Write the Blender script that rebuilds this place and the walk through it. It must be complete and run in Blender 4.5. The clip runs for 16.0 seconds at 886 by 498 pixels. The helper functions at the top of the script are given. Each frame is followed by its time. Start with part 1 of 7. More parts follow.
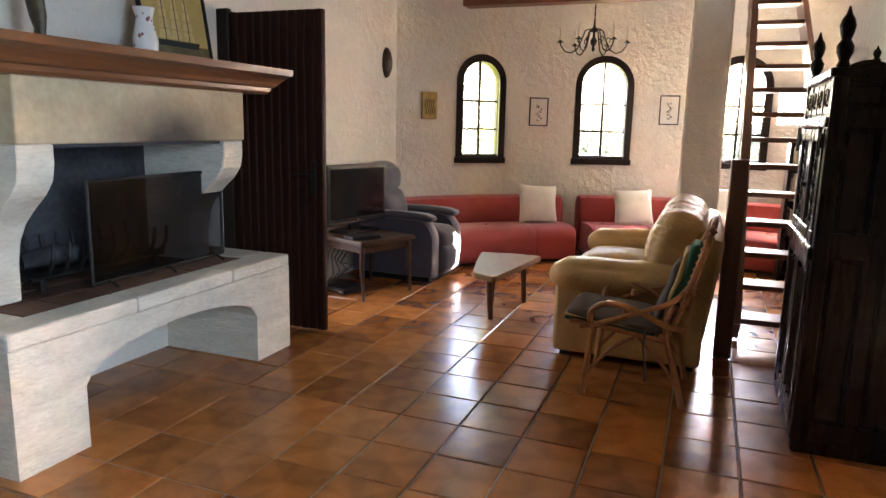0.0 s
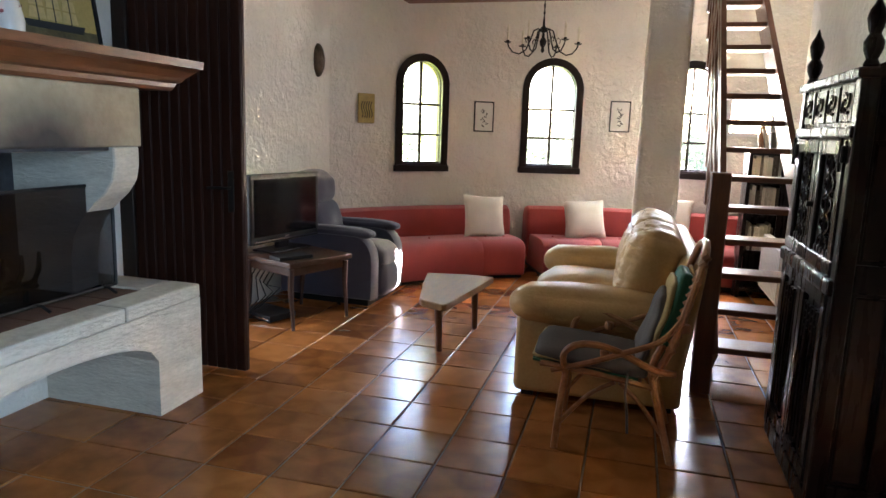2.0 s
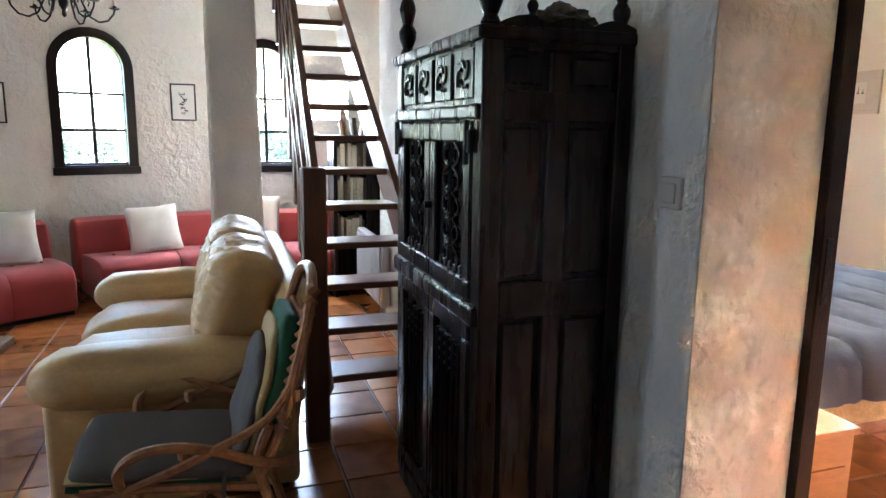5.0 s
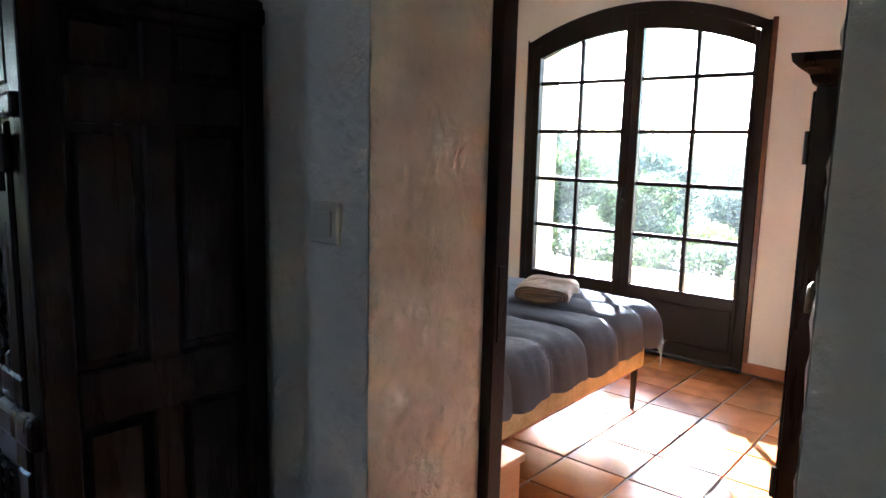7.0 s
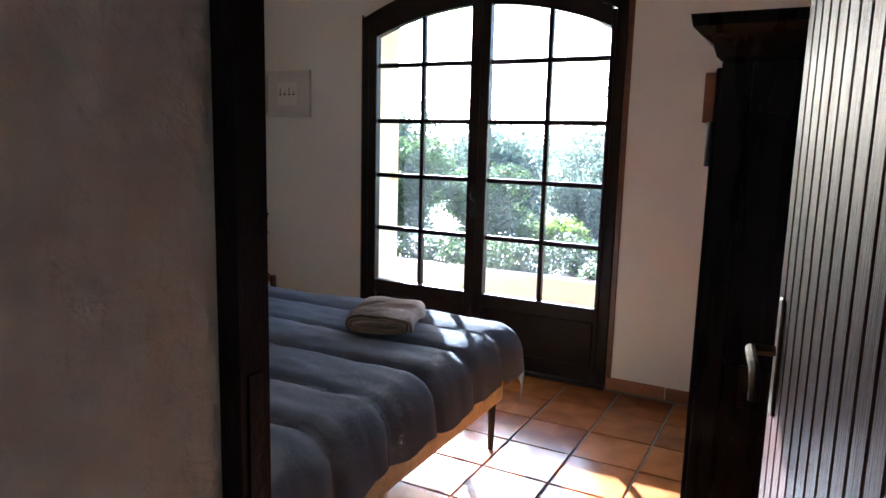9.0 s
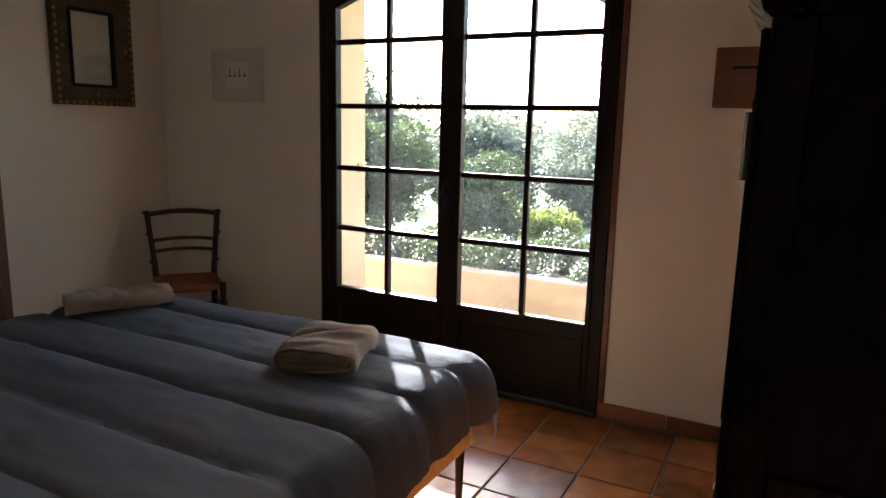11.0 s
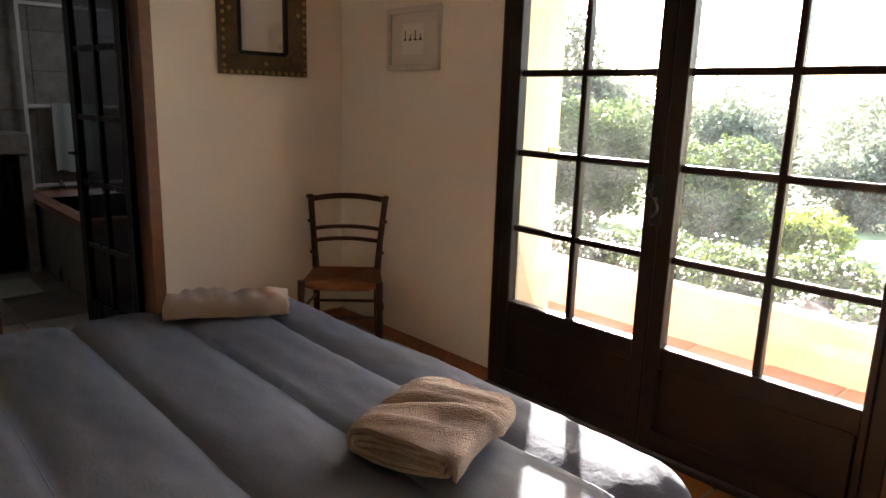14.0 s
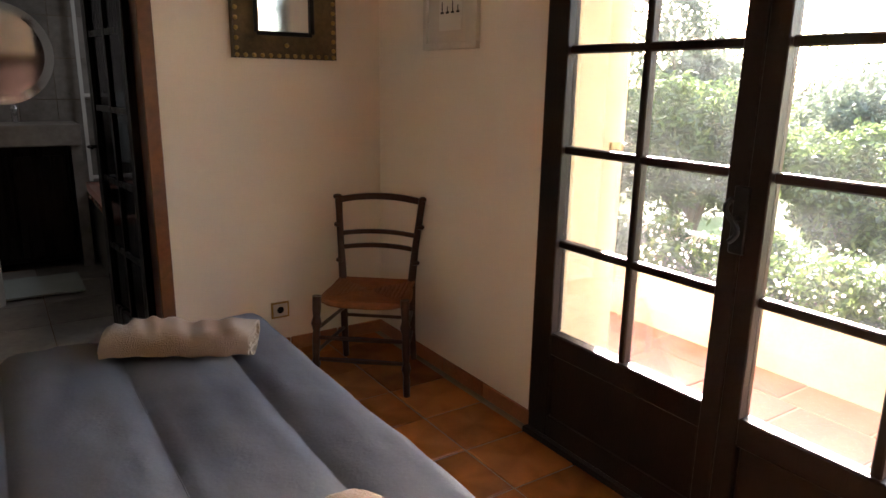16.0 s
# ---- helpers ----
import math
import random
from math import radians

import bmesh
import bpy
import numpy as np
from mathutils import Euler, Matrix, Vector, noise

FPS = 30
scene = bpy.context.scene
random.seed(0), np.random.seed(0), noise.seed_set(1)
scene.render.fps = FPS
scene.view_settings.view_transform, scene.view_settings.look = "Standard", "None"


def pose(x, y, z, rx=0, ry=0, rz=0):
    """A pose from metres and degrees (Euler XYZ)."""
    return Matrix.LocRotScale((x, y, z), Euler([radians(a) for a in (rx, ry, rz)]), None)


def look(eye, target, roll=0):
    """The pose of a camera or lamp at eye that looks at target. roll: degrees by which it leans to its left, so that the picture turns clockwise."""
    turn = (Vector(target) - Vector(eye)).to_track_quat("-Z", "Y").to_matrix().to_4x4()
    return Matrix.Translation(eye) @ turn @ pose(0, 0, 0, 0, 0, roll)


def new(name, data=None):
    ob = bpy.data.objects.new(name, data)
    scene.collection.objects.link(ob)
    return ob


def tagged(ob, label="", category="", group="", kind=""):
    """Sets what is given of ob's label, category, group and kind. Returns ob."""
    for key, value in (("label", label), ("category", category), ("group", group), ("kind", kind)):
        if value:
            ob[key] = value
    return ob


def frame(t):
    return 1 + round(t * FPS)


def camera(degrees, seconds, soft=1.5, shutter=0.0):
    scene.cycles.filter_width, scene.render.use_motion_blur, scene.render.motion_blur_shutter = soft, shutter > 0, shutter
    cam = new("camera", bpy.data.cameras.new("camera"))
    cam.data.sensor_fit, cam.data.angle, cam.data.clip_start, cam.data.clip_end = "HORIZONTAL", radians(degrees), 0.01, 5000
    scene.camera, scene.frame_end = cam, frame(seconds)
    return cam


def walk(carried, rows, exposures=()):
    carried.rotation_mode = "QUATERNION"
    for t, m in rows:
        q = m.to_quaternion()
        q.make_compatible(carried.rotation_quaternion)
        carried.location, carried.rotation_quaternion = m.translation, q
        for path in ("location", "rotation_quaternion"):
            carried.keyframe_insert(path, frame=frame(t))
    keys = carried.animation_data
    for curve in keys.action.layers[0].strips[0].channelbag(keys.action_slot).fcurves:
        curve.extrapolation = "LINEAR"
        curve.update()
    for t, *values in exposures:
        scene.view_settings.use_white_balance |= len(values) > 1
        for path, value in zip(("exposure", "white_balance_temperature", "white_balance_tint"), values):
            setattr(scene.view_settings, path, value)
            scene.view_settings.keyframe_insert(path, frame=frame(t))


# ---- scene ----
cam = camera(66.5, 16.0)
PATH = [
    (0, (0.119, 0.177, 1.359), (-0.59, 2.012, 0.998), 1.3),
    (0.5, (0.07, 0.298, 1.36), (-0.588, 2.15, 0.987), 1.4),
    (1, (0.027, 0.447, 1.383), (-0.602, 2.311, 1.026), 1.5),
    (1.5, (-0.043, 0.569, 1.371), (-0.653, 2.441, 1.023), 1.7),
    (2, (-0.14, 0.717, 1.363), (-0.667, 2.616, 1.02), 1.9),
    (2.5, (-0.204, 0.861, 1.352), (-0.618, 2.788, 1.018), 1.0),
    (3, (-0.195, 1.04, 1.361), (-0.58, 2.973, 1.02), 0.7),
    (3.5, (-0.156, 1.198, 1.358), (-0.467, 3.146, 1.031), 0.9),
    (4, (-0.148, 1.354, 1.351), (-0.238, 3.322, 1.006), 1.8),
    (4.5, (-0.141, 1.512, 1.363), (0.136, 3.465, 1.033), 1.1),
    (5, (-0.086, 1.67, 1.356), (0.542, 3.537, 1.011), 0.7),
    (5.2, (-0.062, 1.719, 1.349), (0.659, 3.552, 1.005), 1.1),
    (7.3, (0.251, 2.151, 1.355), (1.823, 3.352, 1.059), 1.0),
    (7.5, (0.315, 2.18, 1.36), (1.915, 3.343, 1.061), 0.8),
    (8, (0.493, 2.24, 1.358), (2.137, 3.341, 1.065), 1.0),
    (8.5, (0.626, 2.303, 1.362), (2.322, 3.324, 1.075), 1.3),
    (9, (0.814, 2.412, 1.368), (2.558, 3.34, 1.057), 1.5),
    (9.2, (0.868, 2.456, 1.366), (2.634, 3.341, 1.054), 1.7),
    (11.3, (1.457, 2.554, 1.409), (3.184, 3.488, 1.028), 1.0),
    (11.5, (1.519, 2.568, 1.413), (3.222, 3.542, 1.021), 1.2),
    (12, (1.641, 2.625, 1.406), (3.284, 3.689, 0.993), 1.0),
    (12.5, (1.785, 2.686, 1.396), (3.355, 3.854, 0.981), 0.6),
    (13, (1.946, 2.749, 1.399), (3.355, 4.103, 0.972), 0.7),
    (13.5, (2.032, 2.792, 1.395), (3.393, 4.196, 0.973), 1.5),
    (14, (2.195, 2.868, 1.368), (3.527, 4.297, 0.939), 1.8),
    (14.5, (2.363, 2.969, 1.367), (3.686, 4.407, 0.939), 1.7),
    (15, (2.508, 3.016, 1.398), (3.827, 4.452, 0.953), 1.4),
    (15.5, (2.69, 3.057, 1.397), (3.925, 4.562, 0.938), 0.9),
    (16, (2.816, 3.108, 1.383), (3.894, 4.722, 0.9), 1.0),
]
walk(cam, [(t, look(eye, target, roll)) for t, eye, target, roll in PATH],
     [(0.0, 6.45, 7300, 24), (2.0, 6.3, 6500, 16), (3.5, 6.0, 6300, 12), (4.5, 6.1, 6000, 10), (5.2, 6.5, 5200, 10), (7.2, 5.1, 5100, 10), (8.2, 4.5, 4750, 10), (9.2, 3.95, 4800, 10), (11.3, 3.45, 5900, 12), (12.5, 3.7, 6200, 14), (14.0, 4.4, 6500, 16), (16.0, 4.6, 6600, 18)])

# ---- world and sun ----
SUN_AZ = radians(37)          # from +X towards +Y
SUN_EL = radians(19.9)
world = bpy.data.worlds.new("sky")
scene.world = world
world.use_nodes = True
wn = world.node_tree.nodes
sky = wn.new("ShaderNodeTexSky")
sky.sky_type = "NISHITA"
sky.sun_disc = False
sky.sun_elevation = SUN_EL
sky.sun_rotation = math.pi / 2 - SUN_AZ
sky.air_density, sky.dust_density = 1.0, 2.0
wn["Background"].inputs[1].default_value = 0.15
world.node_tree.links.new(sky.outputs[0], wn["Background"].inputs[0])
sun_data = bpy.data.lights.new("sun", "SUN")
sun_data.energy, sun_data.angle, sun_data.color = 5.0, radians(0.5), (1.0, 0.93, 0.82)
sun = new("sun", sun_data)
sd = Vector((math.cos(SUN_AZ) * math.cos(SUN_EL), math.sin(SUN_AZ) * math.cos(SUN_EL), math.sin(SUN_EL)))
sun.matrix_world = look(sd * 40, (0, 0, 0))


def area_lamp(name, at, to, w, h, watts, color=(0.85, 0.93, 1.0), spread=180):
    d = bpy.data.lights.new(name, "AREA")
    d.shape, d.size, d.size_y, d.energy, d.color = "RECTANGLE", w, h, watts, color
    d.spread = radians(spread)
    o = new(name, d)
    o.matrix_world = look(at, to)
    return o


# weak added fill behind the walker, at the unseen south end of the living room
area_lamp("garden_door_daylight", (-1.2, -2.52, 1.15), (-1.2, 0, 1.1), 1.9, 2.0, 0.04)
# added bluish fill beside the walker, aimed at the fireplace; the wall has no window
area_lamp("side_window_daylight", (0.93, 0.75, 1.45), (-2.3, 2.35, 0.8), 1.1, 1.2, 0.42, (0.47, 0.73, 1.0), 75)
# the open passage behind the plank door has a window of its own
area_lamp("passage_daylight", (-3.6, 4.32, 1.15), (0, 5.0, 0.9), 0.75, 1.8, 0.5, (0.80, 0.90, 1.0))
# daylight in the opening of the arched window behind the pillar
area_lamp("arched_window_daylight", (0.40, 8.36, 1.55), (-0.1, 4.5, 0.9), 0.46, 0.9, 1.1, (0.95, 0.97, 1.0))


# ---- materials ----
def material(name, color, rough=0.6, metal=0.0, var=0.15, scale=6.0, grain=60.0, bump=0.1, depth=0.01,
             color2=None, stretch=(1, 1, 1), coat=0.0, spec=0.5, random_shift=0.0, sheen=0.0, coarse=0.0, coarse_scale=5.0):
    m = bpy.data.materials.new(name)
    m.use_nodes = True
    nt = m.node_tree
    n, l = nt.nodes, nt.links
    p = n["Principled BSDF"]
    tc = n.new("ShaderNodeTexCoord")
    mp = n.new("ShaderNodeMapping")
    mp.inputs["Scale"].default_value = stretch
    l.new(tc.outputs["Object"], mp.inputs[0])
    big = n.new("ShaderNodeTexNoise")
    big.inputs["Scale"].default_value, big.inputs["Detail"].default_value = scale, 4
    fine = n.new("ShaderNodeTexNoise")
    fine.inputs["Scale"].default_value, fine.inputs["Detail"].default_value = grain, 5
    l.new(mp.outputs[0], big.inputs[0])
    l.new(mp.outputs[0], fine.inputs[0])
    add = n.new("ShaderNodeMath")
    add.operation = "MULTIPLY_ADD"
    add.inputs[1].default_value = 0.6
    l.new(big.outputs[0], add.inputs[0])
    half = n.new("ShaderNodeMath")
    half.operation = "MULTIPLY"
    half.inputs[1].default_value = 0.4
    l.new(fine.outputs[0], half.inputs[0])
    l.new(half.outputs[0], add.inputs[2])
    fac = add.outputs[0]
    if random_shift:
        info = n.new("ShaderNodeObjectInfo")
        geo = n.new("ShaderNodeNewGeometry")
        both = n.new("ShaderNodeMath")
        both.operation = "ADD"
        l.new(info.outputs["Random"], both.inputs[0])
        l.new(geo.outputs["Random Per Island"], both.inputs[1])
        fr = n.new("ShaderNodeMath")
        fr.operation = "FRACT"
        l.new(both.outputs[0], fr.inputs[0])
        ma = n.new("ShaderNodeMath")
        ma.operation = "MULTIPLY_ADD"
        ma.inputs[1].default_value = random_shift
        l.new(fr.outputs[0], ma.inputs[0])
        sub = n.new("ShaderNodeMath")
        sub.operation = "SUBTRACT"
        l.new(add.outputs[0], sub.inputs[0])
        sub.inputs[1].default_value = random_shift / 2
        l.new(sub.outputs[0], ma.inputs[2])
        fac = ma.outputs[0]
    ramp = n.new("ShaderNodeValToRGB")
    c = Vector(color)
    lo = c * (1 - var)
    hi = Vector(color2) if color2 else c * (1 + var)
    ramp.color_ramp.elements[0].position, ramp.color_ramp.elements[1].position = 0.3, 0.7
    ramp.color_ramp.elements[0].color = (*[min(1, v) for v in lo], 1)
    ramp.color_ramp.elements[1].color = (*[min(1, v) for v in hi], 1)
    l.new(fac, ramp.inputs[0])
    l.new(ramp.outputs[0], p.inputs["Base Color"])
    p.inputs["Roughness"].default_value, p.inputs["Metallic"].default_value = rough, metal
    p.inputs["Specular IOR Level"].default_value = spec
    p.inputs["Coat Weight"].default_value = coat
    p.inputs["Sheen Weight"].default_value = sheen
    rr = n.new("ShaderNodeMapRange")
    rr.inputs["To Min"].default_value, rr.inputs["To Max"].default_value = max(0.03, rough - 0.08), min(1, rough + 0.1)
    l.new(big.outputs[0], rr.inputs["Value"])
    l.new(rr.outputs[0], p.inputs["Roughness"])
    bp = n.new("ShaderNodeBump")
    bp.inputs["Strength"].default_value, bp.inputs["Distance"].default_value = bump, depth
    l.new(fine.outputs[0], bp.inputs["Height"])
    if coarse:
        cn = n.new("ShaderNodeTexNoise")
        cn.inputs["Scale"].default_value, cn.inputs["Detail"].default_value = coarse_scale, 6
        cn.inputs["Distortion"].default_value = 0.35
        l.new(mp.outputs[0], cn.inputs[0])
        b2 = n.new("ShaderNodeBump")
        b2.inputs["Strength"].default_value, b2.inputs["Distance"].default_value = coarse, 0.03
        l.new(cn.outputs[0], b2.inputs["Height"])
        l.new(b2.outputs[0], bp.inputs["Normal"])
    l.new(bp.outputs[0], p.inputs["Normal"])
    return m


def leafy(*a, **k):
    """Leaves let part of the light through."""
    m = material(*a, **k)
    n, l = m.node_tree.nodes, m.node_tree.links
    p = n["Principled BSDF"]
    src = p.inputs["Base Color"].links[0].from_socket
    tr, mix = n.new("ShaderNodeBsdfTranslucent"), n.new("ShaderNodeMixShader")
    l.new(src, tr.inputs[0])
    mix.inputs[0].default_value = 0.5
    l.new(p.outputs[0], mix.inputs[1])
    l.new(tr.outputs[0], mix.inputs[2])
    l.new(mix.outputs[0], n["Material Output"].inputs[0])
    return m


M_ROUGH = material("rough_plaster", (0.74, 0.70, 0.62), 0.9, var=0.06, scale=3, grain=45, bump=0.5, depth=0.012, coarse=0.6, coarse_scale=15, spec=0.2)
M_SMOOTH = material("smooth_plaster", (0.80, 0.74, 0.65), 0.85, var=0.04, scale=2, grain=120, bump=0.12, depth=0.004, spec=0.2)
M_CEIL = material("ceiling_paint", (0.75, 0.72, 0.66), 0.9, var=0.04, scale=2, grain=80, bump=0.1)
M_TILE = material("terracotta_glazed", (0.28, 0.09, 0.024), 0.22, var=0.35, scale=4.0, grain=11, bump=0.04, depth=0.003, color2=(0.42, 0.155, 0.04), random_shift=0.32, spec=0.5)
M_GROUT = material("grout", (0.22, 0.16, 0.11), 0.85, var=0.2, scale=8, grain=90, bump=0.3)
M_SKIRT = material("terracotta_skirting", (0.30, 0.11, 0.045), 0.4, var=0.3, scale=9, grain=70, bump=0.08, random_shift=0.3)
M_STONE = material("limestone", (0.52, 0.47, 0.38), 0.85, var=0.14, scale=5, grain=28, bump=0.5, depth=0.012, stretch=(1, 1, 3), color2=(0.66, 0.61, 0.51), coarse=0.25, coarse_scale=9)
M_DARKWOOD = material("dark_carved_oak", (0.009, 0.005, 0.004), 0.27, var=0.35, scale=5, grain=40, bump=0.1, stretch=(6, 6, 0.6), spec=0.14)
M_DOORWOOD = material("dark_stained_boards", (0.028, 0.009, 0.005), 0.5, spec=0.1, var=0.35, scale=5, grain=35, bump=0.2, stretch=(7, 7, 0.5))
M_FRAMEWOOD = material("dark_brown_joinery", (0.016, 0.008, 0.005), 0.45, spec=0.2, var=0.3, scale=6, grain=40, bump=0.15, stretch=(5, 5, 1))
M_STAIRWOOD = material("varnished_pine", (0.13, 0.045, 0.017), 0.33, var=0.3, scale=5, grain=30, bump=0.1, stretch=(1, 7, 7), color2=(0.19, 0.072, 0.028))
M_BALUSTER = material("varnished_pine_upright", (0.13, 0.045, 0.017), 0.33, var=0.3, scale=5, grain=30, bump=0.1, stretch=(7, 7, 0.7), color2=(0.19, 0.072, 0.028))
M_MANTEL = material("mantel_wood", (0.15, 0.055, 0.022), 0.35, var=0.3, scale=4, grain=30, bump=0.12, stretch=(7, 0.6, 7))
M_BEAM = material("red_brown_beam", (0.17, 0.055, 0.025), 0.55, var=0.3, scale=4, grain=25, bump=0.3, stretch=(0.6, 7, 7))
M_TABLEWOOD = material("oak_table_wood", (0.19, 0.092, 0.03), 0.55, spec=0.25, var=0.25, scale=4, grain=30, bump=0.1, stretch=(6, 0.8, 6), color2=(0.26, 0.135, 0.05))
M_LEGWOOD = material("reddish_table_leg", (0.12, 0.048, 0.02), 0.45, var=0.25, scale=6, grain=40, bump=0.1, stretch=(5, 5, 0.8))
M_RED = material("red_upholstery", (0.36, 0.05, 0.042), 0.85, var=0.12, scale=7, grain=160, bump=0.25, depth=0.004, sheen=0.2)
M_BEIGE = material("beige_leather", (0.54, 0.31, 0.11), 0.5, spec=0.3, var=0.12, scale=5, grain=70, bump=0.2, depth=0.006, color2=(0.60, 0.38, 0.16))
M_GREY = material("blue_grey_suede", (0.05, 0.05, 0.075), 0.8, var=0.15, scale=5, grain=120, bump=0.2, depth=0.004, sheen=0.3)
M_WHITECLOTH = material("cream_cushion_cotton", (0.72, 0.68, 0.6), 0.9, var=0.07, scale=6, grain=150, bump=0.25, depth=0.004)
M_BLACK = material("black_plastic", (0.007, 0.007, 0.008), 0.4, spec=0.2, var=0.1, scale=5, grain=90, bump=0.03)
M_SCREEN = material("dark_screen_glass", (0.004, 0.004, 0.005), 0.1, spec=0.2, var=0.1, scale=3, grain=20, bump=0.0)
M_IRON = material("black_iron", (0.018, 0.017, 0.016), 0.5, metal=0.6, var=0.25, scale=8, grain=60, bump=0.3)
M_BRASS = material("aged_brass", (0.42, 0.27, 0.09), 0.38, metal=0.9, var=0.25, scale=12, grain=60, bump=0.1)
M_STEEL = material("chrome", (0.6, 0.6, 0.62), 0.18, metal=1.0, var=0.1, scale=8, grain=60, bump=0.02)
M_RATTAN = material("rattan_cane", (0.30, 0.10, 0.028), 0.4, var=0.3, scale=12, grain=60, bump=0.15, color2=(0.45, 0.21, 0.08))
M_SEATGREY = material("grey_chair_pad", (0.10, 0.083, 0.07), 0.9, var=0.12, scale=8, grain=150, bump=0.3)
M_GREEN = material("green_stripe_cloth", (0.02, 0.11, 0.055), 0.85, var=0.15, scale=8, grain=140, bump=0.25)
M_YELLOWCLOTH = material("yellow_stripe_cloth", (0.42, 0.30, 0.12), 0.85, var=0.12, scale=8, grain=140, bump=0.25)
M_SOOT = material("sooted_firebrick", (0.02, 0.02, 0.022), 0.9, var=0.5, scale=5, grain=30, bump=0.4, color2=(0.06, 0.06, 0.065))
M_HEARTHTILE = material("hearth_terracotta", (0.10, 0.045, 0.025), 0.7, var=0.4, scale=7, grain=50, bump=0.3, random_shift=0.3)
M_QUILT = material("blue_grey_quilt", (0.20, 0.213, 0.245), 0.95, var=0.08, scale=6, grain=120, bump=0.2, depth=0.005, spec=0.08, coarse=0.15, coarse_scale=9)
M_TOWEL = material("taupe_terry_towel", (0.28, 0.19, 0.125), 0.95, var=0.14, scale=9, grain=260, bump=0.9, depth=0.008, sheen=0.3)
M_BEDBASE = material("gold_damask_ticking", (0.62, 0.43, 0.16), 0.7, var=0.2, scale=16, grain=70, bump=0.15, color2=(0.75, 0.58, 0.27))
M_NIGHT = material("honey_pine", (0.50, 0.26, 0.09), 0.4, var=0.2, scale=5, grain=30, bump=0.1, stretch=(1, 6, 6))
M_CHAIRWOOD = material("dark_turned_wood", (0.05, 0.02, 0.010), 0.36, spec=0.3, var=0.3, scale=8, grain=50, bump=0.1, stretch=(4, 4, 1))
M_RUSH = material("woven_rush", (0.24, 0.075, 0.024), 0.6, spec=0.25, var=0.35, scale=9, grain=40, bump=0.6, stretch=(3, 14, 3), color2=(0.32, 0.12, 0.04))
M_WHITE = material("white_paint", (0.78, 0.76, 0.72), 0.5, var=0.04, scale=4, grain=80, bump=0.05)
M_PLATE = material("cream_switch_plastic", (0.62, 0.56, 0.46), 0.4, var=0.04, scale=5, grain=80, bump=0.02)
M_PAPER = material("print_paper", (0.74, 0.72, 0.66), 0.8, var=0.04, scale=6, grain=80, bump=0.03)
M_INK = material("dark_ink", (0.03, 0.03, 0.03), 0.8, var=0.2, scale=10, grain=60, bump=0.0)
M_GILT = material("old_gold_panel", (0.40, 0.28, 0.08), 0.6, var=0.3, scale=14, grain=60, bump=0.2)
M_BRONZE = material("patinated_bronze", (0.075, 0.055, 0.03), 0.45, metal=0.5, var=0.5, scale=18, grain=50, bump=0.5)
M_SEA = material("painting_sea", (0.12, 0.10, 0.05), 0.5, var=0.5, scale=18, grain=60, bump=0.1)
M_SKYPAINT = material("painting_sky", (0.50, 0.36, 0.12), 0.5, var=0.15, scale=7, grain=50, bump=0.1)
M_SAIL = material("painting_sails", (0.62, 0.46, 0.20), 0.5, var=0.2, scale=12, grain=50, bump=0.1)
M_PORCELAIN = material("white_porcelain", (0.70, 0.67, 0.62), 0.2, var=0.05, scale=6, grain=60, bump=0.02)
M_FLORAL = material("faded_red_blossom", (0.30, 0.10, 0.10), 0.3, var=0.3, scale=12, grain=60, bump=0.02)
M_BOOK = material("book_spines", (0.28, 0.20, 0.11), 0.7, var=0.7, scale=3, grain=60, bump=0.1, random_shift=0.9, color2=(0.62, 0.55, 0.42))
M_RADIATOR = material("white_enamel", (0.70, 0.69, 0.67), 0.35, var=0.04, scale=5, grain=60, bump=0.02)
M_OCHRE = material("ochre_render", (0.62, 0.50, 0.31), 0.9, var=0.07, scale=4, grain=70, bump=0.25)
M_PLANTER = material("cream_render", (0.30, 0.25, 0.20), 0.9, var=0.14, scale=4, grain=60, bump=0.3, color2=(0.36, 0.31, 0.25))
M_TERRACE = material("terrace_tile", (0.22, 0.085, 0.05), 0.7, var=0.25, scale=6, grain=50, bump=0.15, random_shift=0.3)
M_GRASS = material("grass", (0.085, 0.13, 0.03), 0.9, var=0.4, scale=2.5, grain=60, bump=0.6, color2=(0.16, 0.19, 0.05))
M_LEAF = leafy("shrub_leaves", (0.036, 0.06, 0.02), 0.55, var=0.4, scale=3, grain=40, bump=0.1, random_shift=0.6, color2=(0.08, 0.115, 0.038))
M_OLIVE = leafy("olive_leaves", (0.06, 0.08, 0.052), 0.6, var=0.35, scale=3, grain=40, bump=0.1, random_shift=0.6, color2=(0.11, 0.135, 0.088))
M_LIME = leafy("lime_leaves", (0.10, 0.14, 0.02), 0.55, var=0.3, scale=3, grain=40, bump=0.1, random_shift=0.5, color2=(0.19, 0.24, 0.04))
M_PETAL = material("white_petals", (0.66, 0.62, 0.62), 0.6, var=0.08, scale=5, grain=50, bump=0.05)
M_BARK = material("bark", (0.10, 0.075, 0.055), 0.9, var=0.35, scale=8, grain=30, bump=0.6, stretch=(4, 4, 0.6))
M_ROCK = material("pale_rock", (0.33, 0.31, 0.27), 0.9, var=0.3, scale=6, grain=30, bump=0.6)
M_SOIL = material("soil", (0.07, 0.045, 0.03), 0.95, var=0.3, scale=8, grain=50, bump=0.5)
M_BATHTILE = material("grey_marbled_tile", (0.27, 0.245, 0.22), 0.3, var=0.35, scale=6, grain=25, bump=0.03, random_shift=0.2)
M_PINK = material("dusky_pink_enamel", (0.42, 0.20, 0.15), 0.2, var=0.06, scale=5, grain=50, bump=0.02)
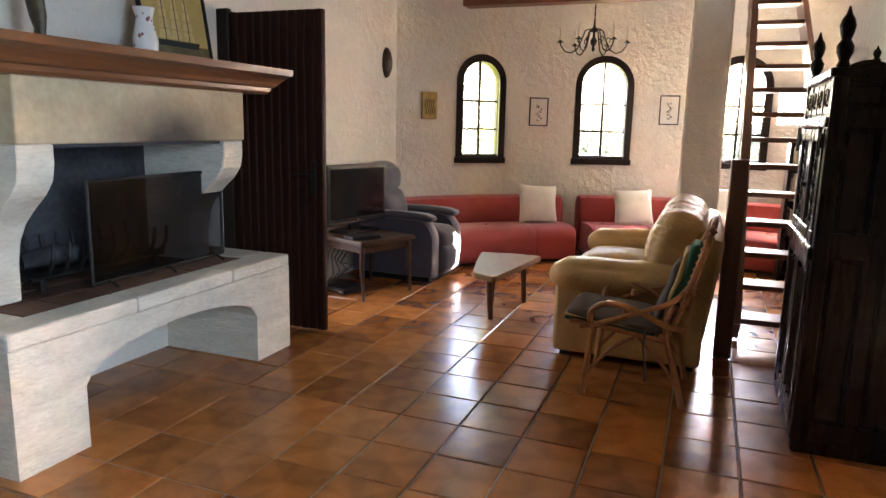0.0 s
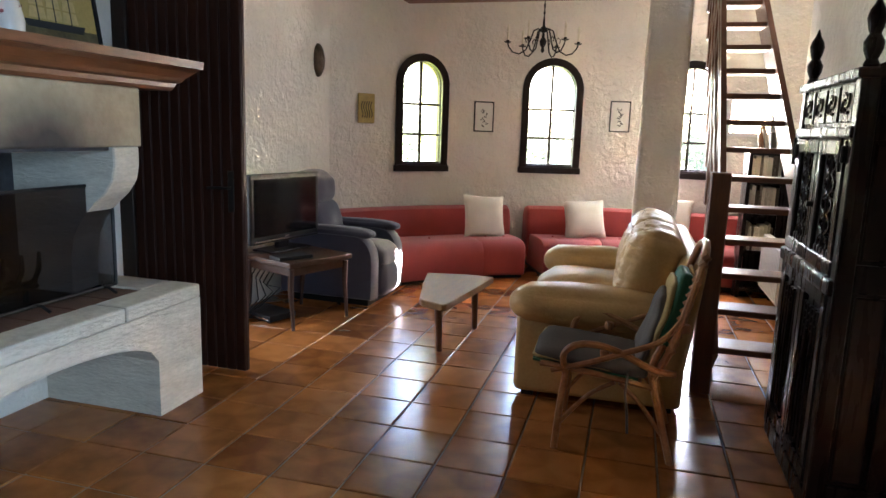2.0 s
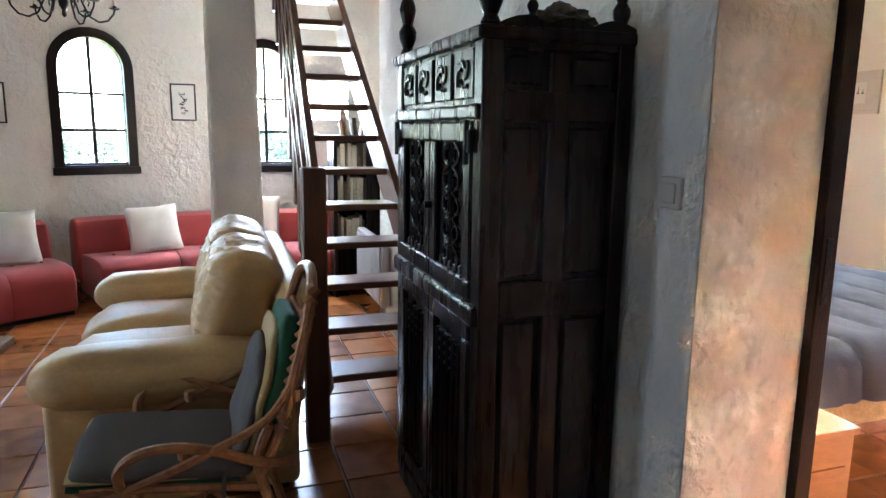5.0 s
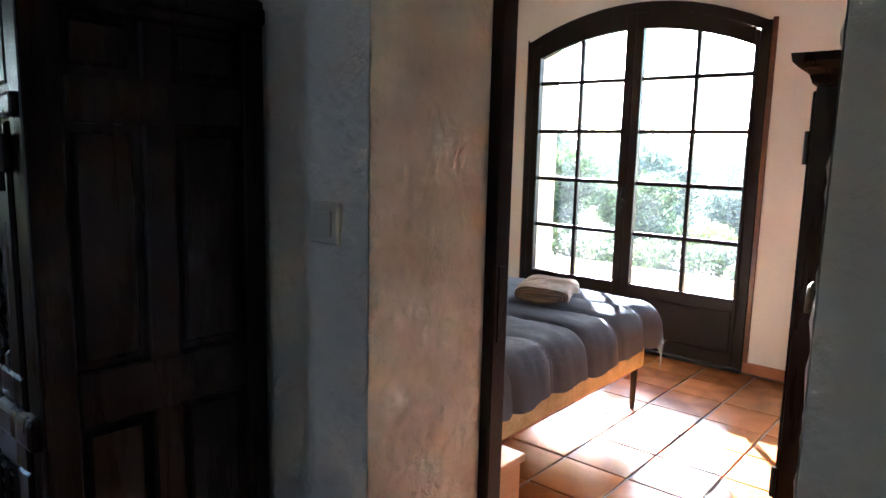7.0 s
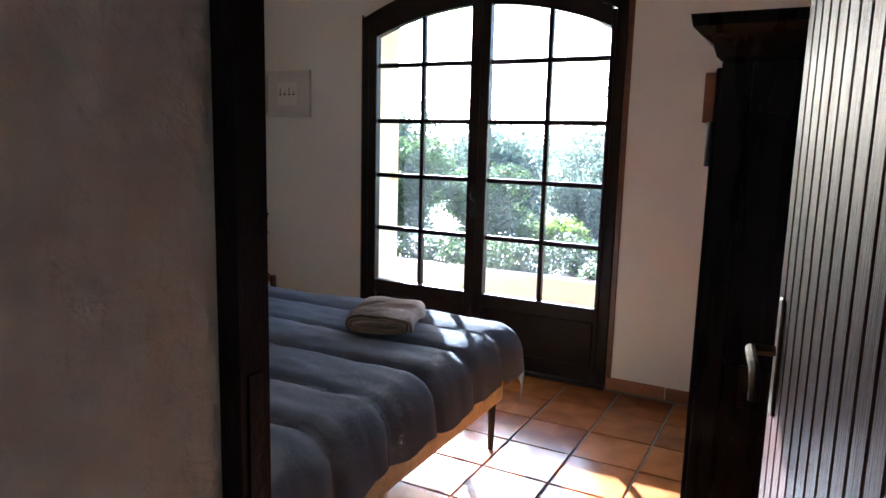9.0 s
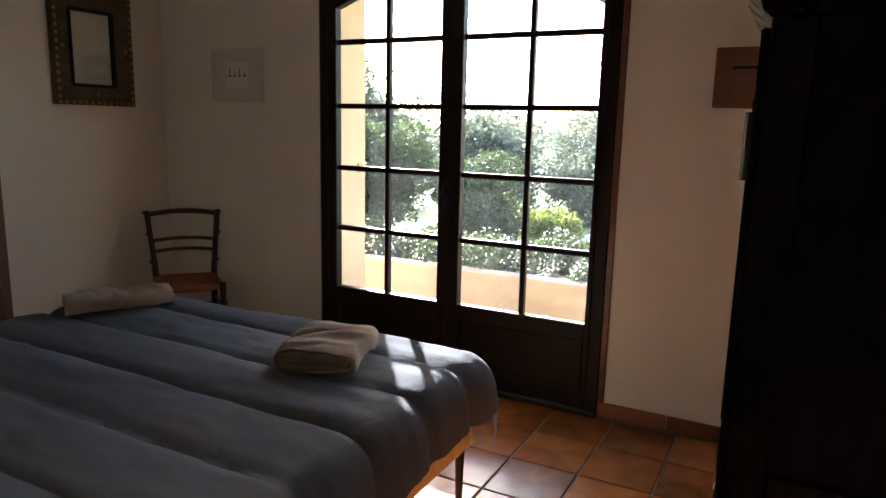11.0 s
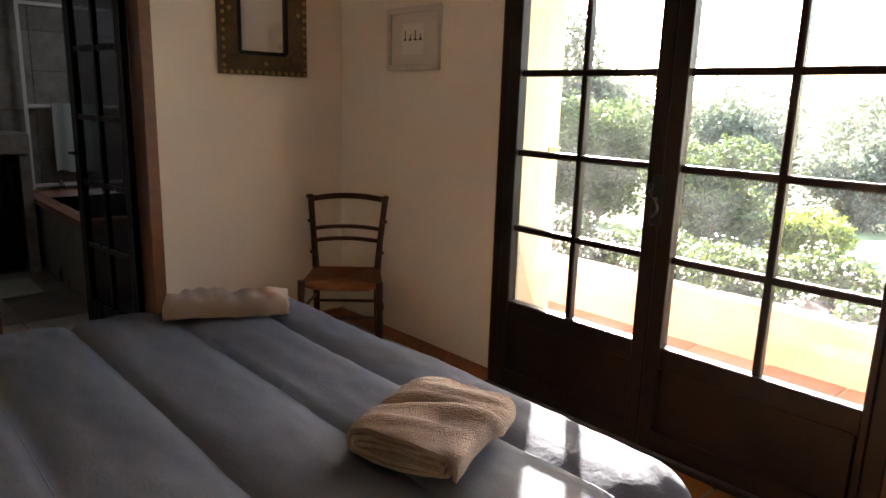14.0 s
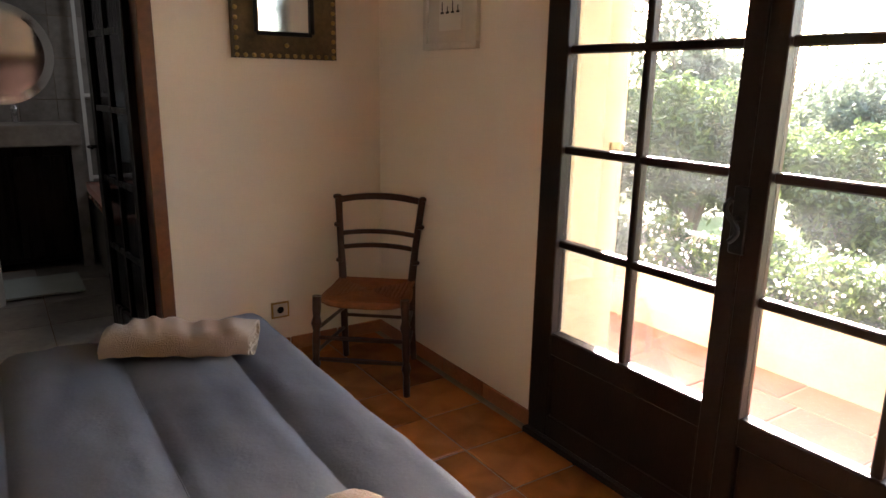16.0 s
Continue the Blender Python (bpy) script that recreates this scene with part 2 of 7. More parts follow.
M_PALETOWEL = material("pale_green_towel", (0.42, 0.46, 0.43), 0.95, var=0.08, scale=8, grain=200, bump=0.5)
M_CANDLE = material("ivory_candle_tube", (0.72, 0.68, 0.55), 0.5, var=0.05, scale=5, grain=60, bump=0.02)


def glass_material(name, tint=(1, 1, 1), gloss=0.6):
    m = bpy.data.materials.new(name)
    m.use_nodes = True
    n, l = m.node_tree.nodes, m.node_tree.links
    n.remove(n["Principled BSDF"])
    tr, gl, fr, mix = n.new("ShaderNodeBsdfTransparent"), n.new("ShaderNodeBsdfGlossy"), n.new("ShaderNodeFresnel"), n.new("ShaderNodeMixShader")
    tr.inputs[0].default_value = (*tint, 1)
    gl.inputs["Roughness"].default_value = 0.03
    sc = n.new("ShaderNodeMath")
    sc.operation = "MULTIPLY"
    sc.inputs[1].default_value = gloss
    l.new(fr.outputs[0], sc.inputs[0])
    l.new(sc.outputs[0], mix.inputs[0])
    l.new(tr.outputs[0], mix.inputs[1])
    l.new(gl.outputs[0], mix.inputs[2])
    l.new(mix.outputs[0], n["Material Output"].inputs[0])
    return m


def dusty(m):
    """A thin uneven film of dust on the panes that catches the sun."""
    n, l = m.node_tree.nodes, m.node_tree.links
    out = n["Material Output"]
    src = out.inputs[0].links[0].from_socket
    tr, mix, nz, mr, tc = n.new("ShaderNodeBsdfTranslucent"), n.new("ShaderNodeMixShader"), n.new("ShaderNodeTexNoise"), n.new("ShaderNodeMapRange"), n.new("ShaderNodeTexCoord")
    tr.inputs[0].default_value = (0.8, 0.85, 0.9, 1)
    nz.inputs["Scale"].default_value, nz.inputs["Detail"].default_value, nz.inputs["Distortion"].default_value = 4, 5, 1.5
    mr.inputs["From Min"].default_value, mr.inputs["From Max"].default_value = 0.35, 0.75
    mr.inputs["To Min"].default_value, mr.inputs["To Max"].default_value = 0.001, 0.006
    l.new(tc.outputs["Object"], nz.inputs[0])
    l.new(nz.outputs[0], mr.inputs[0])
    l.new(mr.outputs[0], mix.inputs[0])
    l.new(src, mix.inputs[1])
    l.new(tr.outputs[0], mix.inputs[2])
    l.new(mix.outputs[0], out.inputs[0])
    return m


M_GLASS = dusty(glass_material("window_glass"))
M_YELLOWGLASS = glass_material("yellow_glass", (0.96, 0.93, 0.66))
M_MESH = glass_material("fire_screen_mesh", (0.5, 0.5, 0.52), 0.12)
M_MIRROR = material("mirror_silver", (0.85, 0.85, 0.85), 0.03, metal=1.0, var=0.0, scale=2, grain=10, bump=0.0)


# ---- mesh helpers ----
def link(name, bm, mat, smooth=False):
    me = bpy.data.meshes.new(name)
    bmesh.ops.recalc_face_normals(bm, faces=bm.faces)
    if smooth:
        for f in bm.faces:
            f.smooth = True
    bm.to_mesh(me)
    bm.free()
    if smooth:
        me.set_sharp_from_angle(angle=radians(40))
    me.materials.append(mat)
    return new(name, me)


def part(name, bm, mat, parent, label="", smooth=False):
    ob = link(name, bm, mat, smooth)
    ob.parent = parent
    if label:
        ob["label"] = label
    return ob


def empty(name, label, category, group="", at=(0, 0, 0), rz=0):
    e = new(name)
    e.empty_display_size = 0.1
    e.matrix_world = pose(*at, 0, 0, rz)
    return tagged(e, label, category, group)


def thing(name, bm, mat, label, category, group="", smooth=False):
    return tagged(link(name, bm, mat, smooth), label, category, group)


def structure(name, bm, mat, label="", smooth=False):
    return tagged(link(name, bm, mat, smooth), label or name.replace("_", " "), name.split("_")[0], kind="structure")


def B():
    return bmesh.new()


def box(bm, x0, x1, y0, y1, z0, z1, bevel=0.0, seg=2, m=None):
    r = bmesh.ops.create_cube(bm, size=1.0)
    vs = r["verts"]
    for v in vs:
        v.co = Vector((x0 + (v.co.x + 0.5) * (x1 - x0), y0 + (v.co.y + 0.5) * (y1 - y0), z0 + (v.co.z + 0.5) * (z1 - z0)))
    if bevel:
        es = list({e for v in vs for e in v.link_edges})
        out = bmesh.ops.bevel(bm, geom=es, offset=bevel, segments=seg, profile=0.5, affect="EDGES")
        vs = list({v for f in out["faces"] for v in f.verts} | {v for v in vs if v.is_valid})
    if m is not None:
        bmesh.ops.transform(bm, matrix=m, verts=vs)
    return vs


def bx(*a, **k):
    bm = B()
    box(bm, *a, **k)
    return bm


def tube(bm, pts, r, sides=8, closed=False):
    """A round bar along points; r is a number or one radius a point."""
    pts = [Vector(p) for p in pts]
    n = len(pts)
    rings = []
    up = None
    for i, p in enumerate(pts):
        a = pts[(i - 1) % n] if closed or i else p
        b = pts[(i + 1) % n] if closed or i < n - 1 else p
        d = (b - a).normalized()
        if up is None:
            up = d.orthogonal().normalized()
        up = (up - d * up.dot(d)).normalized()
        side = d.cross(up)
        rad = r[i] if isinstance(r, (list, tuple)) else r
        rings.append([bm.verts.new(p + (up * math.cos(k * math.tau / sides) + side * math.sin(k * math.tau / sides)) * rad) for k in range(sides)])
    for i in range(n if closed else n - 1):
        a, b = rings[i], rings[(i + 1) % n]
        for k in range(sides):
            bm.faces.new((a[k], a[(k + 1) % sides], b[(k + 1) % sides], b[k]))
    if not closed:
        bm.faces.new(rings[0][::-1])
        bm.faces.new(rings[-1])
    return bm


def lathe(bm, profile, at=(0, 0, 0), sides=20):
    """Turn (radius, height) pairs round z."""
    rings = [[bm.verts.new((at[0] + max(r, 1e-4) * math.cos(k * math.tau / sides), at[1] + max(r, 1e-4) * math.sin(k * math.tau / sides), at[2] + z))
              for k in range(sides)] for r, z in profile]
    for a, b in zip(rings, rings[1:]):
        for k in range(sides):
            bm.faces.new((a[k], a[(k + 1) % sides], b[(k + 1) % sides], b[k]))
    bm.faces.new(rings[0][::-1])
    bm.faces.new(rings[-1])
    return bm


def prism(bm, outline, z0, z1, m=None, bevel=0.0):
    """Extrude an outline of (x, y) pairs from z0 to z1."""
    lo = [bm.verts.new((x, y, z0)) for x, y in outline]
    hi = [bm.verts.new((x, y, z1)) for x, y in outline]
    n = len(outline)
    fs = [bm.faces.new(lo[::-1]), bm.faces.new(hi)]
    for i in range(n):
        fs.append(bm.faces.new((lo[i], lo[(i + 1) % n], hi[(i + 1) % n], hi[i])))
    vs = lo + hi
    if bevel:
        es = list({e for f in fs for e in f.edges})
        out = bmesh.ops.bevel(bm, geom=es, offset=bevel, segments=2, profile=0.5, affect="EDGES")
        vs = list({v for f in out["faces"] for v in f.verts} | {v for v in vs if v.is_valid})
    if m is not None:
        bmesh.ops.transform(bm, matrix=m, verts=vs)
    return vs


def bridge(bm, loops, close=False, cap=True):
    """Skin a row of equal closed loops of points."""
    rings = [[bm.verts.new(p) for p in lp] for lp in loops]
    n = len(rings[0])
    for i in range(len(rings) if close else len(rings) - 1):
        a, b = rings[i], rings[(i + 1) % len(rings)]
        for k in range(n):
            bm.faces.new((a[k], a[(k + 1) % n], b[(k + 1) % n], b[k]))
    if cap and not close:
        bm.faces.new(rings[0][::-1])
        bm.faces.new(rings[-1])


def soft_box(bm, x0, x1, y0, y1, z0, z1, round_=0.06, puff=0.03, nx=10, ny=10, lump=0.0, seed=0):
    """A cushion: a rounded block with bulging sides and slight lumps."""
    r = bmesh.ops.create_cube(bm, size=2.0)
    es = list({e for v in r["verts"] for e in v.link_edges})
    bmesh.ops.subdivide_edges(bm, edges=es, cuts=max(nx, ny), use_grid_fill=True)
    seen = bm.verts[:]
    h = Vector(((x1 - x0) / 2, (y1 - y0) / 2, (z1 - z0) / 2))
    c = Vector(((x0 + x1) / 2, (y0 + y1) / 2, (z0 + z1) / 2))
    rad = min(round_, *(h * 0.98))
    for v in seen:
        u = v.co.copy()
        q = Vector((u.x * h.x, u.y * h.y, u.z * h.z))
        core = Vector([max(-(h[i] - rad), min(h[i] - rad, q[i])) for i in range(3)])
        d = q - core
        q = core + (d.normalized() * rad if d.length > 1e-6 else d)
        bulge = Vector((u.x * max(0, 1 - u.y ** 2) * max(0, 1 - u.z ** 2), u.y * max(0, 1 - u.x ** 2) * max(0, 1 - u.z ** 2), u.z * max(0, 1 - u.x ** 2) * max(0, 1 - u.y ** 2)))
        q += bulge * puff
        if lump:
            q += q.normalized() * lump * noise.noise(Vector((q.x * 6 + seed, q.y * 6, q.z * 6)))
        v.co = c + q
    return list(seen)


def move(bm, verts, m):
    bmesh.ops.transform(bm, matrix=m, verts=verts)


# ---- the plan ----
WX, EX, EX2 = -2.9, 1.0, 1.38        # west wall face, the two faces of the wall to the bedroom
CX, CY, R = 0.146, 4.617, 3.62       # the round end of the living room
SOUTH, TOP = -2.6, 3.0
BX, BN, BS = 4.54, 6.31, 2.0         # bedroom: window wall, north wall, south wall
DY0, DY1 = 2.26, 2.98                # opening between living room and bedroom


def ring(a, rad=R, z=0.0):
    """A point of the round wall, a degrees right of straight ahead."""
    return Vector((CX + rad * math.sin(radians(a)), CY + rad * math.cos(radians(a)), z))


def ring_pose(a, z, rad=R):
    """At the round wall: local x to the right, y into the wall, z up."""
    p = ring(a, rad)
    return pose(p.x, p.y, z, 0, 0, -a)


# structure: the walls of the living room
def wall_west():
    bm = B()
    box(bm, WX - 0.3, WX, SOUTH, 3.9, 0, TOP)
    box(bm, WX - 0.3, WX, 4.7, 6.6, 0, TOP)
    box(bm, WX - 0.3, WX, 3.9, 4.7, 2.05, TOP)
    structure("wall_west", bm, M_ROUGH, "rough white plaster wall beside the fireplace")
    bm = B()
    box(bm, WX - 1.5, WX - 1.4, 3.3, 5.3, 0, 2.4)
    box(bm, WX - 1.4, WX - 0.3, 3.3, 3.4, 0, 2.4)
    box(bm, WX - 1.4, WX - 0.3, 5.2, 5.3, 0, 2.4)
    structure("wall_passage", bm, M_SMOOTH, "plain plaster walls of the passage beyond the plank door")
    structure("ceiling_passage", bx(WX - 1.5, WX - 0.3, 3.3, 5.3, 2.4, 2.5), M_CEIL)
    structure("floor_passage", bx(WX - 1.5, WX, 3.3, 5.3, -0.1, -0.008), M_GROUT)


wall_west()
bm = B()
box(bm, EX, EX2, SOUTH, DY0, 0, TOP)
box(bm, EX, EX2, DY1, 6.3, 0, TOP)
box(bm, EX, EX2, DY0, DY1, 2.06, TOP)
east = structure("wall_east", bm, M_ROUGH, "thick rough white plaster wall with a doorway to the bedroom")


def plaster_skin(origin, u, nrm, width, height, seed):
    """Thick trowelled plaster on a flat face: ridges and drips a few millimetres deep."""
    bm = B()
    nu, nv = max(4, int(width / 0.008)), int(height / 0.011)
    o, u, nrm = Vector(origin), Vector(u), Vector(nrm)
    rows = []
    for i in range(nu + 1):
        a = width * i / nu
        row = []
        for j in range(nv + 1):
            z = height * j / nv
            q = Vector((a * 34 + seed, z * 19, seed))
            w = Vector((noise.noise(q * 0.6), noise.noise(q * 0.6 + Vector((7, 3, 1))), 0))
            d = 0.55 * abs(noise.noise(q + w * 1.5)) + 0.3 * abs(noise.noise(q * 2.3 + w)) + 0.25 * noise.noise(q * 0.3)
            edge = min(1.0, i / 2, (nu - i) / 2)
            row.append(bm.verts.new(o + u * a + nrm * (0.002 + 0.016 * max(0.0, d) * edge) + Vector((0, 0, z))))
        rows.append(row)
    for i in range(nu):
        for j in range(nv):
            bm.faces.new((rows[i][j], rows[i + 1][j], rows[i + 1][j + 1], rows[i][j + 1]))
    part("plaster_relief", bm, M_ROUGH, east, smooth=True)


plaster_skin((EX, DY1, 0), (1, 0, 0), (0, -1, 0), 0.345, 2.06, 3.0)
plaster_skin((EX, DY0, 0), (1, 0, 0), (0, 1, 0), 0.345, 2.06, 8.0)
plaster_skin((EX, DY1, 0), (0, 1, 0), (-1, 0, 0), 0.29, 2.5, 13.0)
bm = B()
box(bm, WX - 0.3, -2.25, SOUTH - 0.3, SOUTH, 0, TOP)
box(bm, -0.15, EX2, SOUTH - 0.3, SOUTH, 0, TOP)
box(bm, -2.25, -0.15, SOUTH - 0.3, SOUTH, 2.25, TOP)
structure("wall_south", bm, M_ROUGH, "rough white plaster wall behind the walker")
# made-up panel behind the south fill, never in view
structure("window_south", bx(-2.25, -0.15, SOUTH - 0.2, SOUTH - 0.15, 0, 2.25), M_WHITE, "pale panel closing the unseen south opening")
bm = B()
box(bm, EX2, 2.62, 6.44, 6.56, 0, TOP)
box(bm, 2.38, 2.5, 6.56, 7.75, 0, TOP)
structure("wall_stair", bm, M_ROUGH, "plaster wall closing the nook beside the stair")

WINDOWS = [(-41.35, 0.50), (-18.95, 0.57), (3.6, 0.57)]   # arched windows: middle, width
SMALL = (12.6, 0.40)                                                  # narrow window: middle, width
SILL, SPRING, THICK = 0.995, 1.83, 0.56


def opening(a):
    """The height range of the hole in the round wall at a degrees."""
    for mid, w in WINDOWS:
        u = (a - mid) * radians(1) * R
        h = w / 2 - 0.02
        if abs(u) < h:
            return SILL + 0.03, SPRING + math.sqrt(h * h - u * u) + 0.0
    if abs((a - SMALL[0]) * radians(1) * R) < SMALL[1] / 2:
        return 1.43, 1.82
    return None


def wall_round():
    bm = B()
    a = -57.5
    while a < 39:
        mid = a + 0.25
        o = opening(mid)
        spans = [(0, TOP)] if o is None else [(0, o[0]), (o[1], TOP)]
        if SMALL[0] + 1.5 < mid < 29 and o is None:      # unseen outer side cut away to let sun through the narrow window
            spans = [(0, 1.38), (2.25, TOP)]
            thin = [ring(a), ring(a + 0.5), ring(a + 0.5, R + 0.04), ring(a, R + 0.04)]
            prism(bm, [(w.x, w.y) for w in thin[::-1]], 1.38, 2.25)
        for z0, z1 in spans:
            p, q, r, s = ring(a), ring(a + 0.5), ring(a + 0.5, R + THICK), ring(a, R + THICK)
            v = [bm.verts.new((w.x, w.y, z)) for z in (z0, z1) for w in (p, q, r, s)]
            for f in ((3, 2, 1, 0), (4, 5, 6, 7), (0, 1, 5, 4), (1, 2, 6, 5), (2, 3, 7, 6), (3, 0, 4, 7)):
                bm.faces.new([v[i] for i in f])
        a += 0.5
    bmesh.ops.remove_doubles(bm, verts=bm.verts, dist=0.0005)
    structure("wall_round", bm, M_ROUGH, "curved rough white plaster wall with arched windows")
    bm = B()
    a = -57
    while a < 37:
        p, q, r, s = ring(a, R - 0.012), ring(a + 1, R - 0.012), ring(a + 1, R + 0.01), ring(a, R + 0.01)
        prism(bm, [(w.x, w.y) for w in (p, s, r, q)], 0, 0.09)
        a += 1
    structure("baseboard_round", bm, M_SKIRT, "terracotta skirting along the curved wall")


wall_round()


def ceilings():
    bm = B()
    box(bm, WX - 0.3, 0.36, SOUTH - 0.3, 9.0, TOP, TOP + 0.12)
    box(bm, 0.36, EX2, SOUTH - 0.3, 5.6, TOP, TOP + 0.12)
    box(bm, 0.36, EX2, 7.6, 9.0, TOP, TOP + 0.12)
    box(bm, EX2, 2.7, 6.44, 9.0, TOP, TOP + 0.12)
    box(bm, 0.0, EX2 + 0.3, 5.3, 7.9, 4.4, 4.5)
    structure("ceiling_living", bm, M_CEIL, "white plaster ceiling with a stair opening")
    bm = B()
    for a in ((0.28, 0.36, 5.6, 7.6), (EX2, EX2 + 0.1, 5.6, 7.6), (0.36, EX2, 5.52, 5.6), (0.36, EX2, 7.6, 7.68)):
        box(bm, *a, TOP + 0.12, 4.4)
    structure("wall_stairwell", bm, M_ROUGH, "plaster upstand round the stair opening")
    bm = B()
    box(bm, EX2, BX + 0.4, BS - 0.2, BN + 0.12, 2.55, 2.65)
    structure("ceiling_bedroom", bm, M_CEIL)


ceilings()
# structure: the bedroom
FW0, FW1 = 3.318, 5.01                 # French window: the sides of its opening
FWSPRING, FWTOP = 2.13, 2.33


def fw_head(y, drop=0.0, half=(FW1 - FW0) / 2):
    """Height of the low segmental arch over the French window at y."""
    u = (y - (FW0 + FW1) / 2) / half
    return FWSPRING + (FWTOP - FWSPRING) * (1 - u * u) - drop


def bedroom_walls():
    bm = B()
    box(bm, BX, BX + 0.36, BS - 0.2, FW0, 0, 2.55)
    box(bm, BX, BX + 0.36, FW1, BN + 0.12, 0, 2.55)
    n = 40
    for i in range(n):
        y0, y1 = FW0 + (FW1 - FW0) * i / n, FW0 + (FW1 - FW0) * (i + 1) / n
        box(bm, BX, BX + 0.36, y0, y1, fw_head((y0 + y1) / 2), 2.55)
    bmesh.ops.remove_doubles(bm, verts=bm.verts, dist=0.0005)
    structure("wall_window", bm, M_SMOOTH, "smooth cream plaster wall round the French window")
    bm = B()
    box(bm, EX2, 2.66, BN, BN + 0.13, 0, 2.55)
    box(bm, 3.44, BX, BN, BN + 0.13, 0, 2.55)
    box(bm, 2.66, 3.44, BN, BN + 0.13, 2.06, 2.55)
    structure("wall_north", bm, M_SMOOTH, "smooth cream plaster wall with the bathroom doorway")
    structure("wall_bed_south", bx(EX2, BX, BS - 0.2, BS, 0, 2.55), M_SMOOTH, "smooth cream plaster wall behind the wardrobe")
    structure("wall_bed_west", bx(EX2, EX2 + 0.012, DY1 + 0.06, BN, 0, 2.55), M_SMOOTH, "smooth cream plaster skin behind the bed head")
    # the outer face and reveal, painted ochre
    bm = B()
    box(bm, BX + 0.36, BX + 0.38, 0.5, FW0 - 0.002, -0.1, 2.9)
    box(bm, BX + 0.36, BX + 0.38, FW1 + 0.002, 9.4, -0.1, 2.9)
    box(bm, BX + 0.36, BX + 0.38, FW0, FW1, 2.4, 2.9)
    box(bm, BX + 0.1, BX + 0.38, FW1 - 0.035, FW1 - 0.003, 0, 2.2)
    box(bm, BX + 0.1, BX + 0.38, FW0 + 0.003, FW0 + 0.035, 0, 2.2)
    structure("wall_facade", bm, M_OCHRE, "ochre rendered outer wall and window reveal")
    # the low eave over the terrace, on red-brown boards
    bm = B()
    loops = []
    for x, z in ((BX + 0.38, 2.86), (BX + 1.12, 2.60)):
        loops.append([(x, 0.5, z), (x, 9.4, z), (x, 9.4, z + 0.10), (x, 0.5, z + 0.10)])
    bridge(bm, loops)
    structure("roof_eave", bm, M_BEAM, "red-brown boarded eave over the terrace")
    # skirting of terracotta pieces
    sk = structure("baseboard_bedroom", bx(BX - 0.006, BX, FW1, BN, 0, 0.066), M_GROUT, "terracotta skirting of the bedroom")
    me = None
    runs = [("x", BX, FW1, BN), ("x", BX, BS, FW0), ("y", BN, 3.47, BX)]
    for axis, at, a, b in runs:
        n = round((b - a) / 0.3)
        for i in range(n):
            p0, p1 = a + (b - a) * i / n, a + (b - a) * (i + 1) / n - 0.005
            q = bx(at - 0.013, at - 0.001, p0, p1, 0, 0.07, bevel=0.003, seg=1) if axis == "x" else bx(p0, p1, at - 0.013, at - 0.001, 0, 0.07, bevel=0.003, seg=1)
            part("skirting_tile", q, M_SKIRT, sk)


bedroom_walls()


# structure: tiled floors
PITCH, GX, GY = 0.297, -1.14, 3.225


def tile_mesh(name, w, h, c=0.0035):
    x = w / 2
    v = [(-x, -x, -h), (x, -x, -h), (x, x, -h), (-x, x, -h), (-x, -x, -c), (x, -x, -c), (x, x, -c), (-x, x, -c)]
    k = x - c
    v += [(-k, -k, 0), (k, -k, 0), (k, k, 0), (-k, k, 0)]
    f = [(8, 9, 10, 11)] + [(a, (a + 1) % 4, (a + 1) % 4 + 4, a + 4) for a in range(4)] + [(a + 4, (a + 1) % 4 + 4, (a + 1) % 4 + 8, a + 8) for a in range(4)]
    return v, f


def tiles():
    rng = random.Random(4)
    floor = structure("floor", bx(WX, 2.5, SOUTH, 9.0, -0.12, -0.007), M_GROUT, "glazed terracotta tile floor with grey joints")
    room = structure("floor_bedroom", bx(EX2 - 0.38, BX, BS, BN, -0.12, -0.0065), M_GROUT, "glazed terracotta tile floor of the bedroom")
    v, f = tile_mesh("tile", PITCH - 0.009, 0.012)
    me = bpy.data.meshes.new("tile")
    me.from_pydata(v, [], f)
    me.materials.append(M_TILE)
    single, V, F = [], [], []
    for i in range(-8, 22):
        for j in range(-21, 22):
            x, y = GX + (i + 0.5) * PITCH, GY + (j + 0.5) * PITCH
            if x < WX - 0.1 or y < SOUTH or (x > EX and y < 6.3 and not (x > EX2 - 0.45 and BS < y < BN)):
                continue
            inbed = x > EX + 0.1 and BS < y < BN + 0.1 and x < BX + 0.1
            if not inbed and ((x - CX) ** 2 + (y - CY) ** 2 > (R + 0.1) ** 2 and y > 4.6 or x > 2.4):
                continue
            near = (-2.0 < x < 0.7 and 2.0 < y < 6.3) or (inbed and 2.0 < x)
            single.append((x, y, inbed)) if near and len(single) < 300 else V.append((x, y))
    for x, y, inbed in single:
        o = new("tile", me)
        o.parent = room if inbed else floor
        o.matrix_world = pose(x, y, rng.uniform(-0.0012, 0.0012), rng.uniform(-0.25, 0.25), rng.uniform(-0.25, 0.25), rng.choice((0, 90, 180, 270)) + rng.uniform(-0.3, 0.3))
    vs, fs = [], []
    for x, y in V:
        b = len(vs)
        dz = rng.uniform(-0.001, 0.001)
        vs += [(p[0] + x, p[1] + y, p[2] + dz) for p in v]
        fs += [[b + k for k in q] for q in f]
    m2 = bpy.data.meshes.new("tiles")
    m2.from_pydata(vs, [], fs)
    m2.materials.append(M_TILE)
    o = new("tiles", m2)
    o.parent = floor
    tagged(o, kind="stuff")


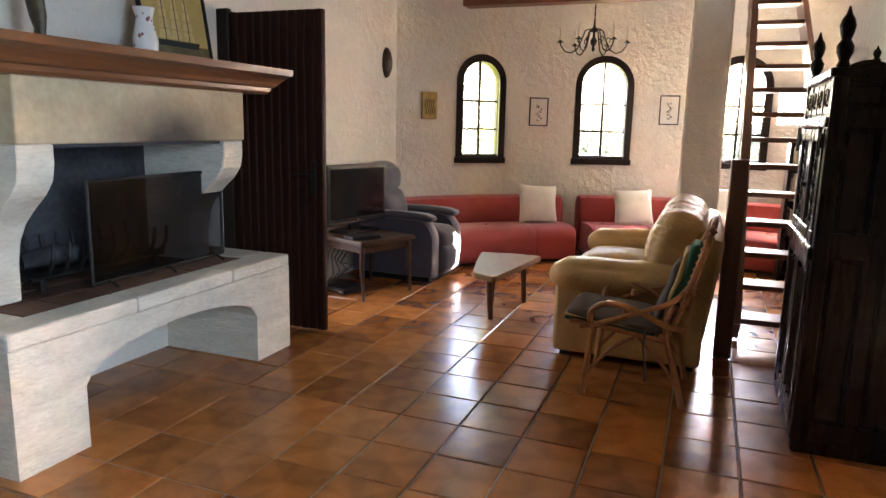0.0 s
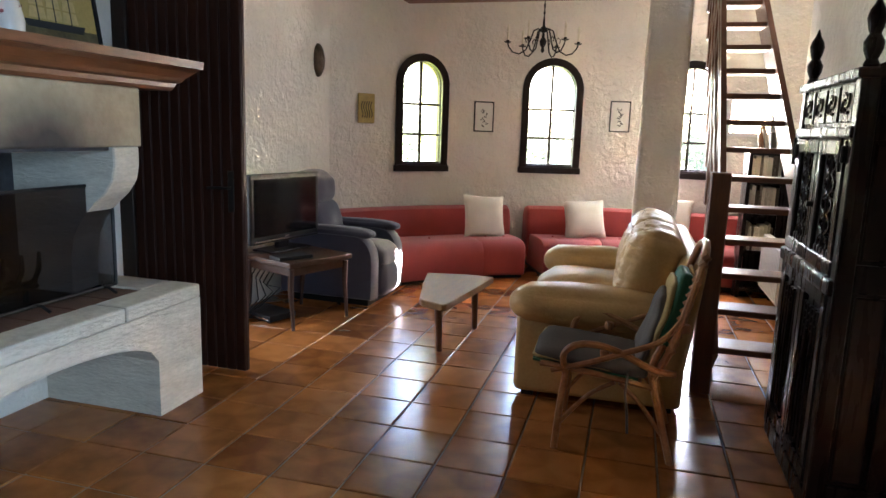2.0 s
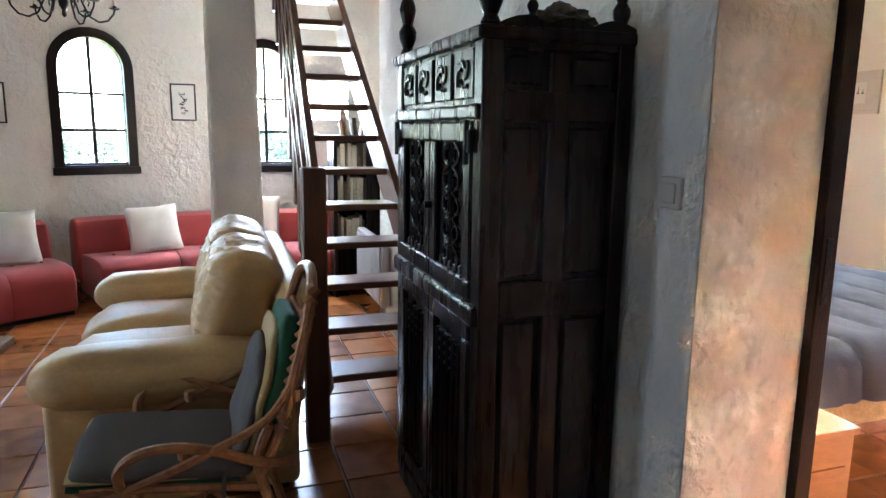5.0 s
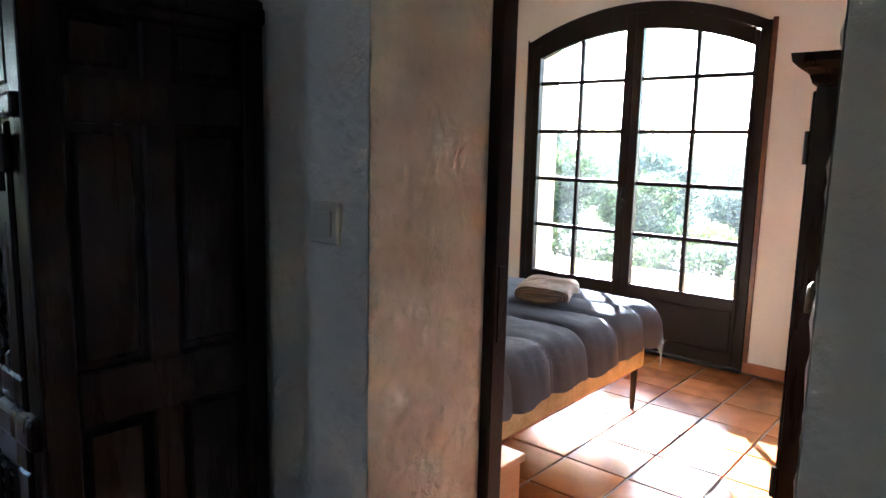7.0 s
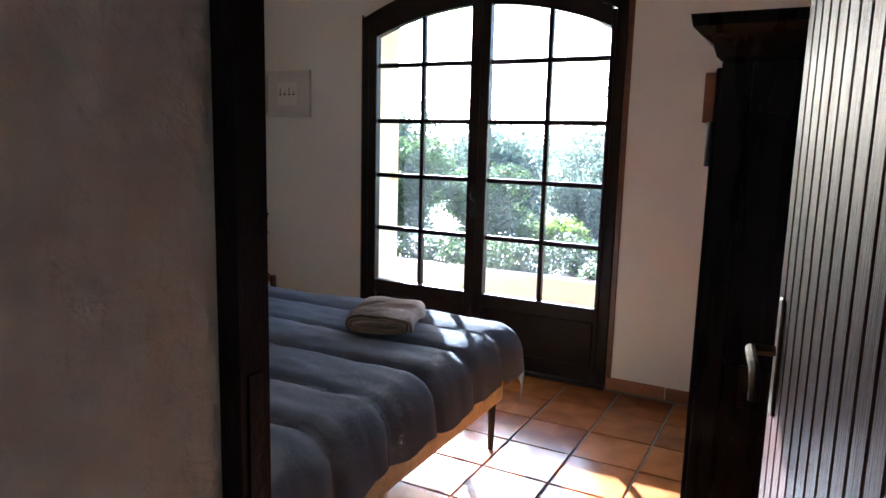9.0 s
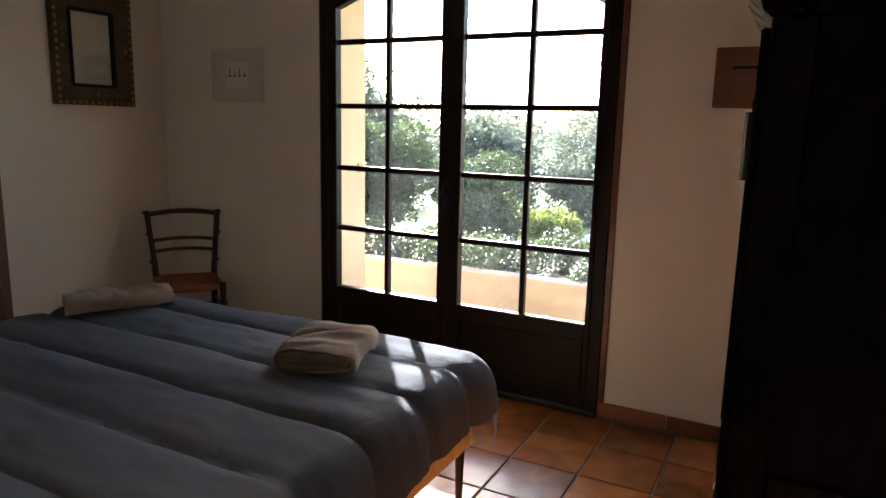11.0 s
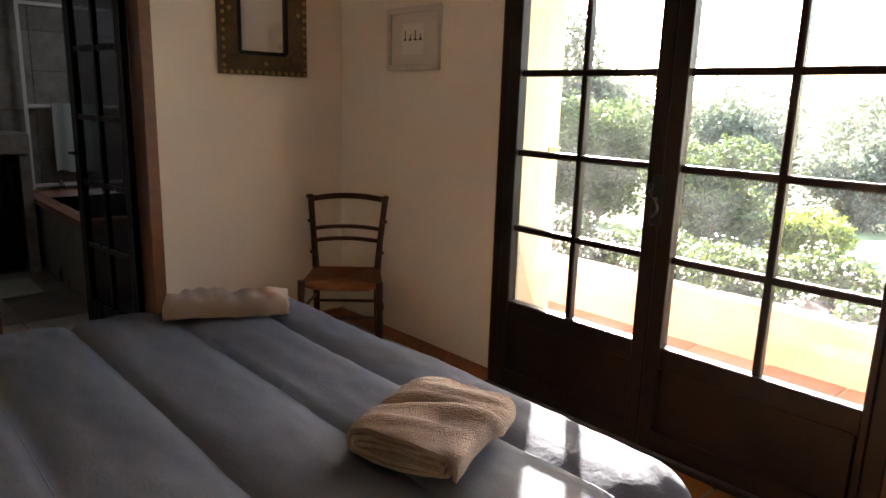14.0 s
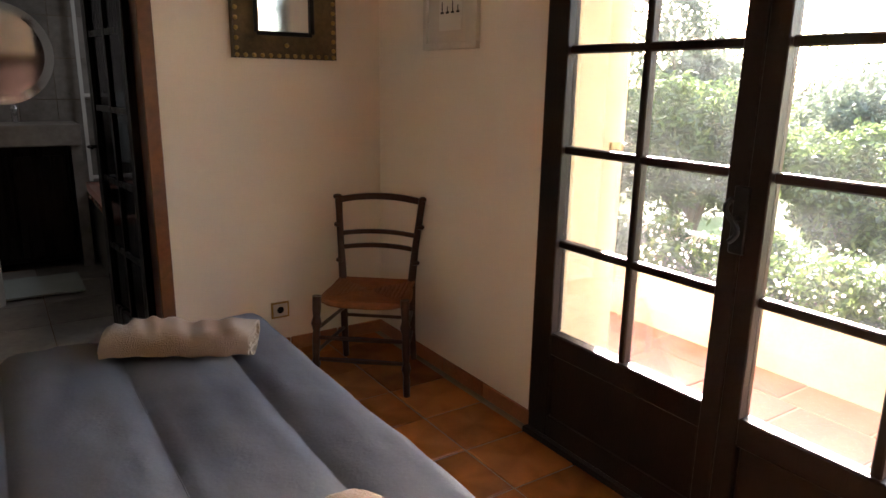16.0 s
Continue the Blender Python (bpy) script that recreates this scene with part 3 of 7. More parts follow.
# structure: windows
def arch_loop(w, z0, spring, rise, inset, n=16):
    """Outline of an arched opening, in (x, z): up one side, over, down the other."""
    h = w / 2 - inset
    rs = rise - inset
    pts = [(-h, z0 + inset)]
    for k in range(n + 1):
        a = math.pi - math.pi * k / n
        pts.append((h * math.cos(a), spring + rs * math.sin(a)))
    pts.append((h, z0 + inset))
    return pts


def arch_frame(bm, w, z0, spring, rise, t, y0, y1):
    o, i = arch_loop(w, z0, spring, rise, 0), arch_loop(w, z0, spring, rise, t)
    V = [[bm.verts.new((x, y, z)) for x, z in lp] for lp, y in ((o, y0), (i, y0), (i, y1), (o, y1))]
    n = len(o)
    for k in range(n):
        j = (k + 1) % n
        for a in range(4):
            b = (a + 1) % 4
            bm.faces.new((V[a][k], V[a][j], V[b][j], V[b][k]))


def arched_window(i, mid, w):
    win = tagged(new("window_%d" % (i + 1)), "arched casement window in a dark brown wooden frame", "window", kind="structure")
    win.matrix_world = ring_pose(mid, 0)
    rise = w / 2
    bm = B()
    arch_frame(bm, w + 0.075, SILL - 0.035, SPRING, rise + 0.037, 0.075, -0.03, 0.1)
    part("frame", bm, M_FRAMEWOOD, win)
    part("sill", bx(-w / 2 - 0.05, w / 2 + 0.05, -0.045, 0.06, SILL - 0.04, SILL + 0.025, bevel=0.006), M_FRAMEWOOD, win)
    bm = B()
    arch_frame(bm, w - 0.03, SILL + 0.03, SPRING, rise - 0.012, 0.028, 0.02, 0.07)
    part("sash", bm, M_FRAMEWOOD, win)
    for k, z in enumerate((SILL + 0.33, SILL + 0.63)):
        part("glazing_bar", bx(-w / 2 + 0.04, w / 2 - 0.04, 0.03, 0.06, z - 0.011, z + 0.011, bevel=0.003, seg=1), M_FRAMEWOOD, win)
    part("glazing_bar", bx(-0.013, 0.013, 0.031, 0.061, SILL + 0.05, SPRING + rise - 0.03, bevel=0.003, seg=1), M_FRAMEWOOD, win)
    lp = arch_loop(w, SILL, SPRING, rise, 0.035)
    for side in (-1, 1):
        bm = B()
        pts = [p for p in lp if p[0] * side > 0.004]
        pts = ([(0.004 * side, SPRING + rise - 0.036)] + pts + [(0.004 * side, SILL + 0.035)]) if side > 0 else (pts + [(0.004 * side, SPRING + rise - 0.036), (0.004 * side, SILL + 0.035)])
        vs = [bm.verts.new((x, 0.045, z)) for x, z in pts]
        bm.faces.new(vs)
        bmesh.ops.solidify(bm, geom=bm.faces[:], thickness=0.004)
        g = part("pane", bm, M_YELLOWGLASS if i == 0 and side > 0 else M_GLASS, win)
        g.visible_shadow = False


for i, (mid, w) in enumerate(WINDOWS):
    arched_window(i, mid, w)


def small_window():
    win = tagged(new("window_5"), "narrow white window beside the bookcase", "window", kind="structure")
    win.matrix_world = ring_pose(SMALL[0], 0)
    w = SMALL[1]
    bm = B()
    for a in ((-w / 2 - 0.02, -w / 2 + 0.015, 1.41, 1.84), (w / 2 - 0.015, w / 2 + 0.02, 1.41, 1.84), (-w / 2, w / 2, 1.41, 1.445), (-w / 2, w / 2, 1.805, 1.84)):
        box(bm, a[0], a[1], -0.01, 0.05, a[2], a[3])
    part("frame", bm, M_WHITE, win)
    bm = B()
    box(bm, -0.006, 0.006, 0.02, 0.04, 1.44, 1.81)
    box(bm, -w / 2, w / 2, 0.021, 0.041, 1.615, 1.63)
    part("glazing_bar", bm, M_WHITE, win)
    g = part("pane", bx(-w / 2, w / 2, 0.028, 0.032, 1.44, 1.81), M_GLASS, win)
    g.visible_shadow = False


small_window()


def french_window():
    """Local x runs along the wall (world -Y is local +x), y outwards, z up."""
    win = tagged(new("window_6"), "dark brown glazed double French doors with small panes under a low arch", "window", kind="structure")
    mid = (FW0 + FW1) / 2
    win.matrix_world = pose(BX, mid, 0, 0, 0, -90)
    H = (FW1 - FW0) / 2

    def head(u, drop):
        return FWSPRING + (FWTOP - FWSPRING) * (1 - (u / H) ** 2) - drop

    def band(name, u0, u1, drop0, drop1, y0, y1, mat=M_FRAMEWOOD, n=14):
        bm = B()
        loops = []
        for k in range(n + 1):
            u = u0 + (u1 - u0) * k / n
            loops.append([(u, y0, head(u, drop1)), (u, y1, head(u, drop1)), (u, y1, head(u, drop0)), (u, y0, head(u, drop0))])
        bridge(bm, loops)
        return part(name, bm, mat, win)

    # fixed frame
    for s in (-1, 1):
        u0, u1 = sorted((s * H, s * (H - 0.06)))
        part("frame_post", bx(u0, u1, -0.02, 0.06, 0, head(H - 0.03, 0.0) , bevel=0.004, seg=1), M_FRAMEWOOD, win)
    band("frame_head", -H, H, -0.005, 0.06, -0.02, 0.06)
    part("threshold", bx(-H, H, -0.05, 0.3, -0.01, 0.02, bevel=0.005), M_FRAMEWOOD, win, "worn dark threshold")
    # leaves: (glass edge, glass edge, mullion)
    for u0, u1, um in ((mid - 4.889, mid - 4.226, mid - 4.555), (mid - 4.10, mid - 3.401, mid - 3.74)):
        a = -H + 0.058 if u0 < -0.5 else u0 - 0.062
        b = u1 + 0.062 if u1 < 0.5 else H - 0.058
        leaf = tagged(new("leaf"), "")
        leaf.parent = win
        def lp(nm, bm, mat=M_FRAMEWOOD):
            o = part(nm, bm, mat, leaf)
            return o
        bm = B()
        box(bm, a, u0, -0.035, 0.02, 0.025, head(a, 0.062) if a > -0.6 else head(u0, 0.075), bevel=0.004, seg=1)
        lp("stile", bm)
        lp("stile", bx(u1, b, -0.035, 0.02, 0.025, head(u1, 0.075) if u1 > 0.5 else head(b, 0.062), bevel=0.004, seg=1))
        lp("bottom_panel", bx(u0, u1, -0.02, 0.01, 0.06, 0.40, bevel=0.012, seg=1))
        lp("bottom_rail", bx(u0 - 0.003, u1 + 0.003, -0.034, 0.019, 0.025, 0.115, bevel=0.004, seg=1))
        lp("lock_rail", bx(u0 - 0.003, u1 + 0.003, -0.034, 0.019, 0.37, 0.458, bevel=0.006, seg=1))
        bm = B()
        loops = []
        for k in range(9):
            u = u0 + (u1 - u0) * k / 8
            loops.append([(u, -0.034, head(u, 0.165)), (u, 0.019, head(u, 0.165)), (u, 0.019, head(u, 0.062)), (u, -0.034, head(u, 0.062))])
        bridge(bm, loops)
        lp("top_rail", bm)
        for z in (0.805, 1.15, 1.495, 1.84):
            lp("glazing_bar", bx(u0, u1, -0.022, 0.014, z - 0.014, z + 0.014, bevel=0.005, seg=1))
        lp("glazing_bar", bx(um - 0.014, um + 0.014, -0.023, 0.015, 0.455, head(um, 0.15), bevel=0.005, seg=1))
        for c0, c1 in ((u0, um), (um, u1)):
            for z0, z1 in ((0.455, 0.805), (0.805, 1.15), (1.15, 1.495), (1.495, 1.84), (1.84, 2.1)):
                g = lp("pane", bx(c0, c1, -0.003, 0.001, z0, z1), M_GLASS)
                g.visible_shadow = False
    h = B()
    box(h, -0.03, 0.018, -0.045, -0.034, 0.93, 1.12, bevel=0.004, seg=1)
    tube(h, [(-0.006, -0.045, 1.03), (-0.006, -0.075, 1.03)], 0.009)
    tube(h, [(-0.006 + 0.022 * math.sin(k * 0.62), -0.078, 0.97 + 0.012 * k) for k in range(11)], 0.008)
    part("handle", h, M_IRON, win, "black iron scrolled handle", smooth=True)
    part("trim_strip", bx(H, H + 0.03, -0.012, 0.0, 0.0, FWSPRING + 0.03, bevel=0.003, seg=1), M_STAIRWOOD, win)
    part("trim_strip", bx(-H - 0.012, -H, -0.012, 0.0, 0.0, FWSPRING + 0.03, bevel=0.003, seg=1), M_STAIRWOOD, win)


french_window()


# structure: the door between living room and bedroom
def bedroom_door():
    fr = tagged(new("door_frame_1"), "dark brown wooden door frame", "door frame", kind="structure")
    for y0, y1 in ((DY0 - 0.01, DY0 + 0.045), (DY1 - 0.03, DY1 + 0.01)):
        part("jamb", bx(1.345, EX2 + 0.02, y0, y1, 0, 2.06, bevel=0.004, seg=1), M_FRAMEWOOD, fr)
    part("head", bx(1.346, EX2 + 0.019, DY0, DY1, 2.015, 2.062, bevel=0.004, seg=1), M_FRAMEWOOD, fr)
    part("strike_plate", bx(1.36, 1.382, DY1 - 0.033, DY1 - 0.0295, 0.93, 1.1), M_IRON, fr)
    door = tagged(new("door_1"), "dark grooved plank door standing open into the bedroom", "door", kind="structure")
    door.matrix_world = pose(EX2 - 0.005, DY0 + 0.03, 0, 0, 0, 10)
    n = 13
    for k in range(n):
        part("plank", bx(0.73 * k / n + 0.001, 0.73 * (k + 1) / n - 0.001, 0.0, 0.018, 0.012, 2.005, bevel=0.005, seg=1), M_DOORWOOD, door)
    part("backing", bx(0.0, 0.73, -0.022, 0.003, 0.012, 2.005), M_DOORWOOD, door)
    h = B()
    box(h, 0.655, 0.69, 0.018, 0.024, 0.93, 1.13, bevel=0.003, seg=1)
    tube(h, [(0.672, 0.02, 1.04), (0.672, 0.06, 1.04)], 0.009)
    tube(h, [(0.674, 0.062, 1.04), (0.62, 0.066, 1.042), (0.575, 0.066, 1.034), (0.56, 0.066, 1.015), (0.556, 0.066, 0.99)], 0.0085)
    part("handle", h, M_BRONZE, door, "worn bronze lever handle", smooth=True)
    part("lock_edge", bx(0.73, 0.733, -0.012, 0.008, 0.9, 1.14), M_STEEL, door)


bedroom_door()


# the garden outside
def terrace():
    t = structure("terrace", bx(BX + 0.3, 6.02, 0.0, 12.0, -0.2, -0.035), M_GROUT, "sunlit terracotta paved terrace")
    v, f = tile_mesh("terrace_tile", 0.40, 0.012, 0.005)
    me = bpy.data.meshes.new("terrace_tile")
    me.from_pydata(v, [], f)
    me.materials.append(M_TERRACE)
    rng = random.Random(9)
    for i in range(3):
        for j in range(18):
            o = new("paver", me)
            o.parent = t
            o.matrix_world = pose(5.13 + 0.408 * i, 2.2 + 0.408 * j + 0.1 * i, -0.03 + rng.uniform(-0.002, 0.002), 0, 0, rng.choice((0, 90, 180)))
    bm = B()
    box(bm, 6.0, 6.14, -4, 13.0, -0.3, 0.30, bevel=0.015)
    box(bm, 7.2, 7.34, -4, 13.0, -0.3, 0.28, bevel=0.015)
    thing("planter_wall", bm, M_PLANTER, "low cream rendered planter wall along the terrace", "planter")
    structure("soil_bed", bx(6.14, 7.2, -4, 13, -0.3, 0.22), M_SOIL, "dark soil of the flower bed")
    bm = B()
    g = bmesh.ops.create_grid(bm, x_segments=225, y_segments=60, size=1.0)
    for q in bm.verts:
        x, y = q.co.x * 900, q.co.y * 900
        q.co = Vector((x, y, -0.25 - 0.07 * max(0, min(60, x - 8))))
    structure("ground", bm, M_GRASS, "sunlit grassy ground reaching to the horizon")


terrace()


def leaf_cloud(name, blobs, count, size, mat, label, category, parent=None, seed=1, squash=0.55, kind=""):
    """Many small leaves strewn over and through rounded clumps."""
    rng = random.Random(seed)
    vs, fs = [], []
    tot = sum(b[3] ** 2 for b in blobs)
    for bx_, by_, bz_, br in blobs:
        for _ in range(int(count * br * br / tot)):
            d = Vector((rng.gauss(0, 1), rng.gauss(0, 1), rng.gauss(0, 1))).normalized()
            rr = br * rng.uniform(0.55, 1.0) * (1 + 0.25 * noise.noise(d * 2.3 + Vector((bx_, by_, bz_))))
            c = Vector((bx_, by_, bz_)) + Vector((d.x * rr, d.y * rr, d.z * rr * 0.9))
            a = Vector((rng.gauss(0, 1), rng.gauss(0, 1), rng.gauss(0, 0.8))).normalized()
            b = a.orthogonal().normalized()
            b = (Matrix.Rotation(rng.uniform(0, 6.3), 3, a) @ b)
            s = size * rng.uniform(0.6, 1.3)
            n = len(vs)
            vs += [c - a * s, c + b * s * squash * 0.5, c + a * s, c - b * s * squash * 0.5]
            fs.append((n, n + 1, n + 2, n + 3))
    me = bpy.data.meshes.new(name)
    me.from_pydata(vs, [], fs)
    me.materials.append(mat)
    o = new(name, me)
    if parent:
        o.parent = parent
    if category:
        tagged(o, label, category, kind=kind)
    elif kind:
        o["kind"] = kind
    return o


def shrub(name, x, y, z, r, h, mat, label, seed, leaves=9000, size=0.05, trunk=True, category="shrub"):
    e = empty(name, label, category)
    rng = random.Random(seed)
    bm = B()
    blobs = []
    for k in range(7):
        a = k * 2.4 + rng.random()
        d = r * rng.uniform(0.25, 0.75)
        tip = Vector((x + math.cos(a) * d, y + math.sin(a) * d, z + h * rng.uniform(0.35, 0.9)))
        tube(bm, [(x, y, z - 0.1), (x + math.cos(a) * d * 0.3, y + math.sin(a) * d * 0.3, z + h * 0.25), tip], [0.07 * h / 2, 0.045 * h / 2, 0.015], 6)
        blobs.append((tip.x, tip.y, tip.z, r * rng.uniform(0.35, 0.6)))
    for k in range(8):
        a = rng.uniform(0, 6.3)
        blobs.append((x + math.cos(a) * r * 0.6 * rng.random(), y + math.sin(a) * r * 0.6 * rng.random(), z + h * rng.uniform(0.15, 1.0), r * rng.uniform(0.25, 0.5)))
    part("trunk", bm, M_BARK, e)
    c = leaf_cloud("crown", blobs, leaves, size, mat, "", "", e, seed)
    return e
# ---- living room: the fireplace wall ----
def fireplace():
    fp = empty("fireplace", "pale limestone fireplace with raised arched hearth and wooden mantel", "fireplace")
    X0, X1, Y0, Y1, Z = WX + 0.002, -2.19, 1.79, 3.57, 0.575
    # hearth bench with a flat arch through its front
    a0, a1 = 2.11, 3.25
    n = 24

    def crown(y):
        u = (y - (a0 + a1) / 2) / ((a1 - a0) / 2)
        return 0.27 + 0.145 * math.sqrt(max(0, 1 - u * u))
    outline = [(Y0, 0), (a0, 0)] + [(a0 + (a1 - a0) * k / n, crown(a0 + (a1 - a0) * k / n)) for k in range(n + 1)] + [(a1, 0), (Y1, 0), (Y1, Z - 0.07), (Y0, Z - 0.07)]
    bm = B()
    lo = [bm.verts.new((X1 - 0.2, y, z)) for y, z in outline]
    hi = [bm.verts.new((X1, y, z)) for y, z in outline]
    bm.faces.new(hi)
    bm.faces.new(lo[::-1])
    m = len(outline)
    for k in range(m):
        bm.faces.new((lo[k], lo[(k + 1) % m], hi[(k + 1) % m], hi[k]))
    part("hearth_front", bm, M_STONE, fp, "pale dressed limestone front with an arch")
    part("hearth_side", bx(X0, X1 - 0.2, Y0, a0, 0, Z - 0.07), M_STONE, fp)
    part("hearth_side", bx(X0, X1 - 0.2, a1, Y1, 0, Z - 0.07), M_STONE, fp)
    part("log_recess", bx(X0, X0 + 0.05, a0, a1, 0, Z - 0.07), M_ROUGH, fp, "whitewashed back of the log recess")
    part("hearth_underside", bx(X0 + 0.05, X1 - 0.2, a0, a1, 0.43, Z - 0.07), M_ROUGH, fp)
    # slab: stone border and dark tiles
    bm = B()
    for k, (ya, yb) in enumerate(((Y0, 2.4), (2.404, 3.05), (3.054, Y1))):
        box(bm, X1 - 0.17, X1 + 0.004, ya, yb, Z - 0.07, Z, bevel=0.012)
    box(bm, X0, X1 - 0.172, 3.36, Y1, Z - 0.07, Z - 0.001, bevel=0.01)
    box(bm, X0, X1 - 0.172, Y0, 1.99, Z - 0.07, Z - 0.001, bevel=0.01)
    part("slab_border", bm, M_STONE, fp)
    hearth = part("hearth_bed", bx(X0, X1 - 0.173, 1.992, 3.358, Z - 0.07, Z - 0.012), M_GROUT, fp)
    for i in range(3):
        for j in range(7):
            q = bx(X0 + 0.01 + 0.178 * i, X0 + 0.18 + 0.178 * i, 2.0 + 0.193 * j, 2.187 + 0.193 * j, Z - 0.02, Z - 0.004, bevel=0.003, seg=1)
            part("hearth_tile", q, M_HEARTHTILE, hearth)
    # lintel and curved brackets
    bm = B()
    box(bm, X0, -2.3, 1.98, 3.33, 1.25, 1.51, bevel=0.008)
    part("lintel", bm, M_LINTEL, fp, "smoke-stained limestone lintel")
    prof = [(-2.31, 1.25), (-2.31, 1.17), (-2.325, 1.1), (-2.37, 1.04), (-2.44, 0.985), (-2.51, 0.92), (-2.555, 0.84), (-2.57, 0.74), (-2.57, Z), (X0, Z), (X0, 1.25)]
    for ya, yb in ((3.165, 3.325), (1.985, 2.145)):
        bm = B()
        a = [bm.verts.new((x, ya, z)) for x, z in prof]
        b = [bm.verts.new((x, yb, z)) for x, z in prof]
        bm.faces.new(a[::-1])
        bm.faces.new(b)
        for k in range(len(prof)):
            j = (k + 1) % len(prof)
            bm.faces.new((a[k], a[j], b[j], b[k]))
        bmesh.ops.bevel(bm, geom=bm.edges[:], offset=0.006, segments=1, affect="EDGES")
        part("bracket", bm, M_STONE, fp, "curved limestone bracket", smooth=False)
    for a in ((X0, X0 + 0.03, 2.145, 3.165, Z, 1.25), (X0 + 0.03, -2.6, 2.145, 2.165, Z, 1.25), (X0 + 0.03, -2.33, 2.15, 3.16, 1.235, 1.249)):
        part("firebox_lining", bx(*a), M_SOOT, fp, "soot-blackened firebox lining")
    # mantel cornice
    prof = [(WX + 0.003, 1.51), (-2.285, 1.51), (-2.275, 1.525), (-2.275, 1.545), (-2.25, 1.552), (-2.24, 1.57), (-2.215, 1.60), (-2.19, 1.612), (-2.17, 1.615), (-2.165, 1.65), (WX + 0.003, 1.65)]
    bm = B()
    rows = []
    for y, s in ((1.76, 1.0), (3.62, 1.0)):
        rows.append([(x, y, z) for x, z in prof])
    bridge(bm, rows)
    for v in bm.verts:
        if v.co.z < 1.6 and v.co.x > -2.6:
            v.co.y += (0.09 if v.co.y < 2 else -0.09) * min(1, (1.615 - v.co.z) / 0.1)
    part("mantel", bm, M_MANTEL, fp, "red-brown moulded wooden mantel shelf")


M_LINTEL = material("smoky_limestone", (0.40, 0.30, 0.18), 0.85, var=0.15, scale=4, grain=26, bump=0.4, color2=(0.50, 0.40, 0.26), coarse=0.15)


def soot_stain():
    """A smoke stain with a shape of its own over the middle of the lintel."""
    nt = M_LINTEL.node_tree
    n, l = nt.nodes, nt.links
    p = n["Principled BSDF"]
    src = p.inputs["Base Color"].links[0].from_socket
    tc = n.new("ShaderNodeTexCoord")
    mp = n.new("ShaderNodeMapping")
    mp.inputs["Location"].default_value = (0, -2.80 * 1.9, -1.25 * 3.9)
    mp.inputs["Scale"].default_value = (0.01, 1.9, 3.9)
    gr = n.new("ShaderNodeTexGradient")
    gr.gradient_type = "SPHERICAL"
    nz = n.new("ShaderNodeTexNoise")
    nz.inputs["Scale"].default_value = 5
    mul = n.new("ShaderNodeMath")
    mul.operation = "MULTIPLY"
    mix = n.new("ShaderNodeMixRGB")
    mix.inputs[2].default_value = (0.05, 0.04, 0.035, 1)
    l.new(tc.outputs["Object"], mp.inputs[0])
    l.new(mp.outputs[0], gr.inputs[0])
    l.new(tc.outputs["Object"], nz.inputs[0])
    rm = n.new("ShaderNodeMapRange")
    rm.inputs[1].default_value, rm.inputs[2].default_value, rm.inputs[3].default_value, rm.inputs[4].default_value = 0.0, 1.0, 0.7, 1.7
    l.new(nz.outputs[0], rm.inputs[0])
    l.new(gr.outputs[0], mul.inputs[0])
    l.new(rm.outputs[0], mul.inputs[1])
    l.new(mul.outputs[0], mix.inputs[0])
    l.new(src, mix.inputs[1])
    l.new(mix.outputs[0], p.inputs["Base Color"])


soot_stain()
fireplace()


def fire_screen():
    e = empty("fire_screen", "black iron framed mesh fire screen on the hearth", "fire screen")
    X, Y0, Y1, Z0, Z1 = -2.47, 2.42, 3.32, 0.60, 1.075
    bm = B()
    for a, b in (((Y0, Z0), (Y0, Z1)), ((Y1, Z0), (Y1, Z1)), ((Y0, Z1), (Y1, Z1)), ((Y0, Z0), (Y1, Z0))):
        tube(bm, [(X, a[0], a[1]), (X, b[0], b[1])], 0.008, 6)
    part("frame", bm, M_IRON, e)
    part("mesh", bx(X - 0.001, X + 0.001, Y0, Y1, Z0, Z1), M_MESH, e, "fine dark wire mesh")
    for y in (2.5, 2.87, 3.24):
        bm = B()
        tube(bm, [(X - 0.07, y, 0.579), (X - 0.03, y, 0.60), (X + 0.03, y, 0.60), (X + 0.07, y, 0.579)], 0.007, 6)
        part("foot", bm, M_IRON, e)


fire_screen()


def fire_grate():
    e = empty("fire_grate", "black iron fire grate with curved prongs", "fire grate")
    for k in range(9):
        y = 2.3 + 0.085 * k
        bm = B()
        tube(bm, [(-2.85, y, 0.80), (-2.83, y, 0.70), (-2.77, y, 0.655), (-2.66, y, 0.645), (-2.59, y, 0.67), (-2.56, y, 0.73), (-2.555, y, 0.80)], [0.009, 0.011, 0.012, 0.012, 0.012, 0.011, 0.007], 6)
        part("prong", bm, M_IRON, e)
    bm = B()
    for x in (-2.8, -2.64):
        tube(bm, [(x, 2.24, 0.635), (x, 3.04, 0.635)], 0.011, 6)
    part("rail", bm, M_IRON, e)
    for x in (-2.8, -2.64):
        for y in (2.3, 2.98):
            bm = B()
            tube(bm, [(x, y, 0.57), (x, y, 0.63)], 0.013, 6)
            part("foot", bm, M_IRON, e)
    bm = B()
    for k, (y, x) in enumerate(((2.45, -2.72), (2.75, -2.7))):
        tube(bm, [(x - 0.05, y - 0.15, 0.70), (x, y, 0.715), (x + 0.04, y + 0.16, 0.705)], [0.04, 0.05, 0.035], 9)
    thing("burnt_log", bm, M_SOOT, "charred log lying on the fire grate", "log", smooth=True)


fire_grate()


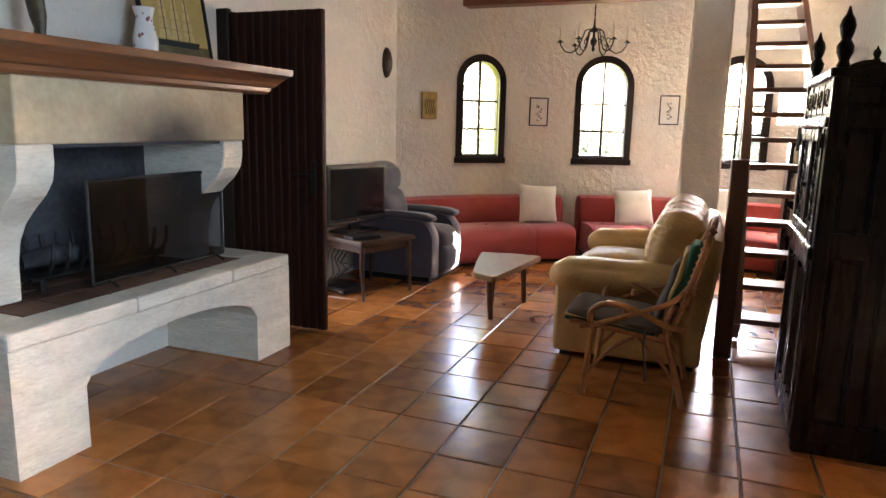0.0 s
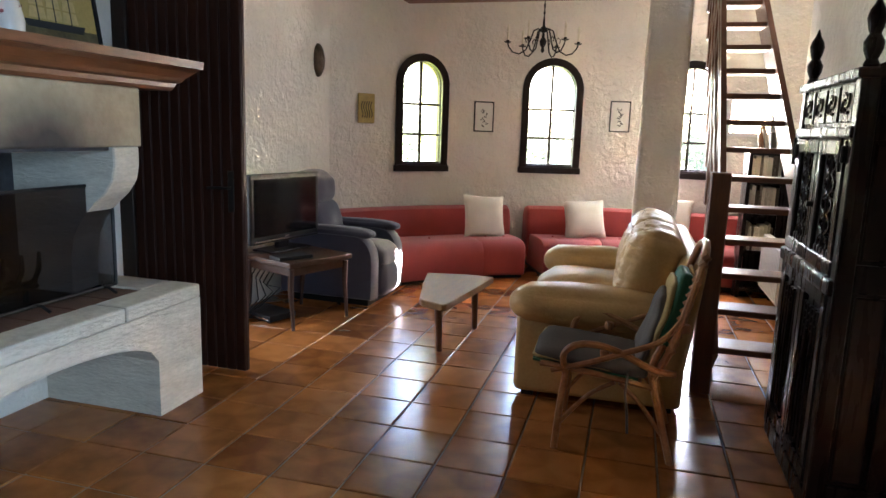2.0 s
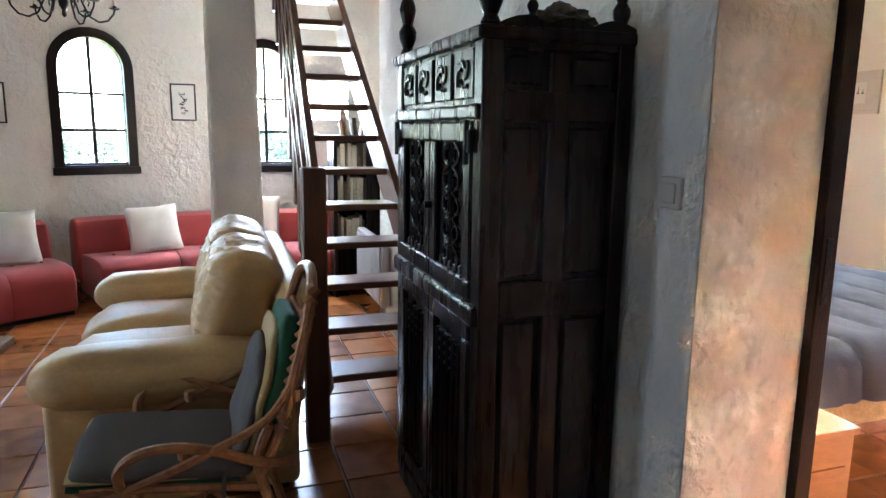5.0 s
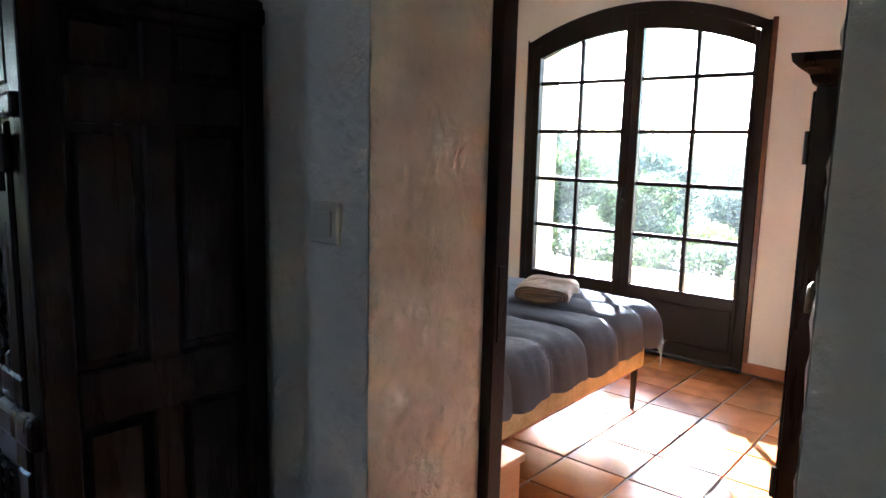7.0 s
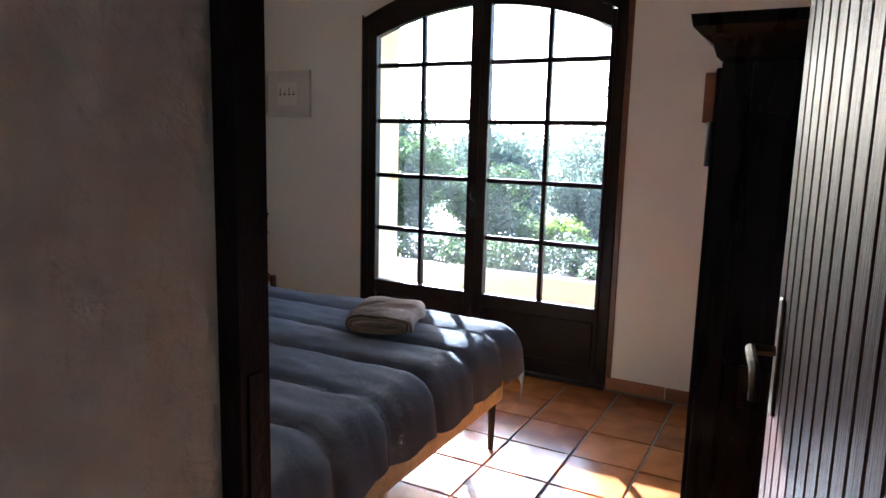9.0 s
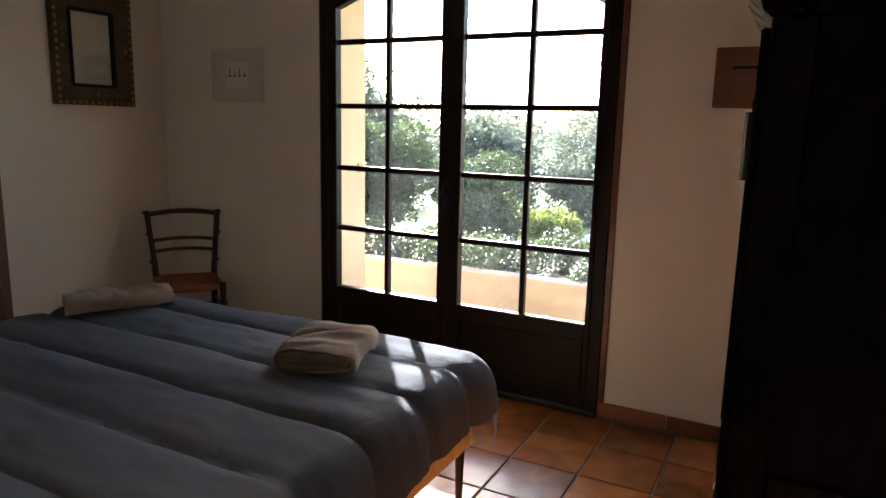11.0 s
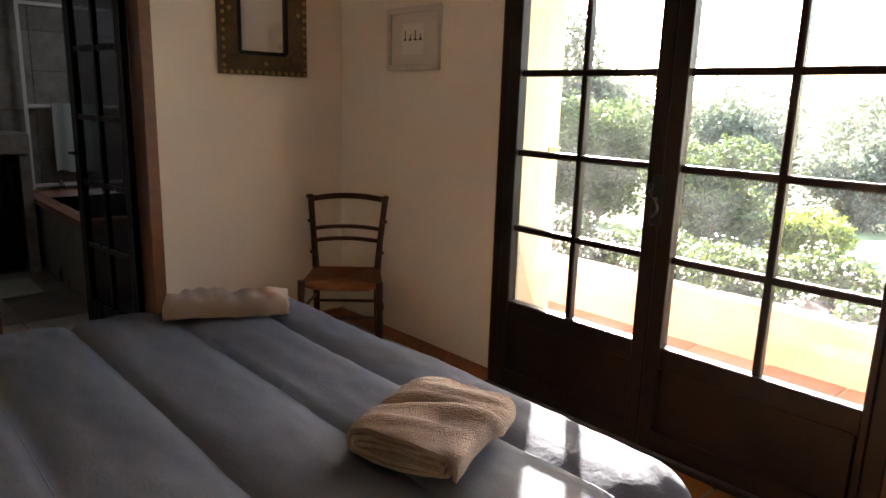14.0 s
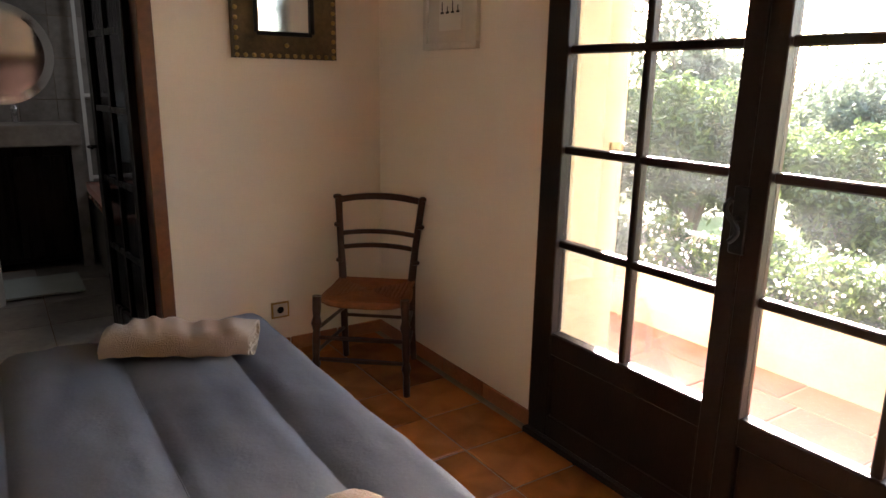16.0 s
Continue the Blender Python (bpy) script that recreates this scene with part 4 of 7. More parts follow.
def ship_painting():
    """Leaning on the wall above the mantel."""
    e = empty("ship_painting", "framed sepia painting of a sailing ship, leaning", "painting")
    e.matrix_world = pose(-2.66, 3.27, 1.652, 0, -9, 0)
    w, h = 0.52, 0.42
    bm = B()
    for a in ((-w / 2, w / 2, 0, 0.022), (-w / 2, w / 2, h - 0.022, h), (-w / 2, -w / 2 + 0.022, 0.022, h - 0.022), (w / 2 - 0.022, w / 2, 0.022, h - 0.022)):
        box(bm, -0.01, 0.012, a[0], a[1], a[2], a[3], bevel=0.003, seg=1)
    part("frame", bm, M_BLACK, e, "thin black frame")
    part("canvas", bx(-0.008, 0.002, -w / 2 + 0.02, w / 2 - 0.02, 0.02, h - 0.02), M_SKYPAINT, e, "golden painted sky")
    part("painted_sea", bx(0.002, 0.003, -w / 2 + 0.022, w / 2 - 0.022, 0.022, 0.115), M_SEA, e)
    bm = B()
    prism(bm, [(-0.15, 0.10), (0.15, 0.10), (0.17, 0.135), (-0.17, 0.13)], 0.003, 0.0045, Matrix(((0, 0, 1, 0), (1, 0, 0, 0), (0, 1, 0, 0), (0, 0, 0, 1))))
    part("painted_hull", bm, M_INK, e)
    for mx, base in ((-0.09, 0.14), (0.0, 0.14), (0.09, 0.14)):
        for k in range(4):
            z0 = base + 0.055 * k
            ww = 0.05 - 0.008 * k
            bm = B()
            prism(bm, [(mx - ww, z0), (mx + ww * 0.8, z0), (mx + ww * 0.7, z0 + 0.048), (mx - ww * 0.8, z0 + 0.048)], 0.003, 0.0048, Matrix(((0, 0, 1, 0), (1, 0, 0, 0), (0, 1, 0, 0), (0, 0, 0, 1))))
            part("painted_sail", bm, M_SAIL, e)
    for mx in (-0.09, 0.0, 0.09):
        part("painted_mast", bx(0.004, 0.0052, mx - 0.003, mx + 0.003, 0.13, 0.365), M_INK, e)


ship_painting()


def vase():
    e = empty("vase", "white porcelain vase with faded floral pattern", "vase")
    prof = [(0.04, 0), (0.052, 0.01), (0.062, 0.06), (0.063, 0.1), (0.052, 0.15), (0.042, 0.19), (0.04, 0.215), (0.05, 0.24), (0.055, 0.262), (0.05, 0.262), (0.038, 0.22)]
    at = (-2.62, 2.97, 1.65)
    part("body", lathe(B(), prof, at), M_PORCELAIN, e, smooth=True)
    rng = random.Random(3)
    for k in range(26):
        a, z = rng.uniform(0, 6.28), rng.uniform(0.03, 0.23)
        r = np.interp(z, [p[1] for p in prof[:9]], [p[0] for p in prof[:9]]) + 0.0008
        bm = B()
        bmesh.ops.create_icosphere(bm, subdivisions=1, radius=rng.uniform(0.005, 0.011))
        for v in bm.verts:
            v.co.x *= 0.15
        bmesh.ops.transform(bm, matrix=pose(at[0] + r * math.cos(a), at[1] + r * math.sin(a), at[2] + z, 0, 0, math.degrees(a)), verts=bm.verts)
        part("blossom", bm, M_FLORAL, e)


vase()
bm = B()
lathe(bm, [(0.05, 0), (0.055, 0.02), (0.03, 0.03), (0.028, 0.07), (0.04, 0.12), (0.045, 0.2), (0.03, 0.26), (0.022, 0.3), (0.03, 0.33), (0.033, 0.37), (0.02, 0.42)], (-2.55, 2.31, 1.65), 12)
for v in bm.verts:
    v.co.x += 0.012 * math.sin(v.co.z * 30)
    v.co.y = 2.31 + (v.co.y - 2.31) * 0.7
thing("statuette", bm, M_BRONZE, "slim dark wooden statuette on the mantel", "statuette", smooth=True)


def plank_door():
    """The passage door, swung out square from the west wall."""
    fr = tagged(new("door_frame_2"), "dark brown wooden door frame", "door frame", kind="structure")
    part("jamb", bx(WX - 0.02, WX + 0.09, 3.86, 3.9, 0, 2.06, bevel=0.004, seg=1), M_FRAMEWOOD, fr)
    part("jamb", bx(WX - 0.1, WX + 0.02, 4.66, 4.7, 0, 2.06, bevel=0.004, seg=1), M_FRAMEWOOD, fr)
    part("head", bx(WX - 0.02, WX + 0.03, 3.9, 4.66, 2.015, 2.06, bevel=0.004, seg=1), M_FRAMEWOOD, fr)
    d = tagged(new("door_2"), "dark stained plank door standing wide open", "door", kind="structure")
    n, x0, x1 = 11, -2.815, -2.13
    for k in range(n):
        a, b = x0 + (x1 - x0) * k / n, x0 + (x1 - x0) * (k + 1) / n
        part("plank", bx(a + 0.0015, b - 0.0015, 3.878, 3.895, 0.012, 2.035, bevel=0.006, seg=1), M_DOORWOOD, d)
    part("backing", bx(x0, x1, 3.893, 3.92, 0.012, 2.035, bevel=0.003, seg=1), M_DOORWOOD, d)
    bm = B()
    box(bm, -2.215, -2.18, 3.868, 3.88, 0.9, 1.12, bevel=0.003, seg=1)
    tube(bm, [(-2.197, 3.875, 1.03), (-2.197, 3.83, 1.03), (-2.25, 3.825, 1.032), (-2.31, 3.825, 1.026)], 0.008, 7)
    part("handle", bm, M_IRON, d, "black iron lever handle", smooth=True)
    for z in (0.3, 1.0, 1.9):
        bm = B()
        tube(bm, [(x0 - 0.012, 3.876, z - 0.05), (x0 - 0.012, 3.876, z + 0.05)], 0.009, 7)
        part("hinge", bm, M_BRASS, d, "brass hinge")


plank_door()


# ---- living room: television corner ----
def tv_table():
    e = empty("tv_table", "small dark wooden table under the television", "table", at=(-2.28, 4.67, 0), rz=158.4)
    W, D, H = 0.52, -0.56, 0.47
    part("tabletop", bx(-0.015, W, D, 0.015, H - 0.035, H, bevel=0.006), M_CHAIRWOOD, e)
    part("apron", bx(0.03, W - 0.04, D + 0.04, -0.03, H - 0.10, H - 0.035), M_CHAIRWOOD, e)
    for x in (0.025, W - 0.035):
        for y in (-0.025, D + 0.035):
            bm = B()
            s = 1 if x < 0.1 else -1
            tube(bm, [(x, y, H - 0.05), (x + 0.004 * s, y, H - 0.2), (x - 0.012 * s, y, 0.1), (x - 0.02 * s, y, 0)], [0.022, 0.02, 0.014, 0.012], 7)
            part("leg", bm, M_CHAIRWOOD, e)


tv_table()


def television():
    e = empty("television", "flat black television on a swivel stand", "television", at=(-2.60, 5.13, 0.47), rz=-102.6)
    w = 0.73
    part("casing", bx(-w / 2, w / 2, -0.015, 0.05, 0.07, 0.56, bevel=0.012), M_BLACK, e)
    part("screen", bx(-w / 2 + 0.035, w / 2 - 0.035, 0.0495, 0.052, 0.125, 0.525), M_SCREEN, e, "dark glossy screen")
    part("trim", bx(-w / 2 + 0.03, w / 2 - 0.03, 0.049, 0.053, 0.085, 0.094), M_STEEL, e)
    part("logo", bx(-0.02, 0.02, 0.0495, 0.052, 0.10, 0.11), M_STEEL, e)
    part("neck", bx(-0.06, 0.06, -0.02, 0.02, 0.01, 0.08, bevel=0.008), M_BLACK, e)
    part("foot", bx(-0.2, 0.2, -0.1, 0.11, 0, 0.015, bevel=0.006), M_BLACK, e)


television()
bm = B()
box(bm, -0.13, 0.13, -0.07, 0.07, 0, 0.025, bevel=0.004)
o = thing("remote_control", bm, M_BLACK, "black remote control on the television table", "remote")
o.matrix_world = pose(-2.36, 4.83, 0.47, 0, 0, 60)
e = empty("set_top_box", "black set-top box on the floor with cables", "set-top box", at=(-2.62, 4.95, 0), rz=-20)
part("casing", bx(-0.17, 0.17, -0.12, 0.12, 0.006, 0.05, bevel=0.005), M_BLACK, e)
part("front_strip", bx(-0.15, 0.15, -0.1215, -0.118, 0.02, 0.03), M_STEEL, e)
rng = random.Random(12)
for k in range(5):
    bm = B()
    y = 4.95 + 0.05 * k
    tube(bm, [(-2.70 + 0.02 * k, y + 0.1, 0.44), (-2.74, y, 0.3 - 0.03 * k), (-2.68 + 0.03 * k, y - 0.12, 0.12 + 0.02 * k), (-2.72, y - 0.2, 0.03), (-2.6, y - 0.1 + 0.02 * k, 0.012)], 0.005, 6)
    thing("cable", bm, M_BLACK, "thin black cable trailing behind the television", "cable", "television cables", smooth=True)


def recliner():
    """Faces +x, with one side to the walker."""
    e = empty("recliner_armchair", "blue-grey suede recliner armchair with rounded arms", "armchair", at=(-2.39, 5.80, 0), rz=-2)
    for y0, y1 in ((-0.325, -0.185), (0.185, 0.325)):
        # side panel with a rounded upper front corner
        prof = [(-0.42, 0.05), (0.385, 0.05), (0.39, 0.12)] + [(0.39 - 0.16 * (1 - math.cos(a)), 0.36 + 0.19 * math.sin(a)) for a in [k * math.pi / 12 for k in range(7)]] + [(0.0, 0.556), (-0.3, 0.55), (-0.42, 0.54)]
        bm = B()
        bridge(bm, [[(x * f + (1 - f) * 0.0, y, 0.3 + (z - 0.3) * f) for x, z in prof] for y, f in ((y0, 0.965), (y0 + 0.022, 1.0), (y1 - 0.022, 1.0), (y1, 0.965))])
        part("arm", bm, M_GREY, e, smooth=True)
        bm = B()
        vs = soft_box(bm, -0.26, 0.36, y0 - 0.005, y1 + 0.005, 0.535, 0.60, 0.032, 0.012, 9, 9, lump=0.006, seed=y0)
        for v in vs:
            v.co.z -= 0.12 * max(0, v.co.x - 0.2) ** 1.4
        part("arm_pad", bm, M_GREY, e, "stitched arm pad", smooth=True)
    bm = B()
    soft_box(bm, -0.30, 0.40, -0.19, 0.19, 0.24, 0.46, 0.08, 0.03, lump=0.012)
    part("seat", bm, M_GREY, e, smooth=True)
    bm = B()
    soft_box(bm, 0.30, 0.43, -0.185, 0.185, 0.06, 0.33, 0.05, 0.02, lump=0.008)
    part("footrest", bm, M_GREY, e, "padded folding footrest", smooth=True)
    bm = B()
    vs = soft_box(bm, -0.11, 0.11, -0.26, 0.26, 0.0, 0.36, 0.10, 0.03, 14, 14, lump=0.012, seed=3)
    move(bm, vs, pose(-0.19, 0, 0.42, 0, -17, 0))
    part("backrest", bm, M_GREY, e, smooth=True)
    bm = B()
    vs = soft_box(bm, -0.12, 0.11, -0.25, 0.25, 0.0, 0.28, 0.10, 0.03, 14, 14, lump=0.012, seed=8)
    move(bm, vs, pose(-0.29, 0, 0.715, 0, -6, 0))
    part("headrest", bm, M_GREY, e, "rounded headrest cushion", smooth=True)
    part("base", bx(-0.36, 0.34, -0.29, 0.29, 0, 0.06), M_BLACK, e)


recliner()


# ---- living room: seating ----
def round_sofa(a0, a1, label, seams):
    """A low sofa that follows the round wall."""
    e = empty("curved_sofa", label, "sofa", "red sofas along the round wall")
    R0, R1 = 2.72, 3.53

    def sweep(name, prof, b0, b1, pinch=0.03, rnd=5, bulge=0.0):
        n = max(6, int((b1 - b0) / 1.3))
        loops = []
        cx = sum(p[0] for p in prof) / len(prof)
        cz = sum(p[1] for p in prof) / len(prof)
        for k in range(-rnd, n + rnd + 1):
            if k < 0:
                s, a = math.sin(math.acos(min(1, -k / rnd))), b0
                da = -(1 - 0) * 0
            elif k > n:
                s, a = math.sin(math.acos(min(1, (k - n) / rnd))), b1
            else:
                s, a = 1.0, b0 + (b1 - b0) * k / n
            t = 0 if k < 0 else (1 if k > n else k / n)
            off = (pinch * (-k / rnd) if k < 0 else pinch * ((k - n) / rnd) if k > n else 0) / 3.1 / radians(1)
            ang = a - off if k < 0 else a + off
            f = 1 - (1 - s) * 0.22
            loops.append([ring(ang, cx + (r - cx) * f + 0.0, cz + (z - cz) * f) for r, z in prof])
        bm = B()
        bridge(bm, loops)
        return part(name, bm, M_RED, e, smooth=True)

    seat = [(R0 + 0.02, 0.03), (R0, 0.06), (R0 - 0.005, 0.24), (R0 + 0.01, 0.30), (R0 + 0.06, 0.345), (R0 + 0.2, 0.36), (R0 + 0.45, 0.352), (R1 - 0.2, 0.34), (R1 - 0.16, 0.03)]
    back = [(R1 - 0.22, 0.10), (R1 - 0.25, 0.34), (R1 - 0.235, 0.52), (R1 - 0.2, 0.60), (R1 - 0.13, 0.63), (R1 - 0.05, 0.61), (R1 - 0.01, 0.55), (R1, 0.10)]
    cuts = [a0] + seams + [a1]
    for b0, b1 in zip(cuts, cuts[1:]):
        sweep("seat", seat, b0 + (0.5 if b0 == a0 else 0.1), b1 - (0.5 if b1 == a1 else 0.1), 0.03 if b1 == a1 else 0.006)
    sweep("backrest", back, a0 + 0.5, a1 - 0.5)
    bm = B()
    n = 12
    for k in range(n):
        b0, b1 = a0 + 0.6 + (a1 - a0 - 1.2) * k / n, a0 + 0.6 + (a1 - a0 - 1.2) * (k + 1) / n
        prism(bm, [(p.x, p.y) for p in (ring(b0, R0 + 0.03), ring(b0, R1 - 0.04), ring(b1, R1 - 0.04), ring(b1, R0 + 0.03))], 0, 0.035)
    part("plinth", bm, M_BLACK, e, "thin dark plinth")
    for b0, b1 in zip(cuts, cuts[1:]):
        for q in (0.3, 0.7):
            p = ring(b0 + (b1 - b0) * q, R0 + 0.32, 0.355)
            bm = B()
            bmesh.ops.create_icosphere(bm, subdivisions=2, radius=0.014)
            bmesh.ops.transform(bm, matrix=pose(*p), verts=bm.verts)
            part("button", bm, M_RED, e, smooth=True)


round_sofa(-64.0, -26.6, "low curved red fabric sofa along the round wall", [-35.5])
round_sofa(-23.4, 15.0, "low curved red fabric sofa partly behind the pillar", [-11.0, 2.0])


def cushion(a, rad, z, lean, size=0.42, seed=0, turn=0):
    bm = B()
    n = 14
    g = bmesh.ops.create_grid(bm, x_segments=n, y_segments=n, size=1.0)
    top = bm.verts[:]
    ret = bmesh.ops.duplicate(bm, geom=bm.verts[:] + bm.edges[:] + bm.faces[:])
    low = [v for v in ret["geom"] if isinstance(v, bmesh.types.BMVert)]
    for sgn, vs in ((1, top), (-1, low)):
        for v in vs:
            u, w = v.co.x, v.co.y
            t = max(0, (1 - u ** 4) * (1 - w ** 4)) ** 0.6
            e_ = 1 - 0.07 * (1 - abs(u) ** 2) * (abs(w) > 0.99) - 0.07 * (1 - abs(w) ** 2) * (abs(u) > 0.99)
            v.co = Vector((u * size / 2 * e_, sgn * (0.062 * t + 0.006 * noise.noise(Vector((u * 2.2 + seed, w * 2.2, sgn)))), w * size / 2 * e_))
    bmesh.ops.remove_doubles(bm, verts=bm.verts, dist=0.002)
    o = thing("throw_cushion", bm, M_WHITECLOTH, "square cream throw cushion leaning on the red sofa", "cushion", "throw cushions", smooth=True)
    o.matrix_world = ring_pose(a, z + size * 0.49, rad) @ pose(0, 0, 0, -lean, turn, 0)
    return o


cushion(-32.6, 3.13, 0.335, 20, 0.43, 1, 3)
cushion(-13.7, 3.10, 0.335, 27, 0.41, 5, -3)
cushion(1.5, 3.2, 0.352, 12, 0.43, 9, 2)


def coffee_table():
    e = empty("coffee_table", "small slab-topped oak coffee table on splayed legs", "table")
    bm = B()
    prism(bm, [(-1.305, 4.43), (-1.28, 4.39), (-1.135, 4.32), (-1.115, 4.345), (-1.06, 4.75), (-1.012, 5.19), (-1.2, 5.2), (-1.475, 5.14), (-1.4, 4.8)], 0.348, 0.39, bevel=0.007)
    part("tabletop", bm, M_TABLEWOOD, e, "thick uneven oak slab")
    for x, y, dx, dy in ((-1.215, 4.52, -0.022, 0.14), (-1.115, 5.06, -0.025, 0.17), (-1.34, 5.04, -0.04, 0.10)):
        bm = B()
        tube(bm, [(x, y, 0.352), (x + dx, y + dy, 0)], [0.024, 0.019], 9)
        part("leg", bm, M_LEGWOOD, e, smooth=True)


coffee_table()


def beige_sofa():
    """Faces -x; the backrest is towards the stair."""
    e = empty("leather_sofa", "worn beige leather two-seat sofa with padded arms", "sofa")
    Y0, Y1 = 4.08, 5.62
    part("base", bx(-0.66, 0.17, Y0 + 0.02, Y1 - 0.02, 0.03, 0.33, bevel=0.04, seg=3), M_BEIGE, e, smooth=True)
    for y0, y1, s in ((Y0 - 0.03, Y0 + 0.25, 1), (Y1 - 0.25, Y1 + 0.03, 2)):
        bm = B()
        soft_box(bm, -0.70, 0.1, y0, y1, 0.40, 0.585, 0.09, 0.02, lump=0.012, seed=s)
        part("arm_pad", bm, M_BEIGE, e, smooth=True)
        part("arm_panel", bx(-0.672, 0.172, y0 + 0.04, y1 - 0.03, 0.03, 0.45, bevel=0.03, seg=3), M_BEIGE, e, smooth=True)
    mid = (Y0 + Y1) / 2
    for y0, y1, s in ((Y0 + 0.24, mid, 4), (mid, Y1 - 0.24, 7)):
        bm = B()
        soft_box(bm, -0.67, -0.06, y0 + 0.004, y1 - 0.004, 0.30, 0.48, 0.08, 0.035, lump=0.015, seed=s)
        part("seat_cushion", bm, M_BEIGE, e, smooth=True)
        bm = B()
        vs = soft_box(bm, -0.13, 0.11, y0 - 0.10 * (s == 4), y1 + 0.10 * (s == 7), 0.0, 0.495, 0.085, 0.02, 40, 40, lump=0.012, seed=s)
        for v in vs:
            top = max(0, v.co.z - 0.25) / 0.28
            v.co.x += -0.03 * math.sin(min(1, v.co.z / 0.53) * math.pi) * (v.co.x < 0)
            fold = noise.noise(Vector((v.co.y * 7 + 5 * v.co.z, v.co.z * 22, s))) + 0.5 * noise.noise(Vector((v.co.y * 20, v.co.z * 14, s)))
            v.co.x += (0.022 + 0.016 * top) * (abs(fold) - 0.3) * (1 if v.co.x < 0 else -0.4)
            v.co.z += 0.006 * noise.noise(Vector((v.co.y * 18, v.co.x * 12, s)))
        move(bm, vs, pose(-0.075, 0, 0.40, 0, 15, 0))
        part("back_cushion", bm, M_BEIGE, e, "creased leather back cushion", smooth=True)
    bm = B()
    vs = soft_box(bm, -0.07, 0.07, Y0 + 0.01, Y1 - 0.01, 0.0, 0.68, 0.06, 0.01)
    move(bm, vs, pose(0.1, 0, 0.12, 0, 7, 0))
    part("back_panel", bm, M_BEIGE, e, smooth=True)
    for x in (-0.6, 0.1):
        for y in (Y0 + 0.08, Y1 - 0.08):
            part("foot", bx(x - 0.03, x + 0.03, y - 0.03, y + 0.03, 0, 0.04), M_BLACK, e)


beige_sofa()


def rattan_chair():
    """Faces -x, with its side to the walker."""
    e = empty("rattan_chair", "bent cane armchair with green and yellow striped pad", "chair")
    Y0, Y1 = 3.56, 4.0
    t = 0.014

    def bar(name, pts, r=t, sides=8):
        bm = B()
        # smooth the line through the points
        P = [Vector(p) for p in pts]
        out = []
        for i in range(len(P) - 1):
            p0, p1, p2, p3 = P[max(i - 1, 0)], P[i], P[i + 1], P[min(i + 2, len(P) - 1)]
            for k in range(5):
                s = k / 5
                out.append(0.5 * ((2 * p1) + (p2 - p0) * s + (2 * p0 - 5 * p1 + 4 * p2 - p3) * s * s + (3 * p1 - p0 - 3 * p2 + p3) * s ** 3))
        out.append(P[-1])
        tube(bm, out, r, sides)
        return part(name, bm, M_RATTAN, e, smooth=True)

    for y, s in ((Y0, -1), (Y1, 1)):
        bar("front_leg", [(-0.39, y, 0), (-0.375, y, 0.2), (-0.355, y, 0.37)], 0.016)
        bar("back_leg", [(0.10, y, 0), (0.045, y, 0.2), (-0.005, y, 0.40), (0.03, y, 0.52)], 0.016)
        bar("brace", [(-0.375, y, 0.12), (-0.26, y, 0.26), (-0.15, y, 0.335)], 0.010)
        bar("brace", [(0.06, y, 0.12), (-0.03, y, 0.24), (-0.13, y, 0.335)], 0.010)
        bar("seat_rail", [(-0.47, y + 0.01 * s, 0.385), (-0.35, y, 0.375), (-0.1, y, 0.345), (0.02, y, 0.325)], 0.014)
        bar("arm", [(-0.36, y, 0.35), (-0.37, y + 0.03 * s, 0.44), (-0.32, y + 0.05 * s, 0.495), (-0.23, y + 0.05 * s, 0.505), (-0.13, y + 0.035 * s, 0.475), (0.0, y + 0.02 * s, 0.415), (0.09, y, 0.40)], 0.015)
        bar("arm_loop", [(-0.42, y, 0.355), (-0.27, y + 0.03 * s, 0.415), (-0.12, y + 0.04 * s, 0.48), (0.02, y + 0.03 * s, 0.545), (0.10, y, 0.64)], 0.013)
        bar("back_post", [(-0.005, y, 0.36), (0.06, y, 0.5), (0.105, y, 0.66), (0.15, y + 0.03 * -s, 0.82), (0.17, y + 0.09 * -s, 0.90)], 0.016)
        for k, (x, z) in enumerate(((-0.36, 0.38), (0.0, 0.40), (0.11, 0.60), (-0.2, 0.46))):
            bm = B()
            lathe(bm, [(0.018, -0.018), (0.021, -0.01), (0.021, 0.01), (0.018, 0.018)], (x, y, z), 10)
            part("binding", bm, M_RATTAN, e)
    bar("top_rail", [(0.15, Y0 + 0.03, 0.82), (0.17, Y0 + 0.09, 0.90), (0.18, (Y0 + Y1) / 2, 0.93), (0.17, Y1 - 0.09, 0.90), (0.15, Y1 - 0.03, 0.82)], 0.017)
    for x, z in ((-0.47, 0.385), (-0.05, 0.34), (0.06, 0.50), (0.09, 0.60), (0.12, 0.70), (0.145, 0.79)):
        bar("cross_bar", [(x, Y0, z), (x, (Y0 + Y1) / 2, z - 0.008), (x, Y1, z)], 0.011)
    # wrapped edge of the back
    for k in range(13):
        s = k / 12
        p = Vector((0.06, Y0, 0.5)).lerp(Vector((0.168, Y0 + 0.06, 0.89)), s)
        bm = B()
        tube(bm, [p + Vector((-0.01, 0, -0.008)), p + Vector((0.012, 0, 0.01))], 0.021, 8)
        part("wrapping", bm, M_RATTAN, e)
    bm = B()
    vs = soft_box(bm, -0.25, 0.23, -0.215, 0.215, 0.0, 0.05, 0.025, 0.012, 14, 14, lump=0.012)
    move(bm, vs, pose(-0.25, (Y0 + Y1) / 2, 0.372, 0, 5, 0))
    seat = part("seat_pad", bm, M_SEATGREY, e, "flattened grey seat pad", smooth=True)
